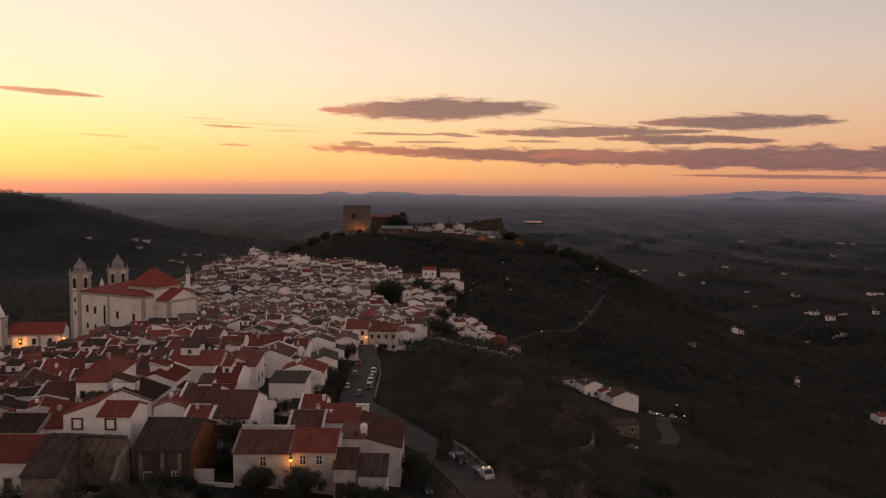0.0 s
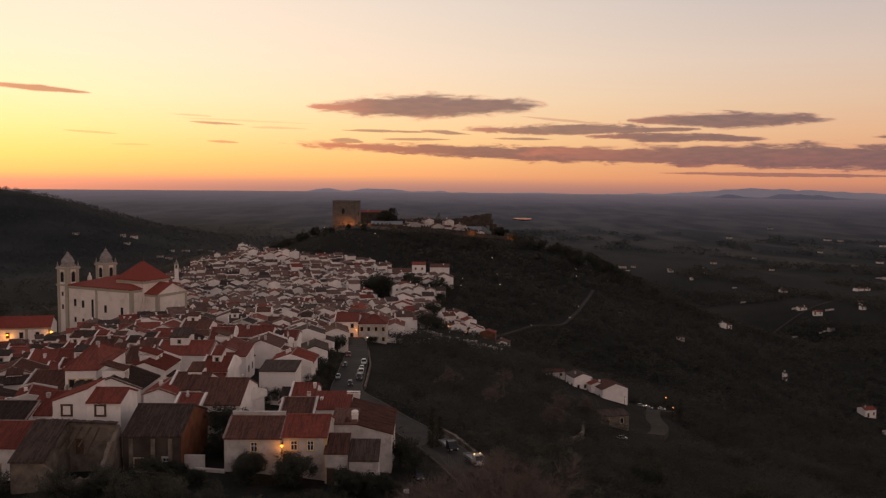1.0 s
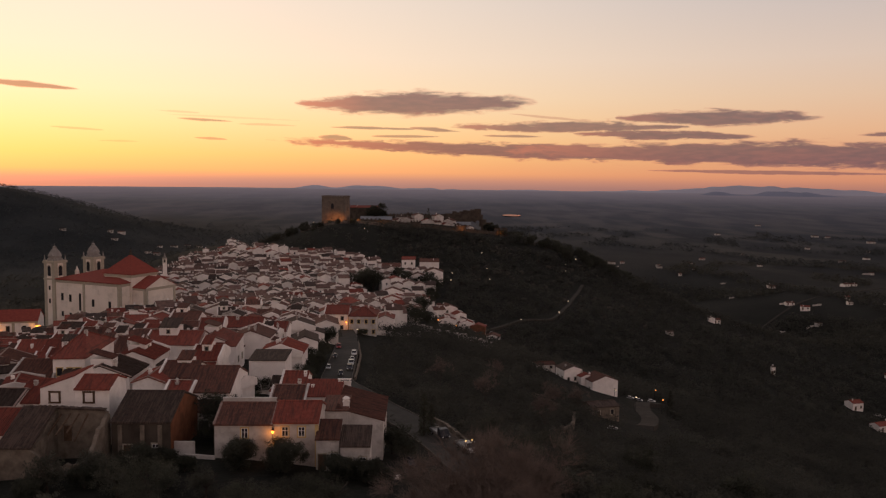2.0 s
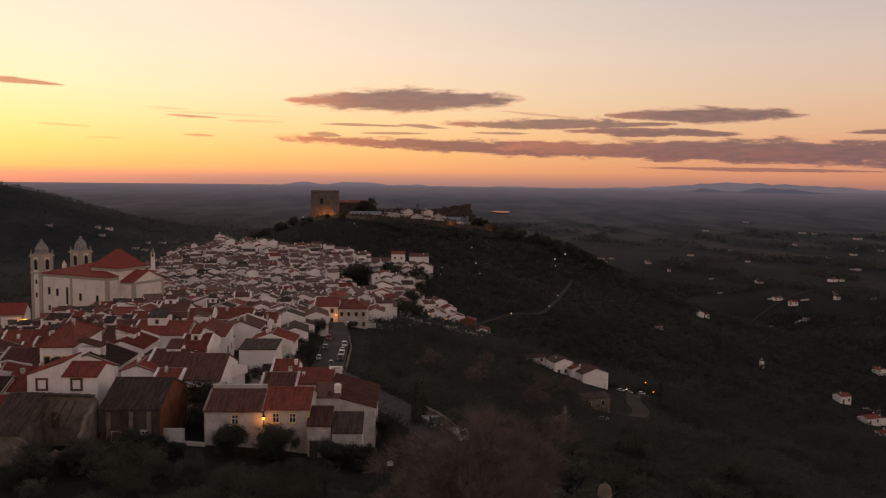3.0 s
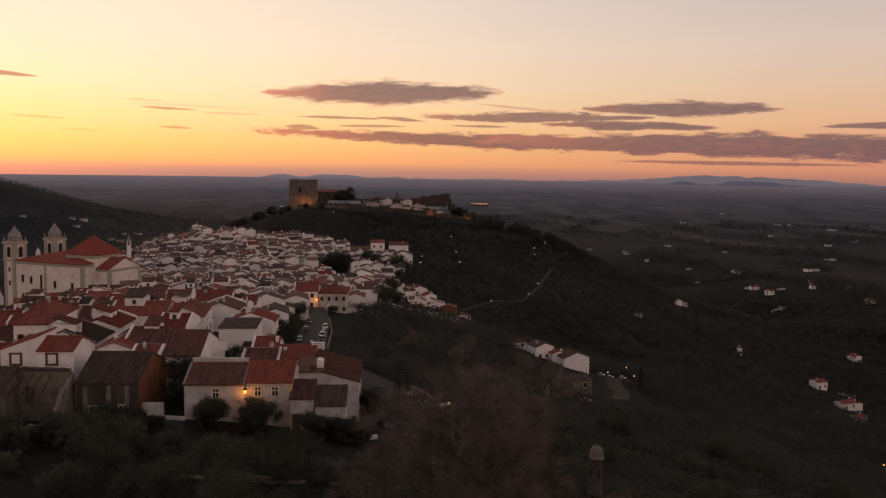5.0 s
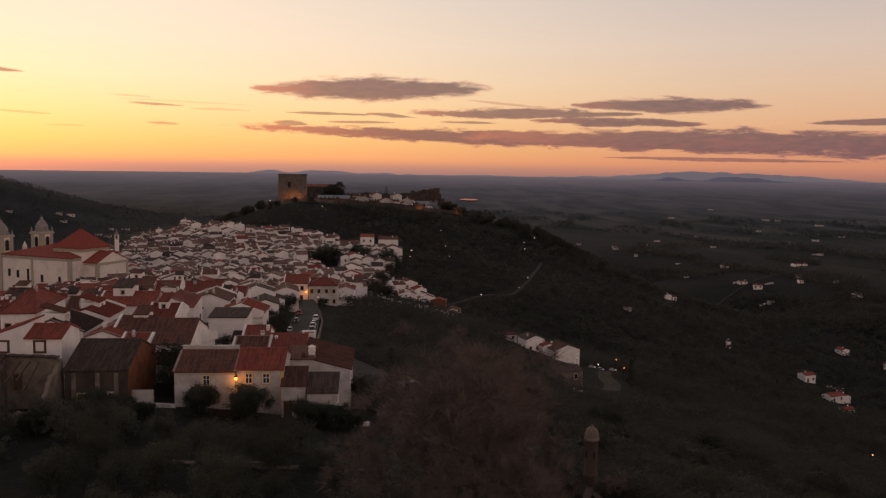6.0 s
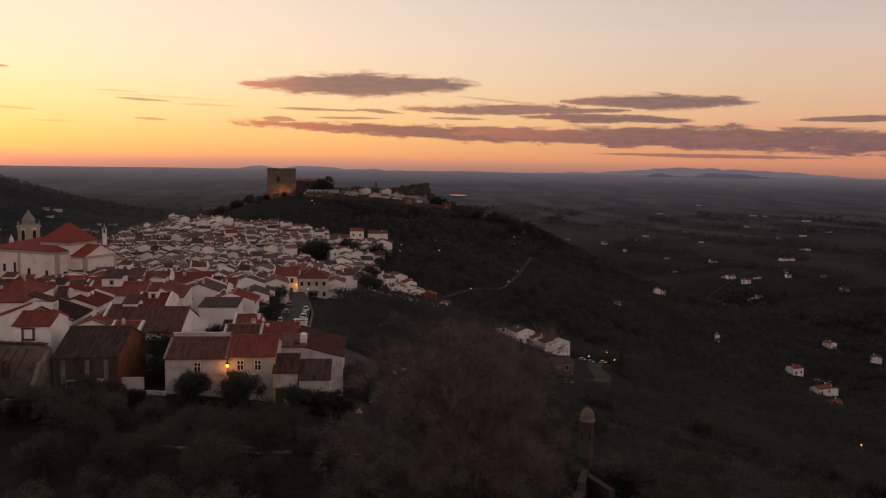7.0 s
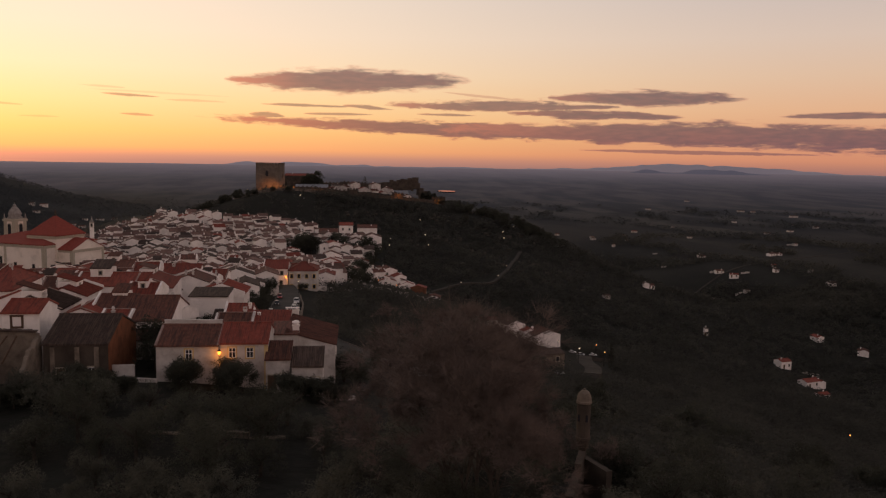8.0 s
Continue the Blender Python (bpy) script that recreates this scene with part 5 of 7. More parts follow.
house(-26.8, 263.5, 7.5, 11.0, 6, 0, M_ROOF_RED, top=105.5, pitch=20, windows=2, storeys=2, chimneys=1)
house(-12.0, 283.0, 9.0, 6.1, 4.5, 90, M_ROOF_RED, top=100.6, pitch=20, windows=1, chimneys=1, verge=True)
house(-7.5, 519.0, 8.6, 8.0, 8, 0, M_ROOF_RED, top=99.2, pitch=20, windows=2, storeys=2, chimneys=1)
house(-17.9, 504.6, 11.6, 9.0, 6, 0, M_ROOF_BROWN, top=96.2, pitch=20, windows=2, chimneys=1, verge=True)
house(5.7, 527.5, 12.5, 9.0, 6, 0, M_ROOF_BROWN, top=97.1, pitch=20, windows=2, chimneys=1)
house(8.0, 491.2, 9.0, 11.3, 7, 90, M_ROOF_BROWN, top=94.5, pitch=20, windows=3, storeys=2, chimneys=1, verge=True)
house(-1.5, 480.8, 8.0, 7.6, 6, 90, M_ROOF_BROWN, top=93.5, pitch=20, windows=1, chimneys=1)
house(-14.3, 424.5, 9.0, 12.2, 6, 90, M_ROOF_BROWN, top=90.7, pitch=20, windows=1, chimneys=1, verge=True)
house(-13.7, 398.0, 9.0, 9.7, 6, 90, M_ROOF_RED, top=90.6, pitch=20, windows=1, chimneys=1)
house(-3.9, 367.2, 8.0, 6.3, 6, 90, M_ROOF_BROWN, top=91.1, pitch=20, windows=2, storeys=2, chimneys=1, verge=True)
house(13.6, 393.1, 8.0, 7.6, 6.4, 104, M_ROOF_BROWN, top=87.8, pitch=20, windows=2, storeys=2, chimneys=1, annex=2)
house(12.6, 368.8, 8.0, 8.0, 3.5, 90, M_ROOF_RED, top=85.3, pitch=20, windows=1, chimneys=0, verge=True)
house(21.8, 375.1, 8.0, 7.0, 3.5, 90, M_ROOF_RED, top=82.9, pitch=20, windows=1, chimneys=0)
house(8.4, 388.5, 6.5, 6.0, 4.6, 20, M_ROOF_BROWN, top=87.4, pitch=20, windows=2, chimneys=1)
house(18.6, 387.5, 6.0, 6.0, 4.0, 108, M_ROOF_RED, top=85.4, pitch=20, windows=1, chimneys=1)


# ---- inside the castle ----
CASTLE = "houses inside the castle"
WALL_WORDS["castle_stone"] = "rough stone"
house(-47, 694, 24, 11, 10.0, 0, M_ROOF_RED, M_STONE, top=126.0, pitch=15, windows=3, chimneys=2, group=CASTLE, side=False, door=False)
for hx, hy, hw, hd, hh, ht, hyaw, hr in ((-11, 684, 7, 8, 6, 117.5, 70, M_ROOF_BROWN), (-3, 691, 8, 8, 6, 120.0, 112, M_ROOF_BROWN), (5, 680, 7, 9, 6, 116.2, 100, M_ROOF_RED), (14, 692, 7, 8, 6, 119.6, 110, M_ROOF_BROWN),
                                         (13, 679, 6, 7, 5, 115.0, 20, M_ROOF_BROWN), (24, 686, 7, 8, 5, 116.2, 65, M_ROOF_BROWN), (-18, 692, 8, 7, 5, 118.4, 20, M_ROOF_DARK), (-21, 684, 7, 6, 5, 116.4, 150, M_ROOF_BROWN), (-2, 677, 6, 6, 4, 113.2, 80, M_ROOF_DARK),
                                         (20, 678, 6, 6, 4, 113.6, 115, M_ROOF_RED), (29, 680, 6, 6, 4, 113.0, 40, M_ROOF_DARK), (8, 671, 6, 5, 3.5, 112.0, 15, M_ROOF_BROWN), (-12, 674, 7, 6, 4, 113.4, 12, M_ROOF_DARK), (40, 676, 6, 6, 3.5, 111.2, 100, M_ROOF_BROWN)):
    house(hx, hy, hw, hd, hh, hyaw, hr, M_WALL_OLD, top=ht, pitch=20, windows=2, chimneys=1, group=CASTLE, door=False, side=False, base=6)



def pale_roof_hall(x, y, w, d, top, yaw):
    ob = thing("long_shed", "long low building with a pale sheet roof below the keep", "building", pose(x, y, top - 4, 0, 0, yaw), CASTLE)
    bm = bmesh.new()
    box(bm, -w / 2, w / 2, -d / 2, d / 2, -4, 4)
    part("wall", bm, M_STONE, ob)
    bm = bmesh.new()
    roof_slab(bm, -w / 2 - 0.3, w / 2 + 0.3, -d / 2 - 0.4, 3.9, d / 2 + 0.3, 6.2, 0.15, 0.9)
    part("roof", bm, M_SHEET, ob, "pale ribbed sheet roof")


pale_roof_hall(-36, 664, 25, 7, 117.5, 0)
pale_roof_hall(35, 688, 13, 7, 112.6, 0)


def bastion(x, y, r, h):
    """A round wall tower at the end of the castle wall."""
    bm = bmesh.new()
    lathe(bm, [(r * 1.12, -6), (r * 1.05, 0), (r, h * 0.9), (r * 1.04, h), (r * 0.95, h + 0.1)], 18)
    ob = tagged(part("wall_tower", bm, M_STONE), "round stone tower at the end of the castle wall", "tower", "castle walls")
    ob.matrix_world = on_ground(x, y)
    for i in range(10):
        a = 2 * math.pi * i / 10
        mb = bmesh.new()
        box(mb, -0.5, 0.5, -0.3, 0.3, 0, 1.0)
        part("merlon", mb, M_STONE, ob, at=pose(r * 0.95 * math.cos(a), r * 0.95 * math.sin(a), h + 0.05, 0, 0, math.degrees(a) + 90))


bastion(65, 668, 5.5, 4.6)
bastion(31, 648, 4.5, 4.6)
bastion(-4, 640, 4.0, 4.4)

# ---- farmhouses on the slope ----
FARM = "farmhouses on the slope"
house(51.0, 268.5, 7.0, 6.6, 4.6, -75, M_ROOF_DARK, top=86.0, pitch=20, windows=2, chimneys=1, group=FARM, door=False, base=4.0)
house(55.6, 265.5, 5.0, 4.6, 4.4, -75, M_ROOF_RED, top=84.2, pitch=18, windows=1, chimneys=1, group=FARM, door=False, side=False, base=4.0)
house(60.4, 263, 8.0, 9.2, 4.4, -75, M_ROOF_BROWN, top=83.6, pitch=20, windows=2, chimneys=1, group=FARM, side=False, base=5.0)
house(43.5, 277, 7, 5, 2.0, 12, M_ROOF_BROWN, pitch=12, windows=2, chimneys=0, group=FARM, wall=M_WALL_OLD)
BUILT.extend([(50, 256, 5.0), (56, 254, 6.0), (62, 252, 7.0), (46, 262, 4.0)])
house(48, 205, 8, 6, 3.0, 15, M_ROOF_DARK, pitch=14, windows=2, chimneys=0, group=FARM, wall=M_RUBBLE)
house(27, 371, 5, 7, 4.5, 80, M_ROOF_RED, M_WALL_OCHRE, windows=1, chimneys=1, group=FARM, pitch=18)
house(33, 361, 6, 6, 3.2, 80, M_ROOF_BROWN, windows=1, chimneys=0, group=FARM, pitch=18)

# ---- scattered houses of the valley ----
VALLEY = "scattered valley houses"
for hx, hy, hw, hd, hh, hyaw, hr in ((224, 381, 11, 7, 3.6, 20, M_ROOF_RED), (231, 385, 7, 6, 3.2, 110, M_ROOF_RED), (227, 413, 8, 7, 4.4, 15, M_ROOF_RED), (284, 478, 8, 6, 3.2, 100, M_ROOF_RED), (300, 455, 8, 7, 3.4, 60, M_ROOF_BROWN),
                                     (214, 352, 7, 5, 2.4, 10, M_ROOF_RED), (199, 551, 6, 5, 3.6, 80, M_ROOF_DARK), (203, 554, 6, 5, 2.6, 10, M_ROOF_BROWN), (233, 596, 6, 5, 3.2, 10, M_ROOF_DARK), (238, 598, 7, 4, 2.6, 10, M_ROOF_DARK), (196, 442, 2.4, 2.4, 5, 0, M_ROOF_DARK),
                                     (335, 704, 9, 6, 3.2, -20, M_ROOF_RED), (329, 722, 9, 5, 2.8, 0, M_ROOF_BROWN), (436, 834, 11, 6, 3.0, 30, M_ROOF_BROWN), (446, 838, 9, 5, 2.8, 0, M_ROOF_BROWN), (384, 632, 8, 6, 3.2, 0, M_ROOF_DARK), (356, 830, 6, 5, 2.8, 0, M_ROOF_DARK), (376, 708, 5, 5, 2.8, 0, M_ROOF_DARK)):
    house(hx, hy, hw * 0.85, hd * 0.85, hh * 0.85, hyaw, hr, pitch=19, windows=2, chimneys=1, group=VALLEY, side=False)
    BUILT.append((hx * 0.975, hy * 0.975, 4.0))
for hx, hy, hw, hd, hh, hyaw, hr in ((808, 1980, 18, 9, 4, 0, M_ROOF_DARK), (606, 1686, 16, 8, 4, 0, M_ROOF_DARK), (784, 1637, 22, 9, 4, 0, M_ROOF_DARK), (799, 1615, 14, 9, 4, 0, M_ROOF_BROWN), (819, 1492, 24, 9, 4, 0, M_ROOF_DARK), (296, 1023, 8, 5, 3, 30, M_ROOF_BROWN),
                                     (573, 1111, 16, 6, 3, 10, M_ROOF_BROWN), (705, 1287, 12, 7, 3.5, 0, M_ROOF_DARK), (348, 1058, 8, 5, 3, 10, M_ROOF_BROWN), (384, 1120, 12, 6, 3.5, 0, M_ROOF_RED), (331, 989, 7, 5, 3, 0, M_ROOF_BROWN), (429, 1035, 9, 6, 3, 20, M_ROOF_DARK),
                                     (243, 1047, 14, 8, 4, 20, M_ROOF_DARK), (260, 1060, 8, 6, 3, 0, M_ROOF_BROWN), (-486, 1139, 12, 8, 4, 0, M_ROOF_DARK), (-442, 1194, 11, 8, 5, 0, M_ROOF_DARK), (-430, 1204, 16, 8, 5, 8, M_ROOF_BROWN), (-419, 1146, 13, 7, 4, 0, M_ROOF_DARK),
                                     (-351, 1075, 12, 7, 4, 0, M_ROOF_DARK), (-337, 1066, 13, 7, 4, 0, M_ROOF_BROWN), (-359, 1150, 10, 6, 3.5, 0, M_ROOF_DARK), (-346, 1172, 16, 6, 3.5, 0, M_ROOF_DARK), (-336, 1204, 12, 6, 3.5, 0, M_ROOF_BROWN), (-322, 1214, 14, 6, 3.5, 0, M_ROOF_DARK)):
    house(hx, hy, hw * 0.62, hd * 0.62, hh * 0.68, hyaw, hr, pitch=17, windows=2, chimneys=0, group=VALLEY, side=False, wall=M_WALL_OLD)
# small sheds and pale yard walls scattered between the fields
for hx, hy, hw, hd, hh, hyaw, hr in ((292, 1003, 6, 4, 2.4, 15, M_ROOF_DARK), (296, 933, 3.4, 3, 2.6, 0, M_ROOF_BROWN), (474, 1210, 5, 4, 2.4, 30, M_ROOF_DARK), (355, 821, 6, 4, 2.2, 10, M_ROOF_BROWN), (328, 664, 5, 3.6, 2.2, 20, M_ROOF_DARK),
                                     (389, 737, 4, 3.4, 2.2, 0, M_ROOF_RED), (632, 1158, 9, 5, 2.6, 5, M_ROOF_DARK), (716, 1236, 8, 5, 2.8, 12, M_ROOF_BROWN), (634, 1345, 7, 5, 2.6, 0, M_ROOF_DARK), (524, 946, 6, 4, 2.4, 25, M_ROOF_BROWN),
                                     (405, 701, 4, 3.4, 2.4, 40, M_ROOF_DARK), (146, 470, 4, 3, 2.0, 10, M_ROOF_DARK)):
    house(hx, hy, hw, hd, hh, hyaw, hr, pitch=16, windows=1, chimneys=0, group=VALLEY, side=False, wall=M_WALL_OLD, door=False)
for wx, wy, length, yaw in ((296, 664, 5, 10), (318, 663, 7, 20), (345, 711, 8, 5), (322, 726, 8, 12), (563, 1100, 16, 6), (319, 867, 6, 15), (238, 1012, 8, 30), (297, 782, 5, 0), (516, 950, 9, 12), (219, 376, 8, 30), (236, 409, 9, -10)):
    c, d = math.cos(radians(yaw)), math.sin(radians(yaw))
    stone_wall("garden_wall", "pale yard wall between dark fields", [(wx, wy, 0), (wx + length * c, wy + length * d, 0)], 1.3, 0.4, M_WALL_OLD, group="valley yard walls", ragged=0.15, base=2.0)


# ---- big plain buildings behind the chapel ----
house(-186, 356, 26, 12, 7.0, -8, M_ROOF_DARK, pitch=15, windows=6, storeys=2, chimneys=1, side=False)
house(-158, 420, 40, 12, 8.0, -8, M_ROOF_RED, pitch=15, windows=7, storeys=2, chimneys=1, side=False)


# ---- walls ----
stone_wall("parapet_wall", "low stone wall along the edge of the street", [(-21.5, 256, 0), (-17.2, 226, 0), (-14.8, 200, 0), (-13.4, 164, 0)], 0.9, 0.4, M_RUBBLE, group="garden and road walls", ragged=0.05)
stone_wall("parapet_wall", "low rubble wall along the outside of the road", [(1.5, 136, 0), (4.9, 130, 0), (8.4, 118, 0), (11.6, 105, 0), (15.8, 94, 0)], 1.2, 0.5, M_RUBBLE, group="garden and road walls", ragged=0.1)
stone_wall("garden_wall", "long old wall across the dark field", [(-4, 312, 0), (8, 306, 0), (22, 310, 0), (29, 318, 0)], 2.6, 0.6, M_WALL_OLD, group="garden and road walls")
stone_wall("garden_wall", "tall white wall below the town's edge", [(-14, 262, 0), (-6, 270, 0), (0, 282, 0)], 1.5, 0.5, M_WALL_OLD, group="garden and road walls", ragged=0.05)
stone_wall("garden_wall", "white yard wall beside the end house", [(-4.2, 91, 0), (-3, 91.8, 0), (-2.2, 92.5, 0)], 0.4, 0.35, M_WALL_OLD, group="garden and road walls", ragged=0.05)
stone_wall("garden_wall", "white yard wall beside the lamp-lit house", [(-29.5, 93.5, 0), (-27.5, 93.2, 0), (-25.6, 92.8, 0)], 0.5, 0.35, M_WALL_OLD, group="garden and road walls", ragged=0.05)
stone_wall("terrace_wall", "terrace wall across the sloping groves", [(26, 150, 0), (34, 168, 0), (38, 188, 0), (30, 205, 0)], 1.2, 0.6, M_RUBBLE, group="garden and road walls")
stone_wall("terrace_wall", "dry stone terrace wall in the olive grove", [(-22, 72, 0), (-12, 70, 0), (-2, 71, 0)], 0.3, 0.6, M_RUBBLE, group="garden and road walls")
stone_wall("terrace_wall", "dry stone terrace wall in the olive grove", [(-14, 45, 0), (-5, 47, 0), (3, 50, 0)], 0.3, 0.6, M_STONE, group="garden and road walls")
stone_wall("fort_wall", "old fort parapet meeting under the watch turret", [(16.1, 56.0, 0), (14.9, 52.9, -0.9), (13.1, 48.4, -3.4)], 4.8, 0.5, M_STONE, group="old fort", ragged=0.45)
stone_wall("fort_wall", "old fort parapet meeting under the watch turret", [(16.1, 56.0, 0), (17.2, 52.4, -1.6), (18.5, 47.9, -5.0)], 4.8, 0.5, M_STONE, group="old fort", ragged=0.45)


def turret(x, y, top):
    """The little round watch turret on the corner of the old fort."""
    ob = thing("watch_turret", "small round stone watch turret with a domed cap", "turret", pose(x, y, top - 4.6), "old fort")
    bm = bmesh.new()
    lathe(bm, [(0.06, -1.1), (0.22, -0.7), (0.42, -0.1), (0.50, 0.35), (0.60, 0.45), (0.60, 0.65), (0.55, 0.7), (0.54, 3.3), (0.56, 3.4)], 16)
    part("body", bm, M_STONE, ob)
    bm = bmesh.new()
    lathe(bm, [(0.56, 3.4), (0.63, 3.45), (0.63, 3.6), (0.58, 3.65), (0.56, 3.95), (0.45, 4.25), (0.24, 4.45), (0.09, 4.48), (0.1, 4.6), (0.02, 4.66)], 16)
    part("dome", bm, M_RUBBLE, ob, "pale rounded cap with a ledge")
    for a in (-60, 10, 80, 200):
        bm = bmesh.new()
        box(bm, -0.09, 0.09, -0.03, 0.05, 0, 0.55)
        part("loophole", bm, M_GLASS, ob, at=pose(0, 0, 2.0, 0, 0, a) @ pose(0, -0.55, 0))


turret(16.1, 56.0, 122.3)


# ---- the town: terraces on the ridge ----
def right_edge(y):
    """Where the town's last houses stand, on the side of the open slope."""
    rows = ((100, -30), (200, -30), (262, -28), (285, -14), (330, -4), (400, 4), (470, 10), (500, 8), (525, -30), (555, -90), (595, -132), (720, -165))
    for (a, p), (b, q) in zip(rows, rows[1:]):
        if a <= y <= b:
            return p + (q - p) * (y - a) / (b - a)
    return -140


def left_edge(y):
    rows = ((100, -110), (250, -160), (330, -185), (420, -190), (520, -185), (620, -190), (720, -215))
    for (a, p), (b, q) in zip(rows, rows[1:]):
        if a <= y <= b:
            return p + (q - p) * (y - a) / (b - a)
    return -110


class Rows:
    """Gathers many far houses into one mesh."""
    verts, faces, mats = [], [], []


def far_house(x, y, w, d, h, yaw, roof, pitch, rng):
    """A small solid house for the joined far quarter: walls, thick two-sloped roof, chimney, windows standing proud."""
    m = pose(x, y, ground_z(x, y), 0, 0, yaw)
    X, Y, tp = w / 2, d / 2, math.tan(radians(pitch))
    r = h + Y * tp

    def add(pts, faces, mat):
        k = len(Rows.verts)
        Rows.verts += [tuple(m @ Vector(p)) for p in pts]
        Rows.faces += [tuple(k + i for i in f) for f in faces]
        Rows.mats += [mat] * len(faces)

    def cuboid(x0, x1, y0, y1, z0, z1, mat):
        add(((x0, y0, z0), (x1, y0, z0), (x1, y1, z0), (x0, y1, z0), (x0, y0, z1), (x1, y0, z1), (x1, y1, z1), (x0, y1, z1)),
            ((3, 2, 1, 0), (4, 5, 6, 7), (0, 1, 5, 4), (1, 2, 6, 5), (2, 3, 7, 6), (3, 0, 4, 7)), mat)

    add(((-X, -Y, -4), (X, -Y, -4), (X, Y, -4), (-X, Y, -4), (-X, -Y, h), (X, -Y, h), (X, Y, h), (-X, Y, h), (-X, 0, r), (X, 0, r)),
        ((0, 1, 5, 4), (1, 2, 6, 9, 5), (2, 3, 7, 6), (3, 0, 4, 8, 7), (4, 5, 9, 8), (8, 9, 6, 7)), 0)
    o, t, g = 0.3, 0.2, 0.1
    for s in (-1, 1):
        ye, ze = s * (Y + o), h - o * tp + 0.03
        pts = [(-X - g, ye, ze), (X + g, ye, ze), (X + g, 0, r + 0.03), (-X - g, 0, r + 0.03)]
        pts += [(p[0], p[1], p[2] + t) for p in pts]
        fs = ((3, 2, 1, 0), (4, 5, 6, 7), (0, 1, 5, 4), (1, 2, 6, 5), (2, 3, 7, 6), (3, 0, 4, 7))
        add(pts, fs if s < 0 else tuple(f[::-1] for f in fs), roof)
    for _ in range(rng.choice((0, 1, 1))):
        cx, cy, cw = rng.uniform(-X * 0.8, X * 0.8), rng.uniform(-0.5, 0.5) * Y, rng.uniform(0.2, 0.4)
        zc = h + (Y - abs(cy)) * tp
        tall = rng.uniform(0.7, 1.2)
        cuboid(cx - cw, cx + cw, cy - 0.28, cy + 0.28, zc - 0.5, zc + tall, 0)
        cuboid(cx - cw - 0.08, cx + cw + 0.08, cy - 0.36, cy + 0.36, zc + tall, zc + tall + 0.12, 0)
    if rng.random() < 0.6:
        # a lower white lean-to in front
        aw, ad, ah = w * rng.uniform(0.4, 0.7), rng.uniform(1.6, 3.0), h * rng.uniform(0.45, 0.8)
        ax = rng.uniform(-0.15, 0.15) * w
        cuboid(ax - aw / 2, ax + aw / 2, -Y - ad, -Y, -4, ah, 0)
        k = rng.choice((roof, 2, 3))
        fs = ((3, 2, 1, 0), (4, 5, 6, 7), (0, 1, 5, 4), (1, 2, 6, 5), (2, 3, 7, 6), (3, 0, 4, 7))
        pts = [(ax - aw / 2 - 0.1, -Y - ad - 0.2, ah), (ax + aw / 2 + 0.1, -Y - ad - 0.2, ah), (ax + aw / 2 + 0.1, -Y, ah + ad * 0.3), (ax - aw / 2 - 0.1, -Y, ah + ad * 0.3)]
        add(pts + [(p[0], p[1], p[2] + 0.16) for p in pts], fs, k)
    n = max(1, int(d / 3.2))
    for s in (-1, 1):
        for i in range(n):
            if rng.random() < 0.7:
                fy = -Y + d * (i + 0.5) / n
                zw = rng.choice((0.9, h * 0.55))
                cuboid(min(s * X, s * (X + 0.05)), max(s * X, s * (X + 0.05)), fy - 0.42, fy + 0.42, zw, zw + 1.25, 4)
    n = max(1, int(w / 3.4))
    for i in range(n):
        if rng.random() < 0.8:
            fx = -X + w * (i + 0.5) / n
            zw = rng.choice((0.2, 1.0, h * 0.55))
            cuboid(fx - 0.45, fx + 0.45, -Y - 0.05, -Y, zw, zw + 1.4, 4)


for gap in ((-31, 461, 9), (-31, 475, 6), (-11, 478, 6), (4, 468, 6), (2, 402, 6), (-1, 362, 5), (7, 440, 6), (-25.5, 530, 2.5), (-24.8, 515, 2.5), (-23.6, 490, 2.5), (-22, 452, 2.5), (-21.3, 438, 2.5), (-20.4, 418, 2.5), (-19.5, 400, 2.5), (-10, 402, 3), (-60, 345, 4), (-120, 430, 4), (-75, 385, 3), (-31, 500, 3), (-29, 478, 3), (-27, 430, 3)):
    BUILT.append(gap)


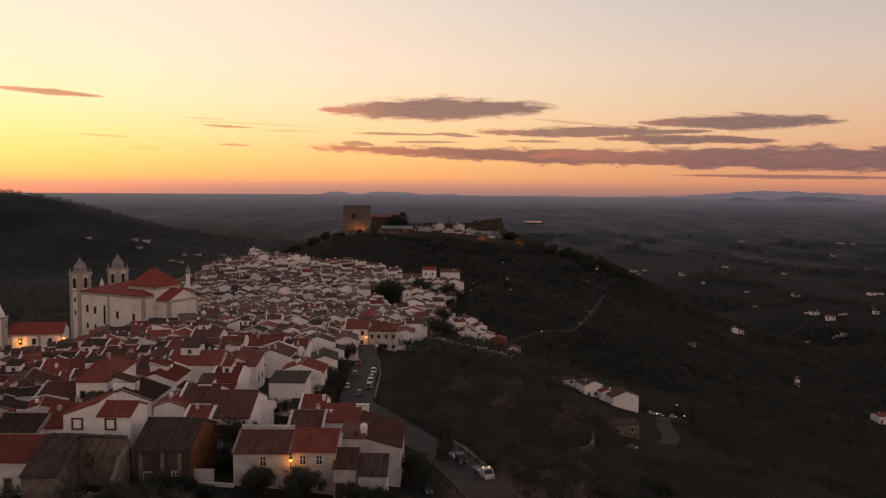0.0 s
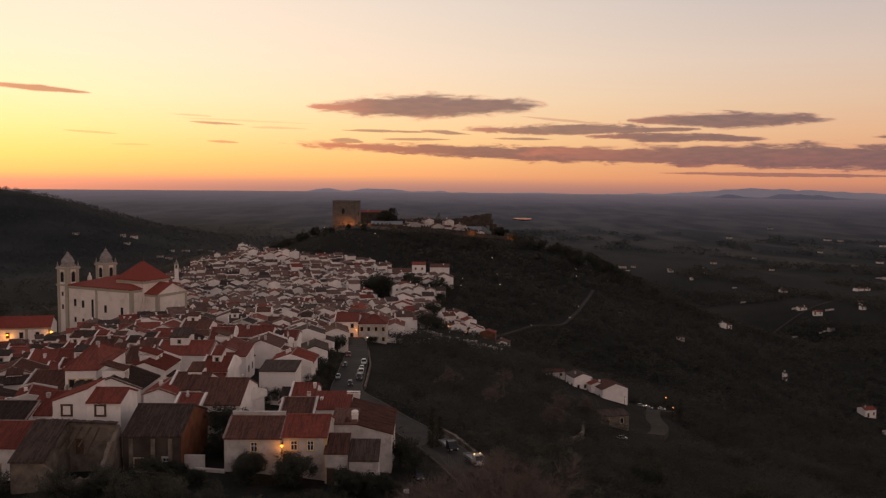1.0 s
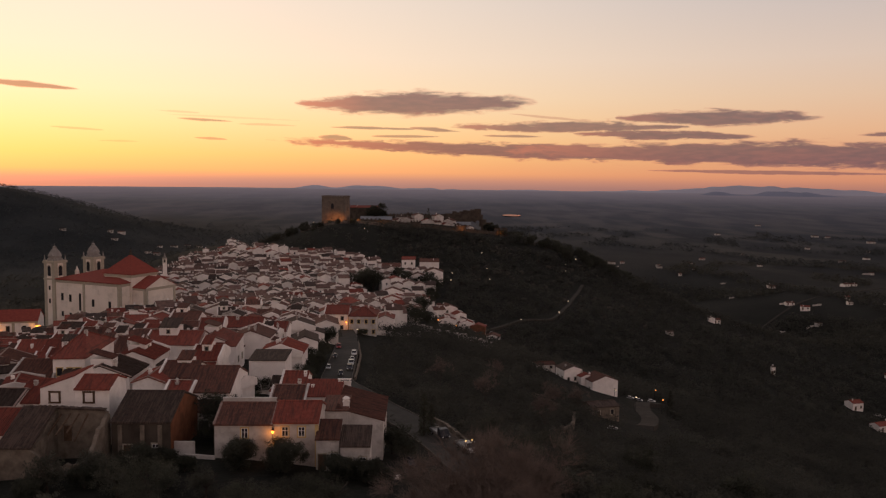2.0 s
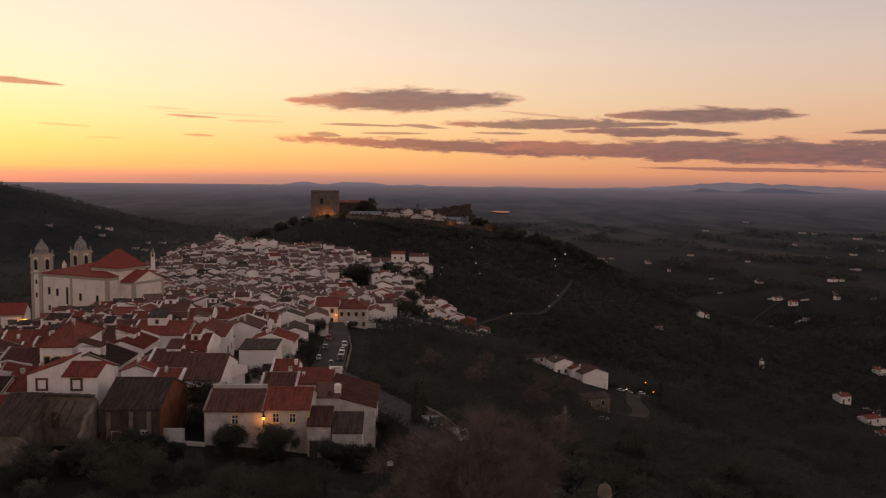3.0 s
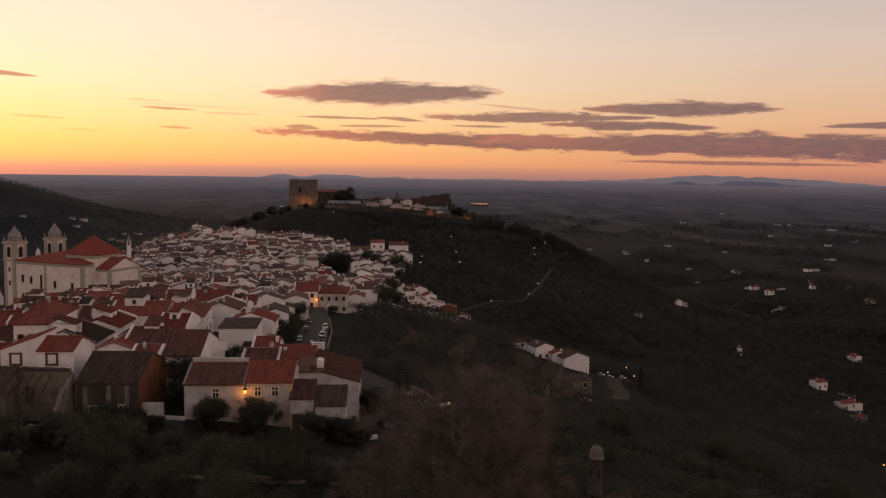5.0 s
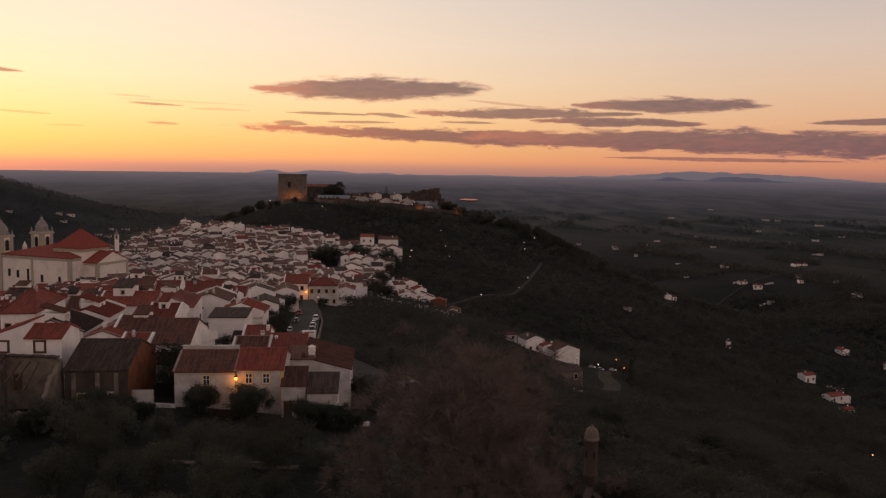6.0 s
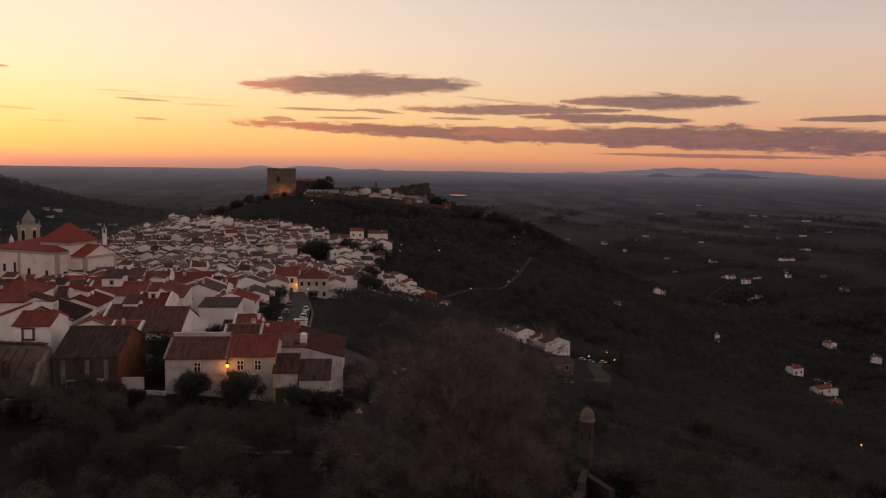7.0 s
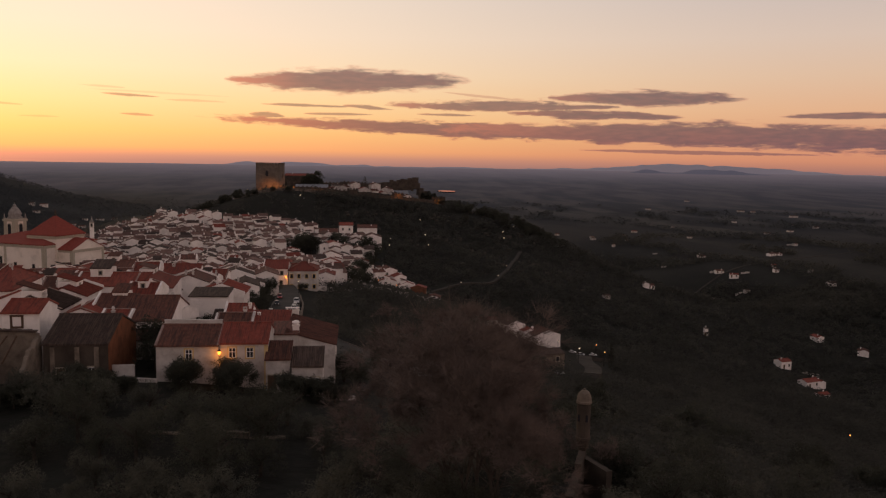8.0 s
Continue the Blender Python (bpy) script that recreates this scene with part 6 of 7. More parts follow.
def fill_town():
    rng = random.Random(11)
    y = 118.0
    count = 0
    while y < 735:
        far = y > 300
        deep = rng.uniform(6.6, 8.6) if far else rng.uniform(6.2, 8.0)
        x = left_edge(y) + rng.uniform(0, 5)
        lane = rng.uniform(34, 52)
        run = 0.0
        while x < right_edge(y) + 3:
            w = rng.uniform(4.6, 7.4) if far else rng.uniform(4.6, 7.6)
            tilt = (0.14 if y < 330 else -0.10) * (x + 70)
            xx, yy = x + w / 2, y + tilt + rng.uniform(-1.0, 1.0)
            room = 2.0 if far else 2.5
            if xx < right_edge(yy) - 2 and clear_of(xx, yy, room) and not in_road(xx, yy, 4.0):
                block = noise.noise((xx / 70, yy / 70, 2.0))
                across = (block > -0.03) != (rng.random() < 0.15)
                h = rng.uniform(2.8, 5.6) + 1.6 * (rng.random() < 0.12) + (0.8 if y > 320 else 0.0)
                if 0.43 < (2 - xx) / (yy + 17) < 0.54 and 200 < yy < 322:
                    h = rng.uniform(2.0, 2.6)  # low cottages below the chapel square
                yaw = rng.uniform(-4, 4) + 30 * noise.noise((xx / 80, yy / 80, 8.0)) + (18 if y > 250 else 6) + (90 if across else 0)
                a, b = (deep, w) if across else (w, deep)
                pick = rng.random()
                red = (0.6 if xx < -60 else 0.44) if y < 260 else 0.18 if y < 400 else 0.08
                if count < 265:
                    kept = list(BUILT)
                    roof = M_ROOF_RED if pick < red else M_ROOF_BROWN if pick < 0.8 else M_ROOF_DARK
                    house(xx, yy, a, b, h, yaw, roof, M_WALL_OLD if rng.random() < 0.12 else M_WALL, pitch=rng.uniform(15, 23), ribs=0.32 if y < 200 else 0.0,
                          windows=2, chimneys=rng.choice((0, 1, 1)), storeys=2 if h > 5.2 else 1, annex=rng.choice((0, 1, 1, 2)), verge=rng.random() < 0.45, seed=count, fine=False, side=rng.random() < 0.5, ridge_shift=rng.choice((0, 0, 0.3, -0.3)))
                    BUILT[:] = kept + [(xx, yy, 2.0)]
                else:
                    far_house(xx, yy, a, b, h, yaw, 1 if pick < red else 2 if pick < 0.82 else 3, rng.uniform(15, 24), rng)
                    BUILT.append((xx, yy, 1.9))
                count += 1
            x += w + 0.1
            run += w
            if run > lane:
                x += rng.uniform(2.5, 4)
                run = 0.0
        y += deep + (rng.choice((0.6, 0.8, 4.0)) if far else rng.choice((0.4, 0.8, 1.5, 4.0)))
    # the last houses of the town on its far shoulder
    for i in range(46):
        f = i / 46
        xx, yy = -150 - 40 * f + rng.uniform(-14, 14) + 20 * f, 600 + 190 * f + rng.uniform(-10, 10)
        if clear_of(xx, yy, 3.0):
            far_house(xx, yy, rng.uniform(6, 9), rng.uniform(6, 8), rng.uniform(3.5, 6), rng.uniform(60, 120), rng.choice((1, 2, 2)), 18, rng)
            BUILT.append((xx, yy, 3))
    me = bpy.data.meshes.new("far_houses")
    me.from_pydata(Rows.verts, [], Rows.faces)
    for mt in (M_FAR_WALL, M_FAR_RED, M_FAR_BROWN, M_FAR_DARK, M_GLASS):
        me.materials.append(mt)
    me.polygons.foreach_set("material_index", Rows.mats)
    tagged(new("far_houses", me), "crowded whitewashed houses of the upper town, roofs of brown and red tile", "houses", kind="stuff")
    return count


TOWN_COUNT = fill_town()


# ---- trees ----
def leaf_tuft(bm, c, r, n, size, rng, flat=1.0):
    for _ in range(n):
        d = Vector((rng.gauss(0, 1), rng.gauss(0, 1), rng.gauss(0, 1)))
        d = d.normalized() * r * rng.random() ** 0.4
        d.z *= flat
        a, b = Vector((rng.gauss(0, 1), rng.gauss(0, 1), rng.gauss(0, 0.7))).normalized(), Vector((rng.gauss(0, 1), rng.gauss(0, 1), rng.gauss(0, 0.7))).normalized()
        s = size * rng.uniform(0.6, 1.3)
        p = c + d
        bm.faces.new([bm.verts.new(q) for q in (p, p + a * s, p + b * s)])


def limb(bm, p, q, r0, r1, n=5):
    v = q - p
    m = v.to_track_quat("Z", "Y").to_matrix()
    a = [bm.verts.new(p + m @ Vector((r0 * math.cos(2 * math.pi * i / n), r0 * math.sin(2 * math.pi * i / n), 0))) for i in range(n)]
    b = [bm.verts.new(q + m @ Vector((r1 * math.cos(2 * math.pi * i / n), r1 * math.sin(2 * math.pi * i / n), 0))) for i in range(n)]
    for i in range(n):
        bm.faces.new((a[i], a[(i + 1) % n], b[(i + 1) % n], b[i]))


def tree(name, label, height, spread, leaf, seed, tufts=90, per=30, size=0.2, crown_low=0.12, group="trees of the hillside"):
    """A broad crown of tufts on a forked trunk."""
    rng = random.Random(seed)
    ob = thing(name, label, "tree", pose(0, 0, 0), group)
    wood, crown = bmesh.new(), bmesh.new()
    top = Vector((rng.uniform(-0.3, 0.3), rng.uniform(-0.3, 0.3), height * 0.42))
    limb(wood, Vector((0, 0, -0.8)), top, height * 0.045, height * 0.03, 7)
    for k in range(6):
        a = 2 * math.pi * k / 6 + rng.uniform(-0.4, 0.4)
        q = top + Vector((math.cos(a) * spread * 0.3, math.sin(a) * spread * 0.3, height * rng.uniform(0.15, 0.35)))
        limb(wood, top, q, height * 0.022, height * 0.008)
    lobes = [(Vector((rng.uniform(-0.28, 0.28) * spread, rng.uniform(-0.28, 0.28) * spread, height * rng.uniform(0.36, 0.74))), rng.uniform(0.22, 0.34) * spread) for _ in range(10)]
    for k in range(tufts):
        c, r = rng.choice(lobes)
        d = Vector((rng.gauss(0, 1), rng.gauss(0, 1), rng.gauss(0.2, 0.9))).normalized() * r * rng.uniform(0.6, 1.05)
        p = c + d
        p.z = max(height * crown_low, min(height, p.z))
        leaf_tuft(crown, p, spread * 0.1, per, size, rng)
    part("trunk", wood, M_BARK, ob)
    part("crown", crown, leaf, ob)
    return ob


def bare_tree(height, spread, seed, depth=6):
    """A leafless winter tree: forks that end in sprays of twigs."""
    rng = random.Random(seed)
    ob = thing("bare_tree", "tall leafless tree with a haze of brown twigs", "tree", pose(0, 0, 0), "bare trees below the viewpoint")
    wood, twigs = bmesh.new(), bmesh.new()

    def grow(p, d, length, r, k):
        q = p + d * length
        limb(wood if k < 4 else twigs, p, q, r, r * 0.62, 5 if k < 3 else 3)
        if k == depth:
            for _ in range(19):
                e = (d + Vector((rng.gauss(0, 0.7), rng.gauss(0, 0.7), rng.gauss(0.1, 0.5)))).normalized()
                limb(twigs, q, q + e * length * rng.uniform(0.6, 1.2), 0.009, 0.004, 3)
            return
        for _ in range(rng.choice((2, 3, 3)) if k else 6):
            e = (d + Vector((rng.gauss(0, 0.42), rng.gauss(0, 0.42), rng.gauss(0.05, 0.25))) * (spread / 6.0)).normalized()
            grow(p + (q - p) * rng.uniform(0.6, 1.0), e, length * rng.uniform(0.64, 0.84), r * 0.5, k + 1)

    grow(Vector((0, 0, -0.5)), Vector((0, 0, 1)), height * 0.26, height * 0.0085, 0)
    part("trunk", wood, M_BARK, ob)
    part("twig_haze", twigs, M_TWIG, ob)
    return ob


def conifer(height, spread, seed, label="tall dark conifer above the roofs", layers=11):
    """A pointed evergreen: whorls of drooping tufts that shorten to the tip."""
    rng = random.Random(seed)
    ob = thing("conifer", label, "tree", pose(0, 0, 0), "evergreens in the town")
    wood, crown = bmesh.new(), bmesh.new()
    limb(wood, Vector((0, 0, -0.8)), Vector((0, 0, height * 0.96)), height * 0.02, 0.03, 6)
    for k in range(layers):
        f = k / layers
        z, r = height * (0.12 + 0.85 * f), spread / 2 * (1 - f) ** 0.8
        for i in range(9):
            a = 2 * math.pi * i / 9 + k
            p = Vector((math.cos(a) * r * rng.uniform(0.5, 1), math.sin(a) * r * rng.uniform(0.5, 1), z - 0.2 * r))
            leaf_tuft(crown, p, max(0.25, r * 0.35), 16, 0.3, rng, 0.7)
    part("trunk", wood, M_BARK, ob)
    part("crown", crown, M_LEAF_DARK, ob)
    return ob


def put(src, x, y, s=1.0, tall=1.0, dz=0.0, yaw=0.0):
    m = pose(x, y, ground_z(x, y) - 0.2 + dz, 0, 0, yaw) @ Matrix.Diagonal((s, s, s * tall, 1))
    if "stands" in src:
        c = copy_thing(src, m)
        c.matrix_basis = m
        return c
    src["stands"] = 1
    src.matrix_world = m
    return src


def plant():
    rng = random.Random(3)
    near_olives = [tree("olive_tree", "grey-green olive tree on the dark slope", 4.6, 4.8, M_LEAF_OLIVE, 20 + i, 120, 46, 0.13) for i in range(3)]
    near_oaks = [tree("oak_tree", "dark evergreen oak on the dark slope", 5.6, 5.8, M_LEAF_DARK, 40 + i, 130, 46, 0.14) for i in range(2)]
    olives = [tree("olive_tree", "grey-green olive tree on the dark slope", 4.8, 5.0, M_LEAF_OLIVE, 30 + i, 110, 28, 0.22) for i in range(3)]
    oaks = [tree("oak_tree", "dark evergreen oak on the dark slope", 6.2, 6.2, M_LEAF_DARK, 50 + i, 150, 34, 0.24) for i in range(3)]
    bushes = [tree("olive_tree", "dense round olive tree before the white houses", 4.4, 4.6, M_LEAF_DARK, 80 + i, 260, 60, 0.15, 0.06) for i in range(2)]
    spots = []
    tries = 0
    while len(spots) < 300 and tries < 14000:
        tries += 1
        y = 26 + 110 * rng.random() ** 1.7
        x = rng.uniform(-0.42 * y - 16, 0.68 * y + 30)
        if y > (83 if x > -26 else 91) and x < 6:
            continue
        if not clear_of(x, y, 2.2) or any((x - a) ** 2 + (y - b) ** 2 < (2.3 + 0.012 * y) ** 2 for a, b in spots) or in_road(x, y, 2.6):
            continue
        if (x - 16) ** 2 + (y - 54) ** 2 < 14 or y < 30 and abs(x) < 6:
            continue
        spots.append((x, y))
    for x, y in spots:
        olive = rng.random() < 0.6
        pool = (near_olives if olive else near_oaks) if y < 80 else (olives if olive else oaks)
        put(rng.choice(pool), x, y, rng.uniform(0.55, 1.1), rng.uniform(0.8, 1.05), 0, rng.uniform(0, 360))
    # trees among the houses
    for x, y, s in ((-31.2, 461, 2.2), (-26, 456, 2.0), (-30, 474, 1.8), (-36, 463, 1.7), (-9.5, 475, 1.9), (-14, 484, 1.6), (5, 471, 1.8), (9, 466, 1.5), (2, 402, 1.7), (-2, 396, 1.5), (-2, 358, 1.6), (3, 364, 1.4), (-2, 372, 1.4), (-23.3, 184, 0.95), (-23.6, 178, 0.8), (-25.2, 219, 1.0), (-31.3, 115, 0.85), (-22.9, 166, 0.95), (-23, 160, 0.8), (-22.8, 171, 0.7), (-23.2, 190, 0.7), (-22.4, 153, 0.7), (-28.2, 138, 0.7), (-29.8, 136, 0.6), (-24.4, 226, 0.7), (-3.5, 106, 0.85),
                    (-1.5, 104, 0.7), (-22.4, 90, 1.08), (-16.2, 89.6, 1.12), (-9.6, 88.6, 0.9), (-6.4, 88.8, 0.85), (-4.4, 88.4, 0.7), (-28, 106, 1.15), (-27.4, 100.5, 0.8), (-28, 88, 0.6), (-33, 88, 0.95), (-31, 90, 0.7), (-38, 83, 0.8), (-43, 80, 0.7), (-47, 79, 0.6), (-36, 85, 0.6), (-120, 430, 1.0), (-60, 345, 0.9), (2, 455, 1.3), (6, 441, 1.3), (8, 436, 1.0), (-10, 402, 1.0), (-2, 470, 1.2), (-22, 268, 0.7), (-18, 252, 0.5), (5, 470, 1.2), (-75, 385, 0.8), (-28, 128, 0.5)):
        put(rng.choice(bushes if y < 100 else oaks), x, y, s, 0.9, 0, rng.uniform(0, 360))
    grand = tree("broad_tree", "broad dark tree rising over the castle yard", 15.0, 17.0, M_LEAF_DARK, 71, 420, 46, 0.7, group="evergreens in the town")
    put(grand, -36, 676, 1.0, 1.0, 2.0)
    for x, y, s in ((57, 690, 0.55), (62, 684, 0.5), (68, 672, 0.45), (-80, 628, 0.35), (-95, 622, 0.35), (-62, 618, 0.3), (-90, 640, 0.6), (-102, 630, 0.3), (-110, 615, 0.35), (-118, 606, 0.3), (-74, 612, 0.25), (-50, 612, 0.3), (-98, 610, 0.25)):
        put(grand, x, y, s, 0.9, 0, x * 7)
    # ragged trees down the shoulder of the castle hill
    for _ in range(70):
        f = rng.random()
        x, y = 64 + 95 * f + rng.gauss(0, 7), 668 - 60 * f + rng.gauss(0, 16)
        if clear_of(x, y, 3.0):
            put(rng.choice(oaks), x, y, rng.uniform(0.6, 1.5), rng.uniform(0.8, 1.15), 0, rng.uniform(0, 360))
    for _ in range(26):
        x, y = rng.uniform(-118, -70), 612 + rng.gauss(0, 9)
        if clear_of(x, y, 2.0):
            put(rng.choice(oaks), x, y, rng.uniform(0.5, 1.0), rng.uniform(0.7, 1.0), 0, rng.uniform(0, 360))
    put(conifer(12.0, 7.5, 5), 6, 690, 1.0, 1.0, 2.0)
    slim = conifer(11.0, 4.2, 6, "slender dark cypress between the houses")
    for x, y, s in ((-3.1, 331, 1.0), (-1.0, 334, 0.85), (-5.0, 336, 0.7), (18.5, 318, 0.6), (-14, 470, 0.8), (-8, 250, 0.5)):
        put(slim, x, y, s)
    poplar = conifer(9.0, 2.6, 8, "slim pale tree beside the yard")
    put(poplar, 84, 262, 1.0)
    put(poplar, 1, 120, 0.9)
    put(poplar, 2.2, 122, 0.7)
    for i, (x, y, hgt) in enumerate(((4.0, 46, 18.0), (6.2, 47, 20.0), (7.3, 48, 17.0), (6.6, 42, 13.0), (5.0, 44, 16.0))):
        t = bare_tree(hgt, 5.4, 60 + i)
        t.matrix_world = on_ground(x, y, 0, 40 * i)
    put_small = bare_tree(14.0, 4.6, 66, 5)
    put_small.matrix_world = on_ground(20, 62) @ Matrix.Diagonal((0.4, 0.4, 0.4, 1))
    for x, y, s in ((25, 150, 0.7), (14, 160, 0.7), (30, 175, 0.7), (5, 175, 0.6), (20, 205, 0.6), (40, 195, 0.6)):
        copy_thing(put_small, pose(x, y, ground_z(x, y), 0, 0, x * 31)).scale = (s, s, s)


def woods():
    """The far woods and scrub: thousands of small uneven clumps in one mesh."""
    rng = random.Random(9)
    verts, faces, tints = [], [], []
    n = 0
    tries = 0
    while n < 28000 and tries < 220000:
        tries += 1
        pick = rng.random()
        if pick < 0.36:
            r, a = 70 * math.exp(rng.random() * 3.3), radians(rng.uniform(-36, 42))
        elif pick < 0.56:
            r, a = rng.uniform(250, 760), radians(rng.uniform(-3, 38))
        elif pick < 0.64:
            r, a = rng.uniform(950, 1650), radians(rng.uniform(-36, -10))
        else:
            r, a = 620 * math.exp(rng.random() * 1.1), radians(rng.uniform(2, 36))
        x, y = r * math.sin(a), r * math.cos(a)
        if x < 8 and y < 120 or (x < -11 and y < 270):
            continue
        if y < 760 and left_edge(y) - 12 < x < right_edge(y) + 6:
            continue
        if in_road(x, y, 3.0) or not clear_of(x, y, 2.0):
            continue
        if 42 < x < 84 and 170 < y < 262 and noise.noise((x / 12, y / 12, 1.0)) < 0.25:
            continue
        if y > 632 and -85 < x < 70 and y < 705:
            continue
        if r > 620 and x > -150 and min(abs(noise.noise((x / 190, y / 260, 5.0))) * 3.0, 0.55 - noise.noise((x / 70, y / 110, 9.0))) > max(0.22, 0.62 - 0.0008 * (r - 620)):
            continue
        s = rng.uniform(1.2, 2.7) * (1.0 if r < 600 else 1.4 + 0.0006 * (r - 600)) * (0.8 if x < -200 and r > 900 else 1.0)
        z = ground_z(x, y)
        n += 1
        for _ in range(190 if r < 190 else 100 if r < 330 else 36 if r < 700 else 14):
            d = Vector((rng.gauss(0, 1), rng.gauss(0, 1), rng.gauss(0, 0.8))).normalized() * rng.uniform(0.5, 1.0)
            p = Vector((x, y, z + s * 0.8)) + Vector((d.x * s, d.y * s, max(-0.8, d.z) * s * 0.9))
            e = [Vector((rng.gauss(0, 1), rng.gauss(0, 1), rng.gauss(0, 0.6))) * s * (0.09 if r < 190 else 0.14 if r < 330 else 0.26 if r < 700 else 0.32) for _ in range(2)]
            k = len(verts)
            verts += [p, p + e[0], p + e[1]]
            faces.append((k, k + 1, k + 2))
            # far clumps get the leaf colour with painted haze
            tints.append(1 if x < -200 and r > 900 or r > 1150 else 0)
    me = bpy.data.meshes.new("woods")
    me.from_pydata(verts, [], faces)
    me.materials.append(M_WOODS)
    me.materials.append(M_HAZE_WOODS)
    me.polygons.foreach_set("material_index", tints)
    tagged(new("woods", me), "dark olive groves and oak scrub over the slopes", "woods", kind="stuff")


def outcrops():
    """Granite boulders that break through the scrub on the castle hill."""
    rng = random.Random(41)
    t = (1 + 5 ** 0.5) / 2
    ico = [Vector(p).normalized() for p in ((-1, t, 0), (1, t, 0), (-1, -t, 0), (1, -t, 0), (0, -1, t), (0, 1, t), (0, -1, -t), (0, 1, -t), (t, 0, -1), (t, 0, 1), (-t, 0, -1), (-t, 0, 1))]
    tris = ((0, 11, 5), (0, 5, 1), (0, 1, 7), (0, 7, 10), (0, 10, 11), (1, 5, 9), (5, 11, 4), (11, 10, 2), (10, 7, 6), (7, 1, 8), (3, 9, 4), (3, 4, 2), (3, 2, 6), (3, 6, 8), (3, 8, 9), (4, 9, 5), (2, 4, 11), (6, 2, 10), (8, 6, 7), (9, 8, 1))
    verts, faces = [], []
    for _ in range(900):
        x, y = rng.uniform(-10, 150), rng.uniform(470, 668)
        if not clear_of(x, y, 2.0) or in_road(x, y, 2.0) or y < 760 and x < right_edge(y) + 6 or noise.noise((x / 28, y / 28, 4.0)) < 0.02:
            continue
        s, z, k = rng.uniform(0.4, 1.5), ground_z(x, y), len(verts)
        sx, sy, sz = s * rng.uniform(0.8, 1.6), s * rng.uniform(0.7, 1.2), s * rng.uniform(0.6, 1.2)
        verts += [(x + p.x * sx * rng.uniform(0.75, 1.2), y + p.y * sy * rng.uniform(0.75, 1.2), z + 0.5 + p.z * sz * rng.uniform(0.75, 1.2)) for p in ico]
        faces += [tuple(k + i for i in f) for f in tris]
    me = bpy.data.meshes.new("granite_outcrops")
    me.from_pydata(verts, [], faces)
    me.materials.append(M_OUTCROP)
    tagged(new("granite_outcrops", me), "grey granite boulders breaking through the scrub of the castle hill", "rocks", kind="stuff")


plant()
woods()
outcrops()


# ---- vehicles ----
def wheel_set(owner, spots, r=0.31, w=0.2):
    for x, y in spots:
        bm = bmesh.new()
        prof = [(r * 0.62, -w / 2), (r * 0.96, -w / 2), (r, -w * 0.3), (r, w * 0.3), (r * 0.96, w / 2), (r * 0.62, w / 2)]
        lathe(bm, prof, 14)
        tyre = part("wheel", bm, M_RUBBER, owner, "black tyre", at=pose(x, y, r, 0, 90, 0))
        bm = bmesh.new()
        lathe(bm, [(r * 0.6, -w / 2 - 0.01), (r * 0.6, w / 2 + 0.01)], 12)
        part("rim", bm, M_METAL, tyre)


def car(paint, label):
    """A small hatchback, front towards -y."""
    ob = thing("car", label, "car", pose(0, 0, 0), "parked vehicles")
    bm = bmesh.new()
    half, side = 0.84, [(-1.95, 0.35), (-1.98, 0.62), (-1.8, 0.78), (-1.0, 0.92), (1.55, 0.98), (1.95, 0.85), (1.98, 0.4)]
    a = [bm.verts.new((-half * (0.92 if abs(y) > 1.7 else 1.0), y, z)) for y, z in side]
    b = [bm.verts.new((half * (0.92 if abs(y) > 1.7 else 1.0), y, z)) for y, z in side]
    bm.faces.new(a)
    bm.faces.new(b[::-1])
    for i in range(len(side)):
        j = (i + 1) % len(side)
        bm.faces.new((a[j], a[i], b[i], b[j]))
    bmesh.ops.bevel(bm, geom=bm.edges[:], offset=0.05, segments=1, affect="EDGES")
    part("body", bm, M_PAINTS[paint], ob)
    bm = bmesh.new()
    lo = [bm.verts.new(p) for p in ((-0.76, -1.05, 0.9), (0.76, -1.05, 0.9), (0.76, 1.75, 0.95), (-0.76, 1.75, 0.95))]
    hi = [bm.verts.new(p) for p in ((-0.6, -0.35, 1.38), (0.6, -0.35, 1.38), (0.6, 1.35, 1.4), (-0.6, 1.35, 1.4))]
    for i in range(4):
        bm.faces.new((lo[i], lo[(i + 1) % 4], hi[(i + 1) % 4], hi[i]))
    bm.faces.new(hi)
    part("cabin_glass", bm, M_GLASS, ob, "dark window band")
    bm = bmesh.new()
    box(bm, -0.6, 0.6, -0.36, 1.36, 1.39, 1.46)
    for sx in (-1, 1):
        box(bm, sx * 0.68 - 0.03, sx * 0.68 + 0.03, 0.45, 0.55, 0.92, 1.4)
    part("roof_panel", bm, M_PAINTS[paint], ob)
    for sx in (-1, 1):
        bm = bmesh.new()
        box(bm, sx * 0.58 - 0.16, sx * 0.58 + 0.16, -2.0, -1.93, 0.6, 0.74)
        part("headlight", bm, M_FRAME, ob)
        bm = bmesh.new()
        box(bm, sx * 0.62 - 0.1, sx * 0.62 + 0.1, 1.95, 2.0, 0.66, 0.86)
        part("tail_light", bm, M_PAINTS["red"], ob)
    wheel_set(ob, ((-0.76, -1.25), (0.76, -1.25), (-0.76, 1.25), (0.76, 1.25)))
    return ob


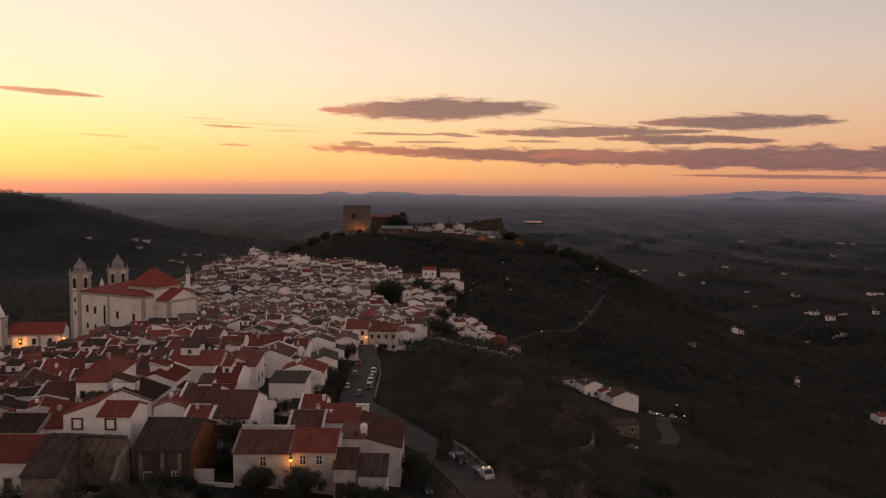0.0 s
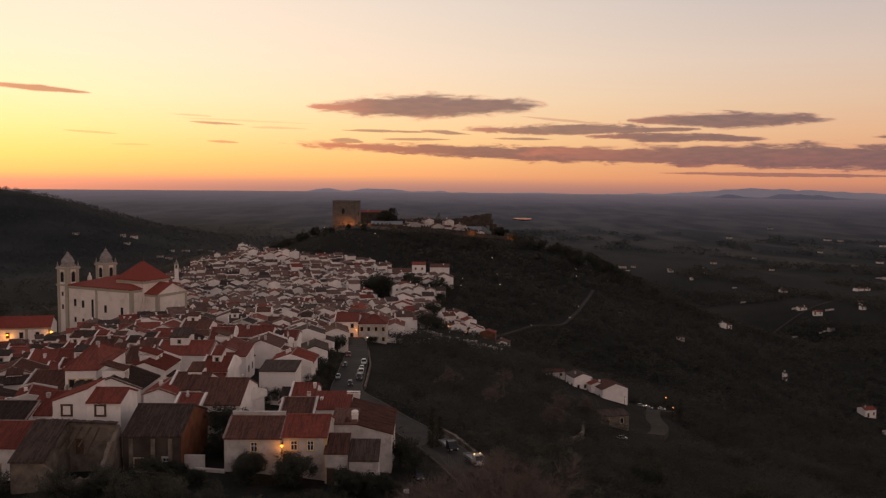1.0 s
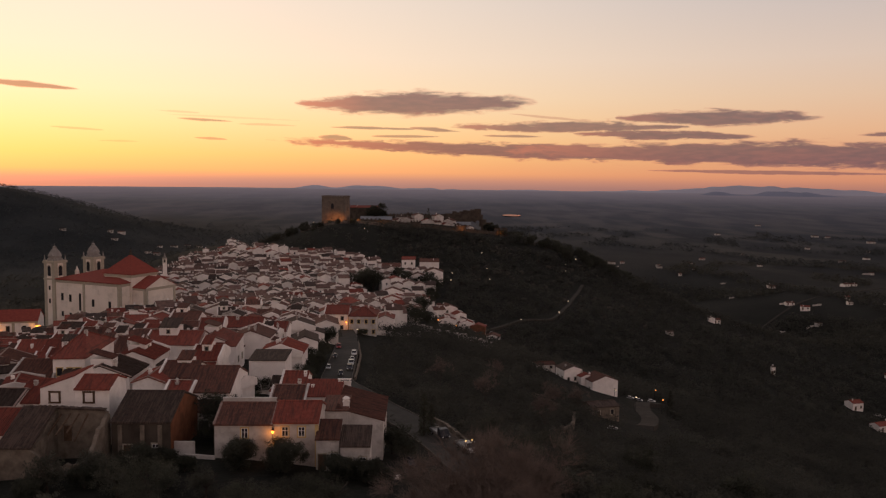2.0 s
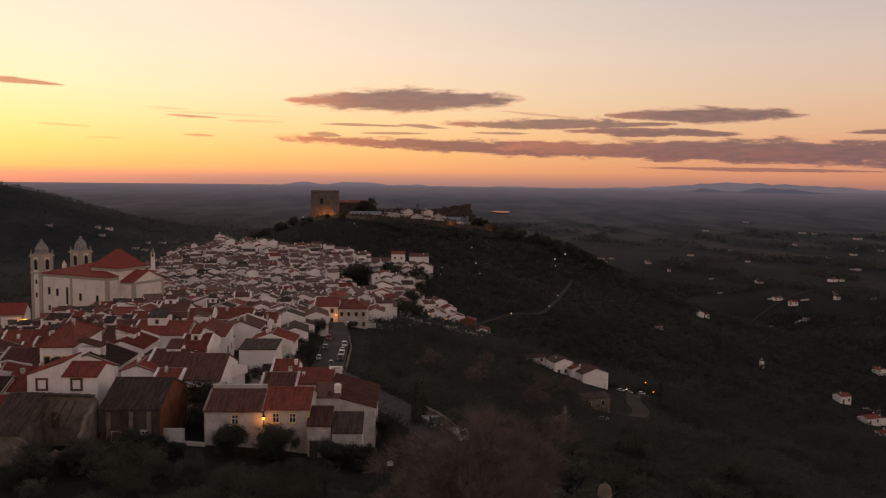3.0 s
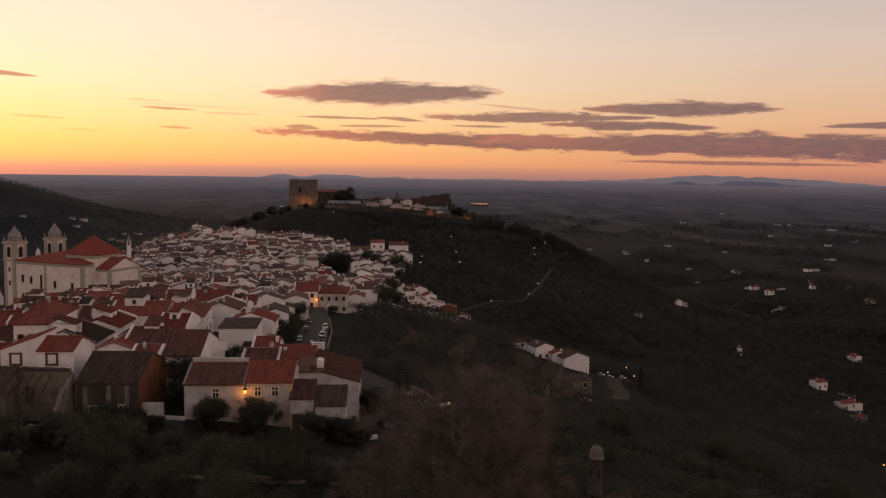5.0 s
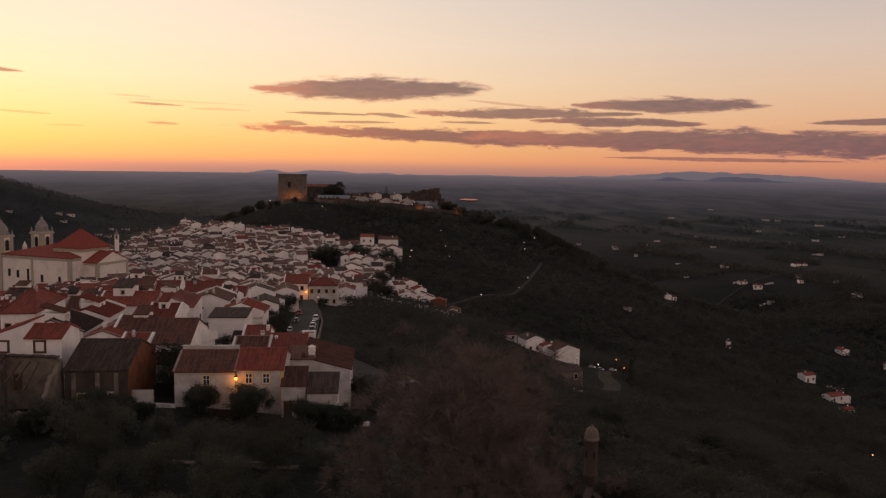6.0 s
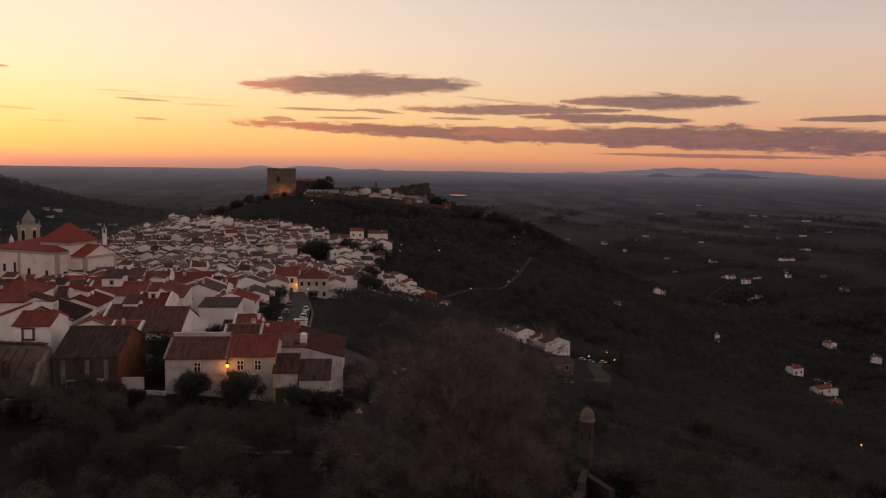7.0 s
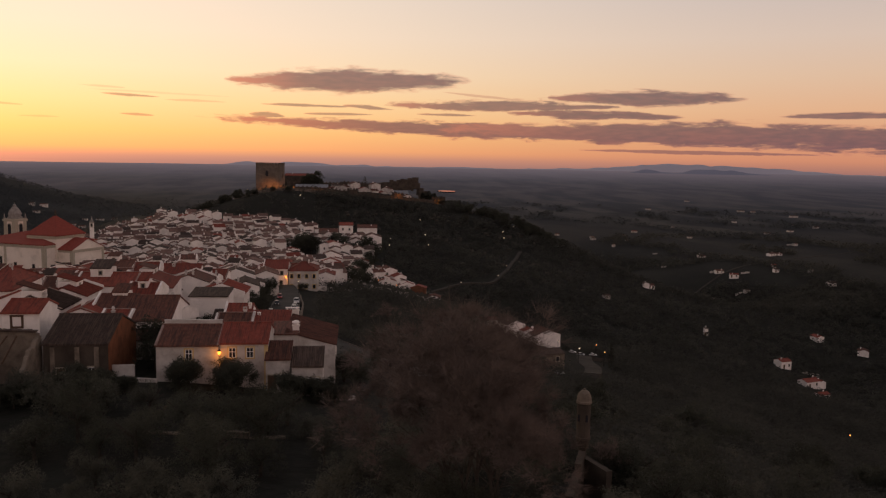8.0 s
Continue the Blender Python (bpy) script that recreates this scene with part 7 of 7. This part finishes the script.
def truck(label, beacons, paint="white"):
    """A white flatbed truck, front towards -y."""
    ob = thing("flatbed_truck", label, "truck", pose(0, 0, 0), "parked vehicles")
    bm = bmesh.new()
    side = [(-2.6, 0.4), (-2.62, 0.85), (-2.1, 1.15), (-1.65, 2.05), (-0.5, 2.15), (-0.4, 0.4)]
    a, b = [bm.verts.new((-0.95, y, z)) for y, z in side], [bm.verts.new((0.95, y, z)) for y, z in side]
    bm.faces.new(a)
    bm.faces.new(b[::-1])
    for i in range(len(side)):
        j = (i + 1) % len(side)
        bm.faces.new((a[j], a[i], b[i], b[j]))
    bmesh.ops.bevel(bm, geom=bm.edges[:], offset=0.07, segments=2, affect="EDGES")
    part("cab", bm, M_PAINTS[paint], ob)
    bm = bmesh.new()
    p = [bm.verts.new(q) for q in ((-0.82, -2.1, 1.22), (0.82, -2.1, 1.22), (0.75, -1.73, 1.95), (-0.75, -1.73, 1.95))]
    q = [bm.verts.new(v.co + Vector((0, -0.05, 0.03))) for v in p]
    bm.faces.new(q)
    for i in range(4):
        bm.faces.new((p[i], p[(i + 1) % 4], q[(i + 1) % 4], q[i]))
    part("windscreen", bm, M_GLASS, ob)
    bm = bmesh.new()
    box(bm, -1.0, 1.0, -0.35, 3.2, 0.75, 0.9)
    for sx in (-1, 1):
        box(bm, sx * 0.98 - 0.03, sx * 0.98 + 0.03, -0.35, 3.2, 0.9, 1.2)
    box(bm, -0.98, 0.98, 3.16, 3.22, 0.9, 1.2)
    part("flatbed", bm, M_METAL, ob, "grey loading bed with low sides")
    if beacons:
        for sx in (-0.6, 0.6):
            bm = bmesh.new()
            lathe(bm, [(0.12, 2.14), (0.12, 2.28), (0.05, 2.32)], 8, cx=sx, cy=-0.9)
            part("beacon", bm, M_WINDOW_LIT, ob, "amber beacon")
    for sx in (-1, 1):
        bm = bmesh.new()
        box(bm, sx * 0.72 - 0.14, sx * 0.72 + 0.14, -2.67, -2.6, 0.65, 0.85)
        part("headlight", bm, M_FRAME, ob)
    wheel_set(ob, ((-0.85, -1.7), (0.85, -1.7), (-0.85, 2.1), (0.85, 2.1)), 0.38, 0.26)
    return ob


def ray_z(x, y):
    """The height of the road or ground at a spot."""
    best = ground_z(x, y)
    for pts, w in ROADS:
        line = smooth_line(pts)
        for i, (px, py) in enumerate(line):
            if math.hypot(px - x, py - y) < w * 0.75:
                a, b = line[max(0, i - 1)], line[min(len(line) - 1, i + 1)]
                d = Vector((b[0] - a[0], b[1] - a[1])).normalized()
                z = max(ground_z(px, py), ground_z(px - d.y * w / 2, py + d.x * w / 2), ground_z(px + d.y * w / 2, py - d.x * w / 2)) - (0.0 if w < 5 else 0.1) + 0.35
                best = max(best, z)
    return best


def park():
    protos = {}
    for paint, label in (("white", "small white hatchback parked by the kerb"), ("silver", "small silver hatchback parked by the kerb"), ("dark", "small dark hatchback parked by the kerb"), ("red", "small red car parked by the kerb")):
        protos[paint] = car(paint, label)
    used = set()
    for paint, x, y, yaw in (("white", -16.0, 193.7, 4), ("white", -15.8, 185.5, 4), ("silver", -15.5, 178.5, 4), ("dark", -15.2, 171.0, 5), ("silver", -19.9, 171.5, 4), ("red", -21.6, 212, 6), ("dark", -16.3, 162, 8),
                             ("white", 72.2, 268, 60), ("silver", 76.0, 271, 60), ("white", 79.2, 267, 65), ("silver", 46.5, 184, 80), ("white", 34.5, 385, 30), ("dark", -0.9, 101, 15), ("white", 30.5, 330, 10), ("silver", 40, 330, 70), ("dark", -20.3, 190, 4)):
        m = pose(x, y, ray_z(x, y), 0, 0, yaw) @ Matrix.Diagonal((0.8, 0.8, 0.8, 1))
        if paint in used:
            copy_thing(protos[paint], m)
        else:
            used.add(paint)
            protos[paint].matrix_world = m
    t = truck("white flatbed truck with amber beacons on the road", True)
    t.matrix_world = pose(7.3, 109.6, ray_z(7.3, 109.6), 0, 0, 22) @ Matrix.Diagonal((0.8, 0.8, 0.8, 1))
    t = truck("dark pickup truck parked behind another", False, "dark")
    t.matrix_world = pose(3.6, 117.4, ray_z(3.6, 117.4), 0, 0, 24) @ Matrix.Diagonal((0.78, 0.78, 0.78, 1))


park()


# ---- street lamps ----
def street_lamp(x, y, bulb, tall=5.0, wall=False, size=0.22, yaw=0.0, label="slim metal street lamp with a lit head"):
    ob = thing("street_lamp", label, "street lamp", pose(x, y, ground_z(x, y), 0, 0, yaw), "street lamps")
    bm = bmesh.new()
    lathe(bm, [(0.10, -0.5), (0.09, 0.4), (0.05, tall - 0.1), (0.04, tall + 0.05)], 8)
    box(bm, -0.04, 0.04, -0.8, 0.0, tall, tall + 0.07)
    part("pole", bm, M_RUBBER, ob)
    bm = bmesh.new()
    lathe(bm, [(size * 0.5, tall - 0.12), (size * 0.95, tall), (size * 0.6, tall + 0.12), (0.03, tall + 0.16)], 8, cy=-0.8)
    head = part("lamp_head", bm, M_METAL, ob)
    bm = bmesh.new()
    lathe(bm, [(size * 0.3, tall - 0.34), (size * 0.62, tall - 0.26), (size * 0.62, tall - 0.13)], 8, cy=-0.8)
    part("bulb", bm, bulb, head, "glowing bulb")


for lx, ly, lb in ((19.6, 502, M_BULB_WHITE), (18, 480, M_BULB_WHITE), (43, 532, M_BULB_WHITE), (42.5, 498, M_BULB_WHITE), (103.6, 584, M_BULB_WHITE), (101.3, 568, M_BULB_WHITE), (115, 606, M_BULB_WHITE), (86.4, 473, M_BULB_WHITE),
                   (75.9, 441, M_BULB_WHITE), (51.3, 409, M_BULB_WHITE), (31, 378, M_BULB_RED), (43, 575, M_BULB_WHITE), (84.5, 282, M_BULB), (79, 254, M_BULB), (60, 240, M_BULB_WHITE), (66, 238, M_BULB_WHITE), (-17.8, 229, M_BULB_WHITE),
                   (-39.6, 583, M_BULB_WHITE), (-80, 618, M_BULB_WHITE), (122, 186, M_BULB), (-3, 505, M_BULB), (-35, 520, M_BULB), (15, 330, M_BULB), (8, 345, M_BULB), (-60, 330, M_BULB), (-48, 300, M_BULB), (-25, 160, M_BULB_RED)):
    street_lamp(lx, ly, lb, 5.0, size=0.16 + 0.0006 * ly)


def wall_lamp(x, y, z, yaw, power, radius=0.25, bulb=None):
    """An iron lantern on a bracket, with the light it gives."""
    ob = thing("wall_lantern", "iron wall lantern glowing orange", "lamp", pose(x, y, z, 0, 0, yaw), "wall lanterns")
    bm = bmesh.new()
    box(bm, -0.03, 0.03, -0.5, 0.05, 0.42, 0.47)
    box(bm, -0.03, 0.03, -0.04, 0.02, 0.0, 0.45)
    part("bracket", bm, M_RUBBER, ob)
    bm = bmesh.new()
    lathe(bm, [(0.26, 0.28), (0.2, 0.36), (0.06, 0.46)], 6, cy=-0.5)
    part("hood", bm, M_RUBBER, ob)
    bm = bmesh.new()
    lathe(bm, [(radius * 0.45, -0.12), (radius, 0.1), (radius * 0.8, 0.27)], 8, cy=-0.5)
    part("bulb", bm, bulb or M_BULB, ob, "glowing orange glass")
    lamp = new("wall_lantern_light", bpy.data.lights.new("wall_lantern_light", "POINT"))
    lamp.data.energy, lamp.data.color, lamp.data.shadow_soft_size = power, (1.0, 0.33, 0.035), 0.3
    lamp.parent = ob
    lamp.location = (0, -0.8, -0.05)


wall_lamp(-18.3, 93.6, 116.75, 0, 62, 0.19)
wall_lamp(-168.9, 322.4, 88.2, 12, 900, 0.5)
wall_lamp(-152.8, 326.1, 89.0, 12, 900, 0.55)
wall_lamp(-23.6, 257.5, 103.0, 0, 70, 0.22)
wall_lamp(-28.5, 159.3, 113.5, 0, 30, 0.3, M_BULB_RED)


def floodlight(x, y, dz, target, power):
    """A ground floodlight that washes the castle masonry."""
    z = ground_z(x, y) + dz
    ob = thing("floodlight", "small floodlight washing the castle stones orange", "lamp", pose(x, y, z), "castle floodlights")
    bm = bmesh.new()
    box(bm, -0.3, 0.3, -0.15, 0.15, 0.1, 0.5)
    box(bm, -0.05, 0.05, -0.05, 0.05, -dz - 0.5, 0.1)
    part("housing", bm, M_METAL, ob)
    bm = bmesh.new()
    box(bm, -0.26, 0.26, 0.151, 0.17, 0.14, 0.46)
    part("lens", bm, M_BULB, ob)
    lamp = new("floodlight_beam", bpy.data.lights.new("floodlight_beam", "SPOT"))
    lamp.data.energy, lamp.data.color, lamp.data.spot_size, lamp.data.spot_blend, lamp.data.shadow_soft_size = power, (1.0, 0.30, 0.05), radians(110), 0.9, 0.3
    lamp.parent = ob
    lamp.matrix_world = look((x, y + 0.3, z + 0.6), target)


floodlight(-64, 632, 0.6, (-66, 645, 115), 7000)
floodlight(-51, 637, 0.6, (-53, 646, 115), 9000)
floodlight(-30, 632, 0.6, (-30, 641, 114), 1300)
floodlight(33, 637, 0.6, (33, 648, 114), 2600)
floodlight(64, 656, 0.6, (65, 666, 113), 1800)
floodlight(-38, 590, 0.6, (-38, 600, 112), 500)


# ---- the pond far out on the plain ----
def pond(x, y, rx, ry):
    bm = bmesh.new()
    n = 40
    z = max(ground_z(x + rx * math.cos(a), y + ry * math.sin(a)) for a in [2 * math.pi * i / 20 for i in range(20)]) + 1.0
    pts = [((rx * (1 + 0.25 * noise.noise((math.cos(a) * 1.4, math.sin(a) * 1.4, 2.0)))) * math.cos(a), ry * math.sin(a)) for a in [2 * math.pi * i / n for i in range(n)]]
    prism(bm, pts, -6, 0)
    m = bpy.data.materials.new("still_water")
    m.use_nodes = True
    b = m.node_tree.nodes["Principled BSDF"]
    b.inputs["Base Color"].default_value = (0.02, 0.02, 0.025, 1)
    b.inputs["Roughness"].default_value, b.inputs["Specular IOR Level"].default_value = 0.02, 1.0
    b.inputs["IOR"].default_value = 1.333
    ob = tagged(part("pond", bm, m), "still pond on the plain mirroring the sunset", "water", kind="structure")
    ob.location = (x, y, z)


pond(252, 2320, 26, 60)
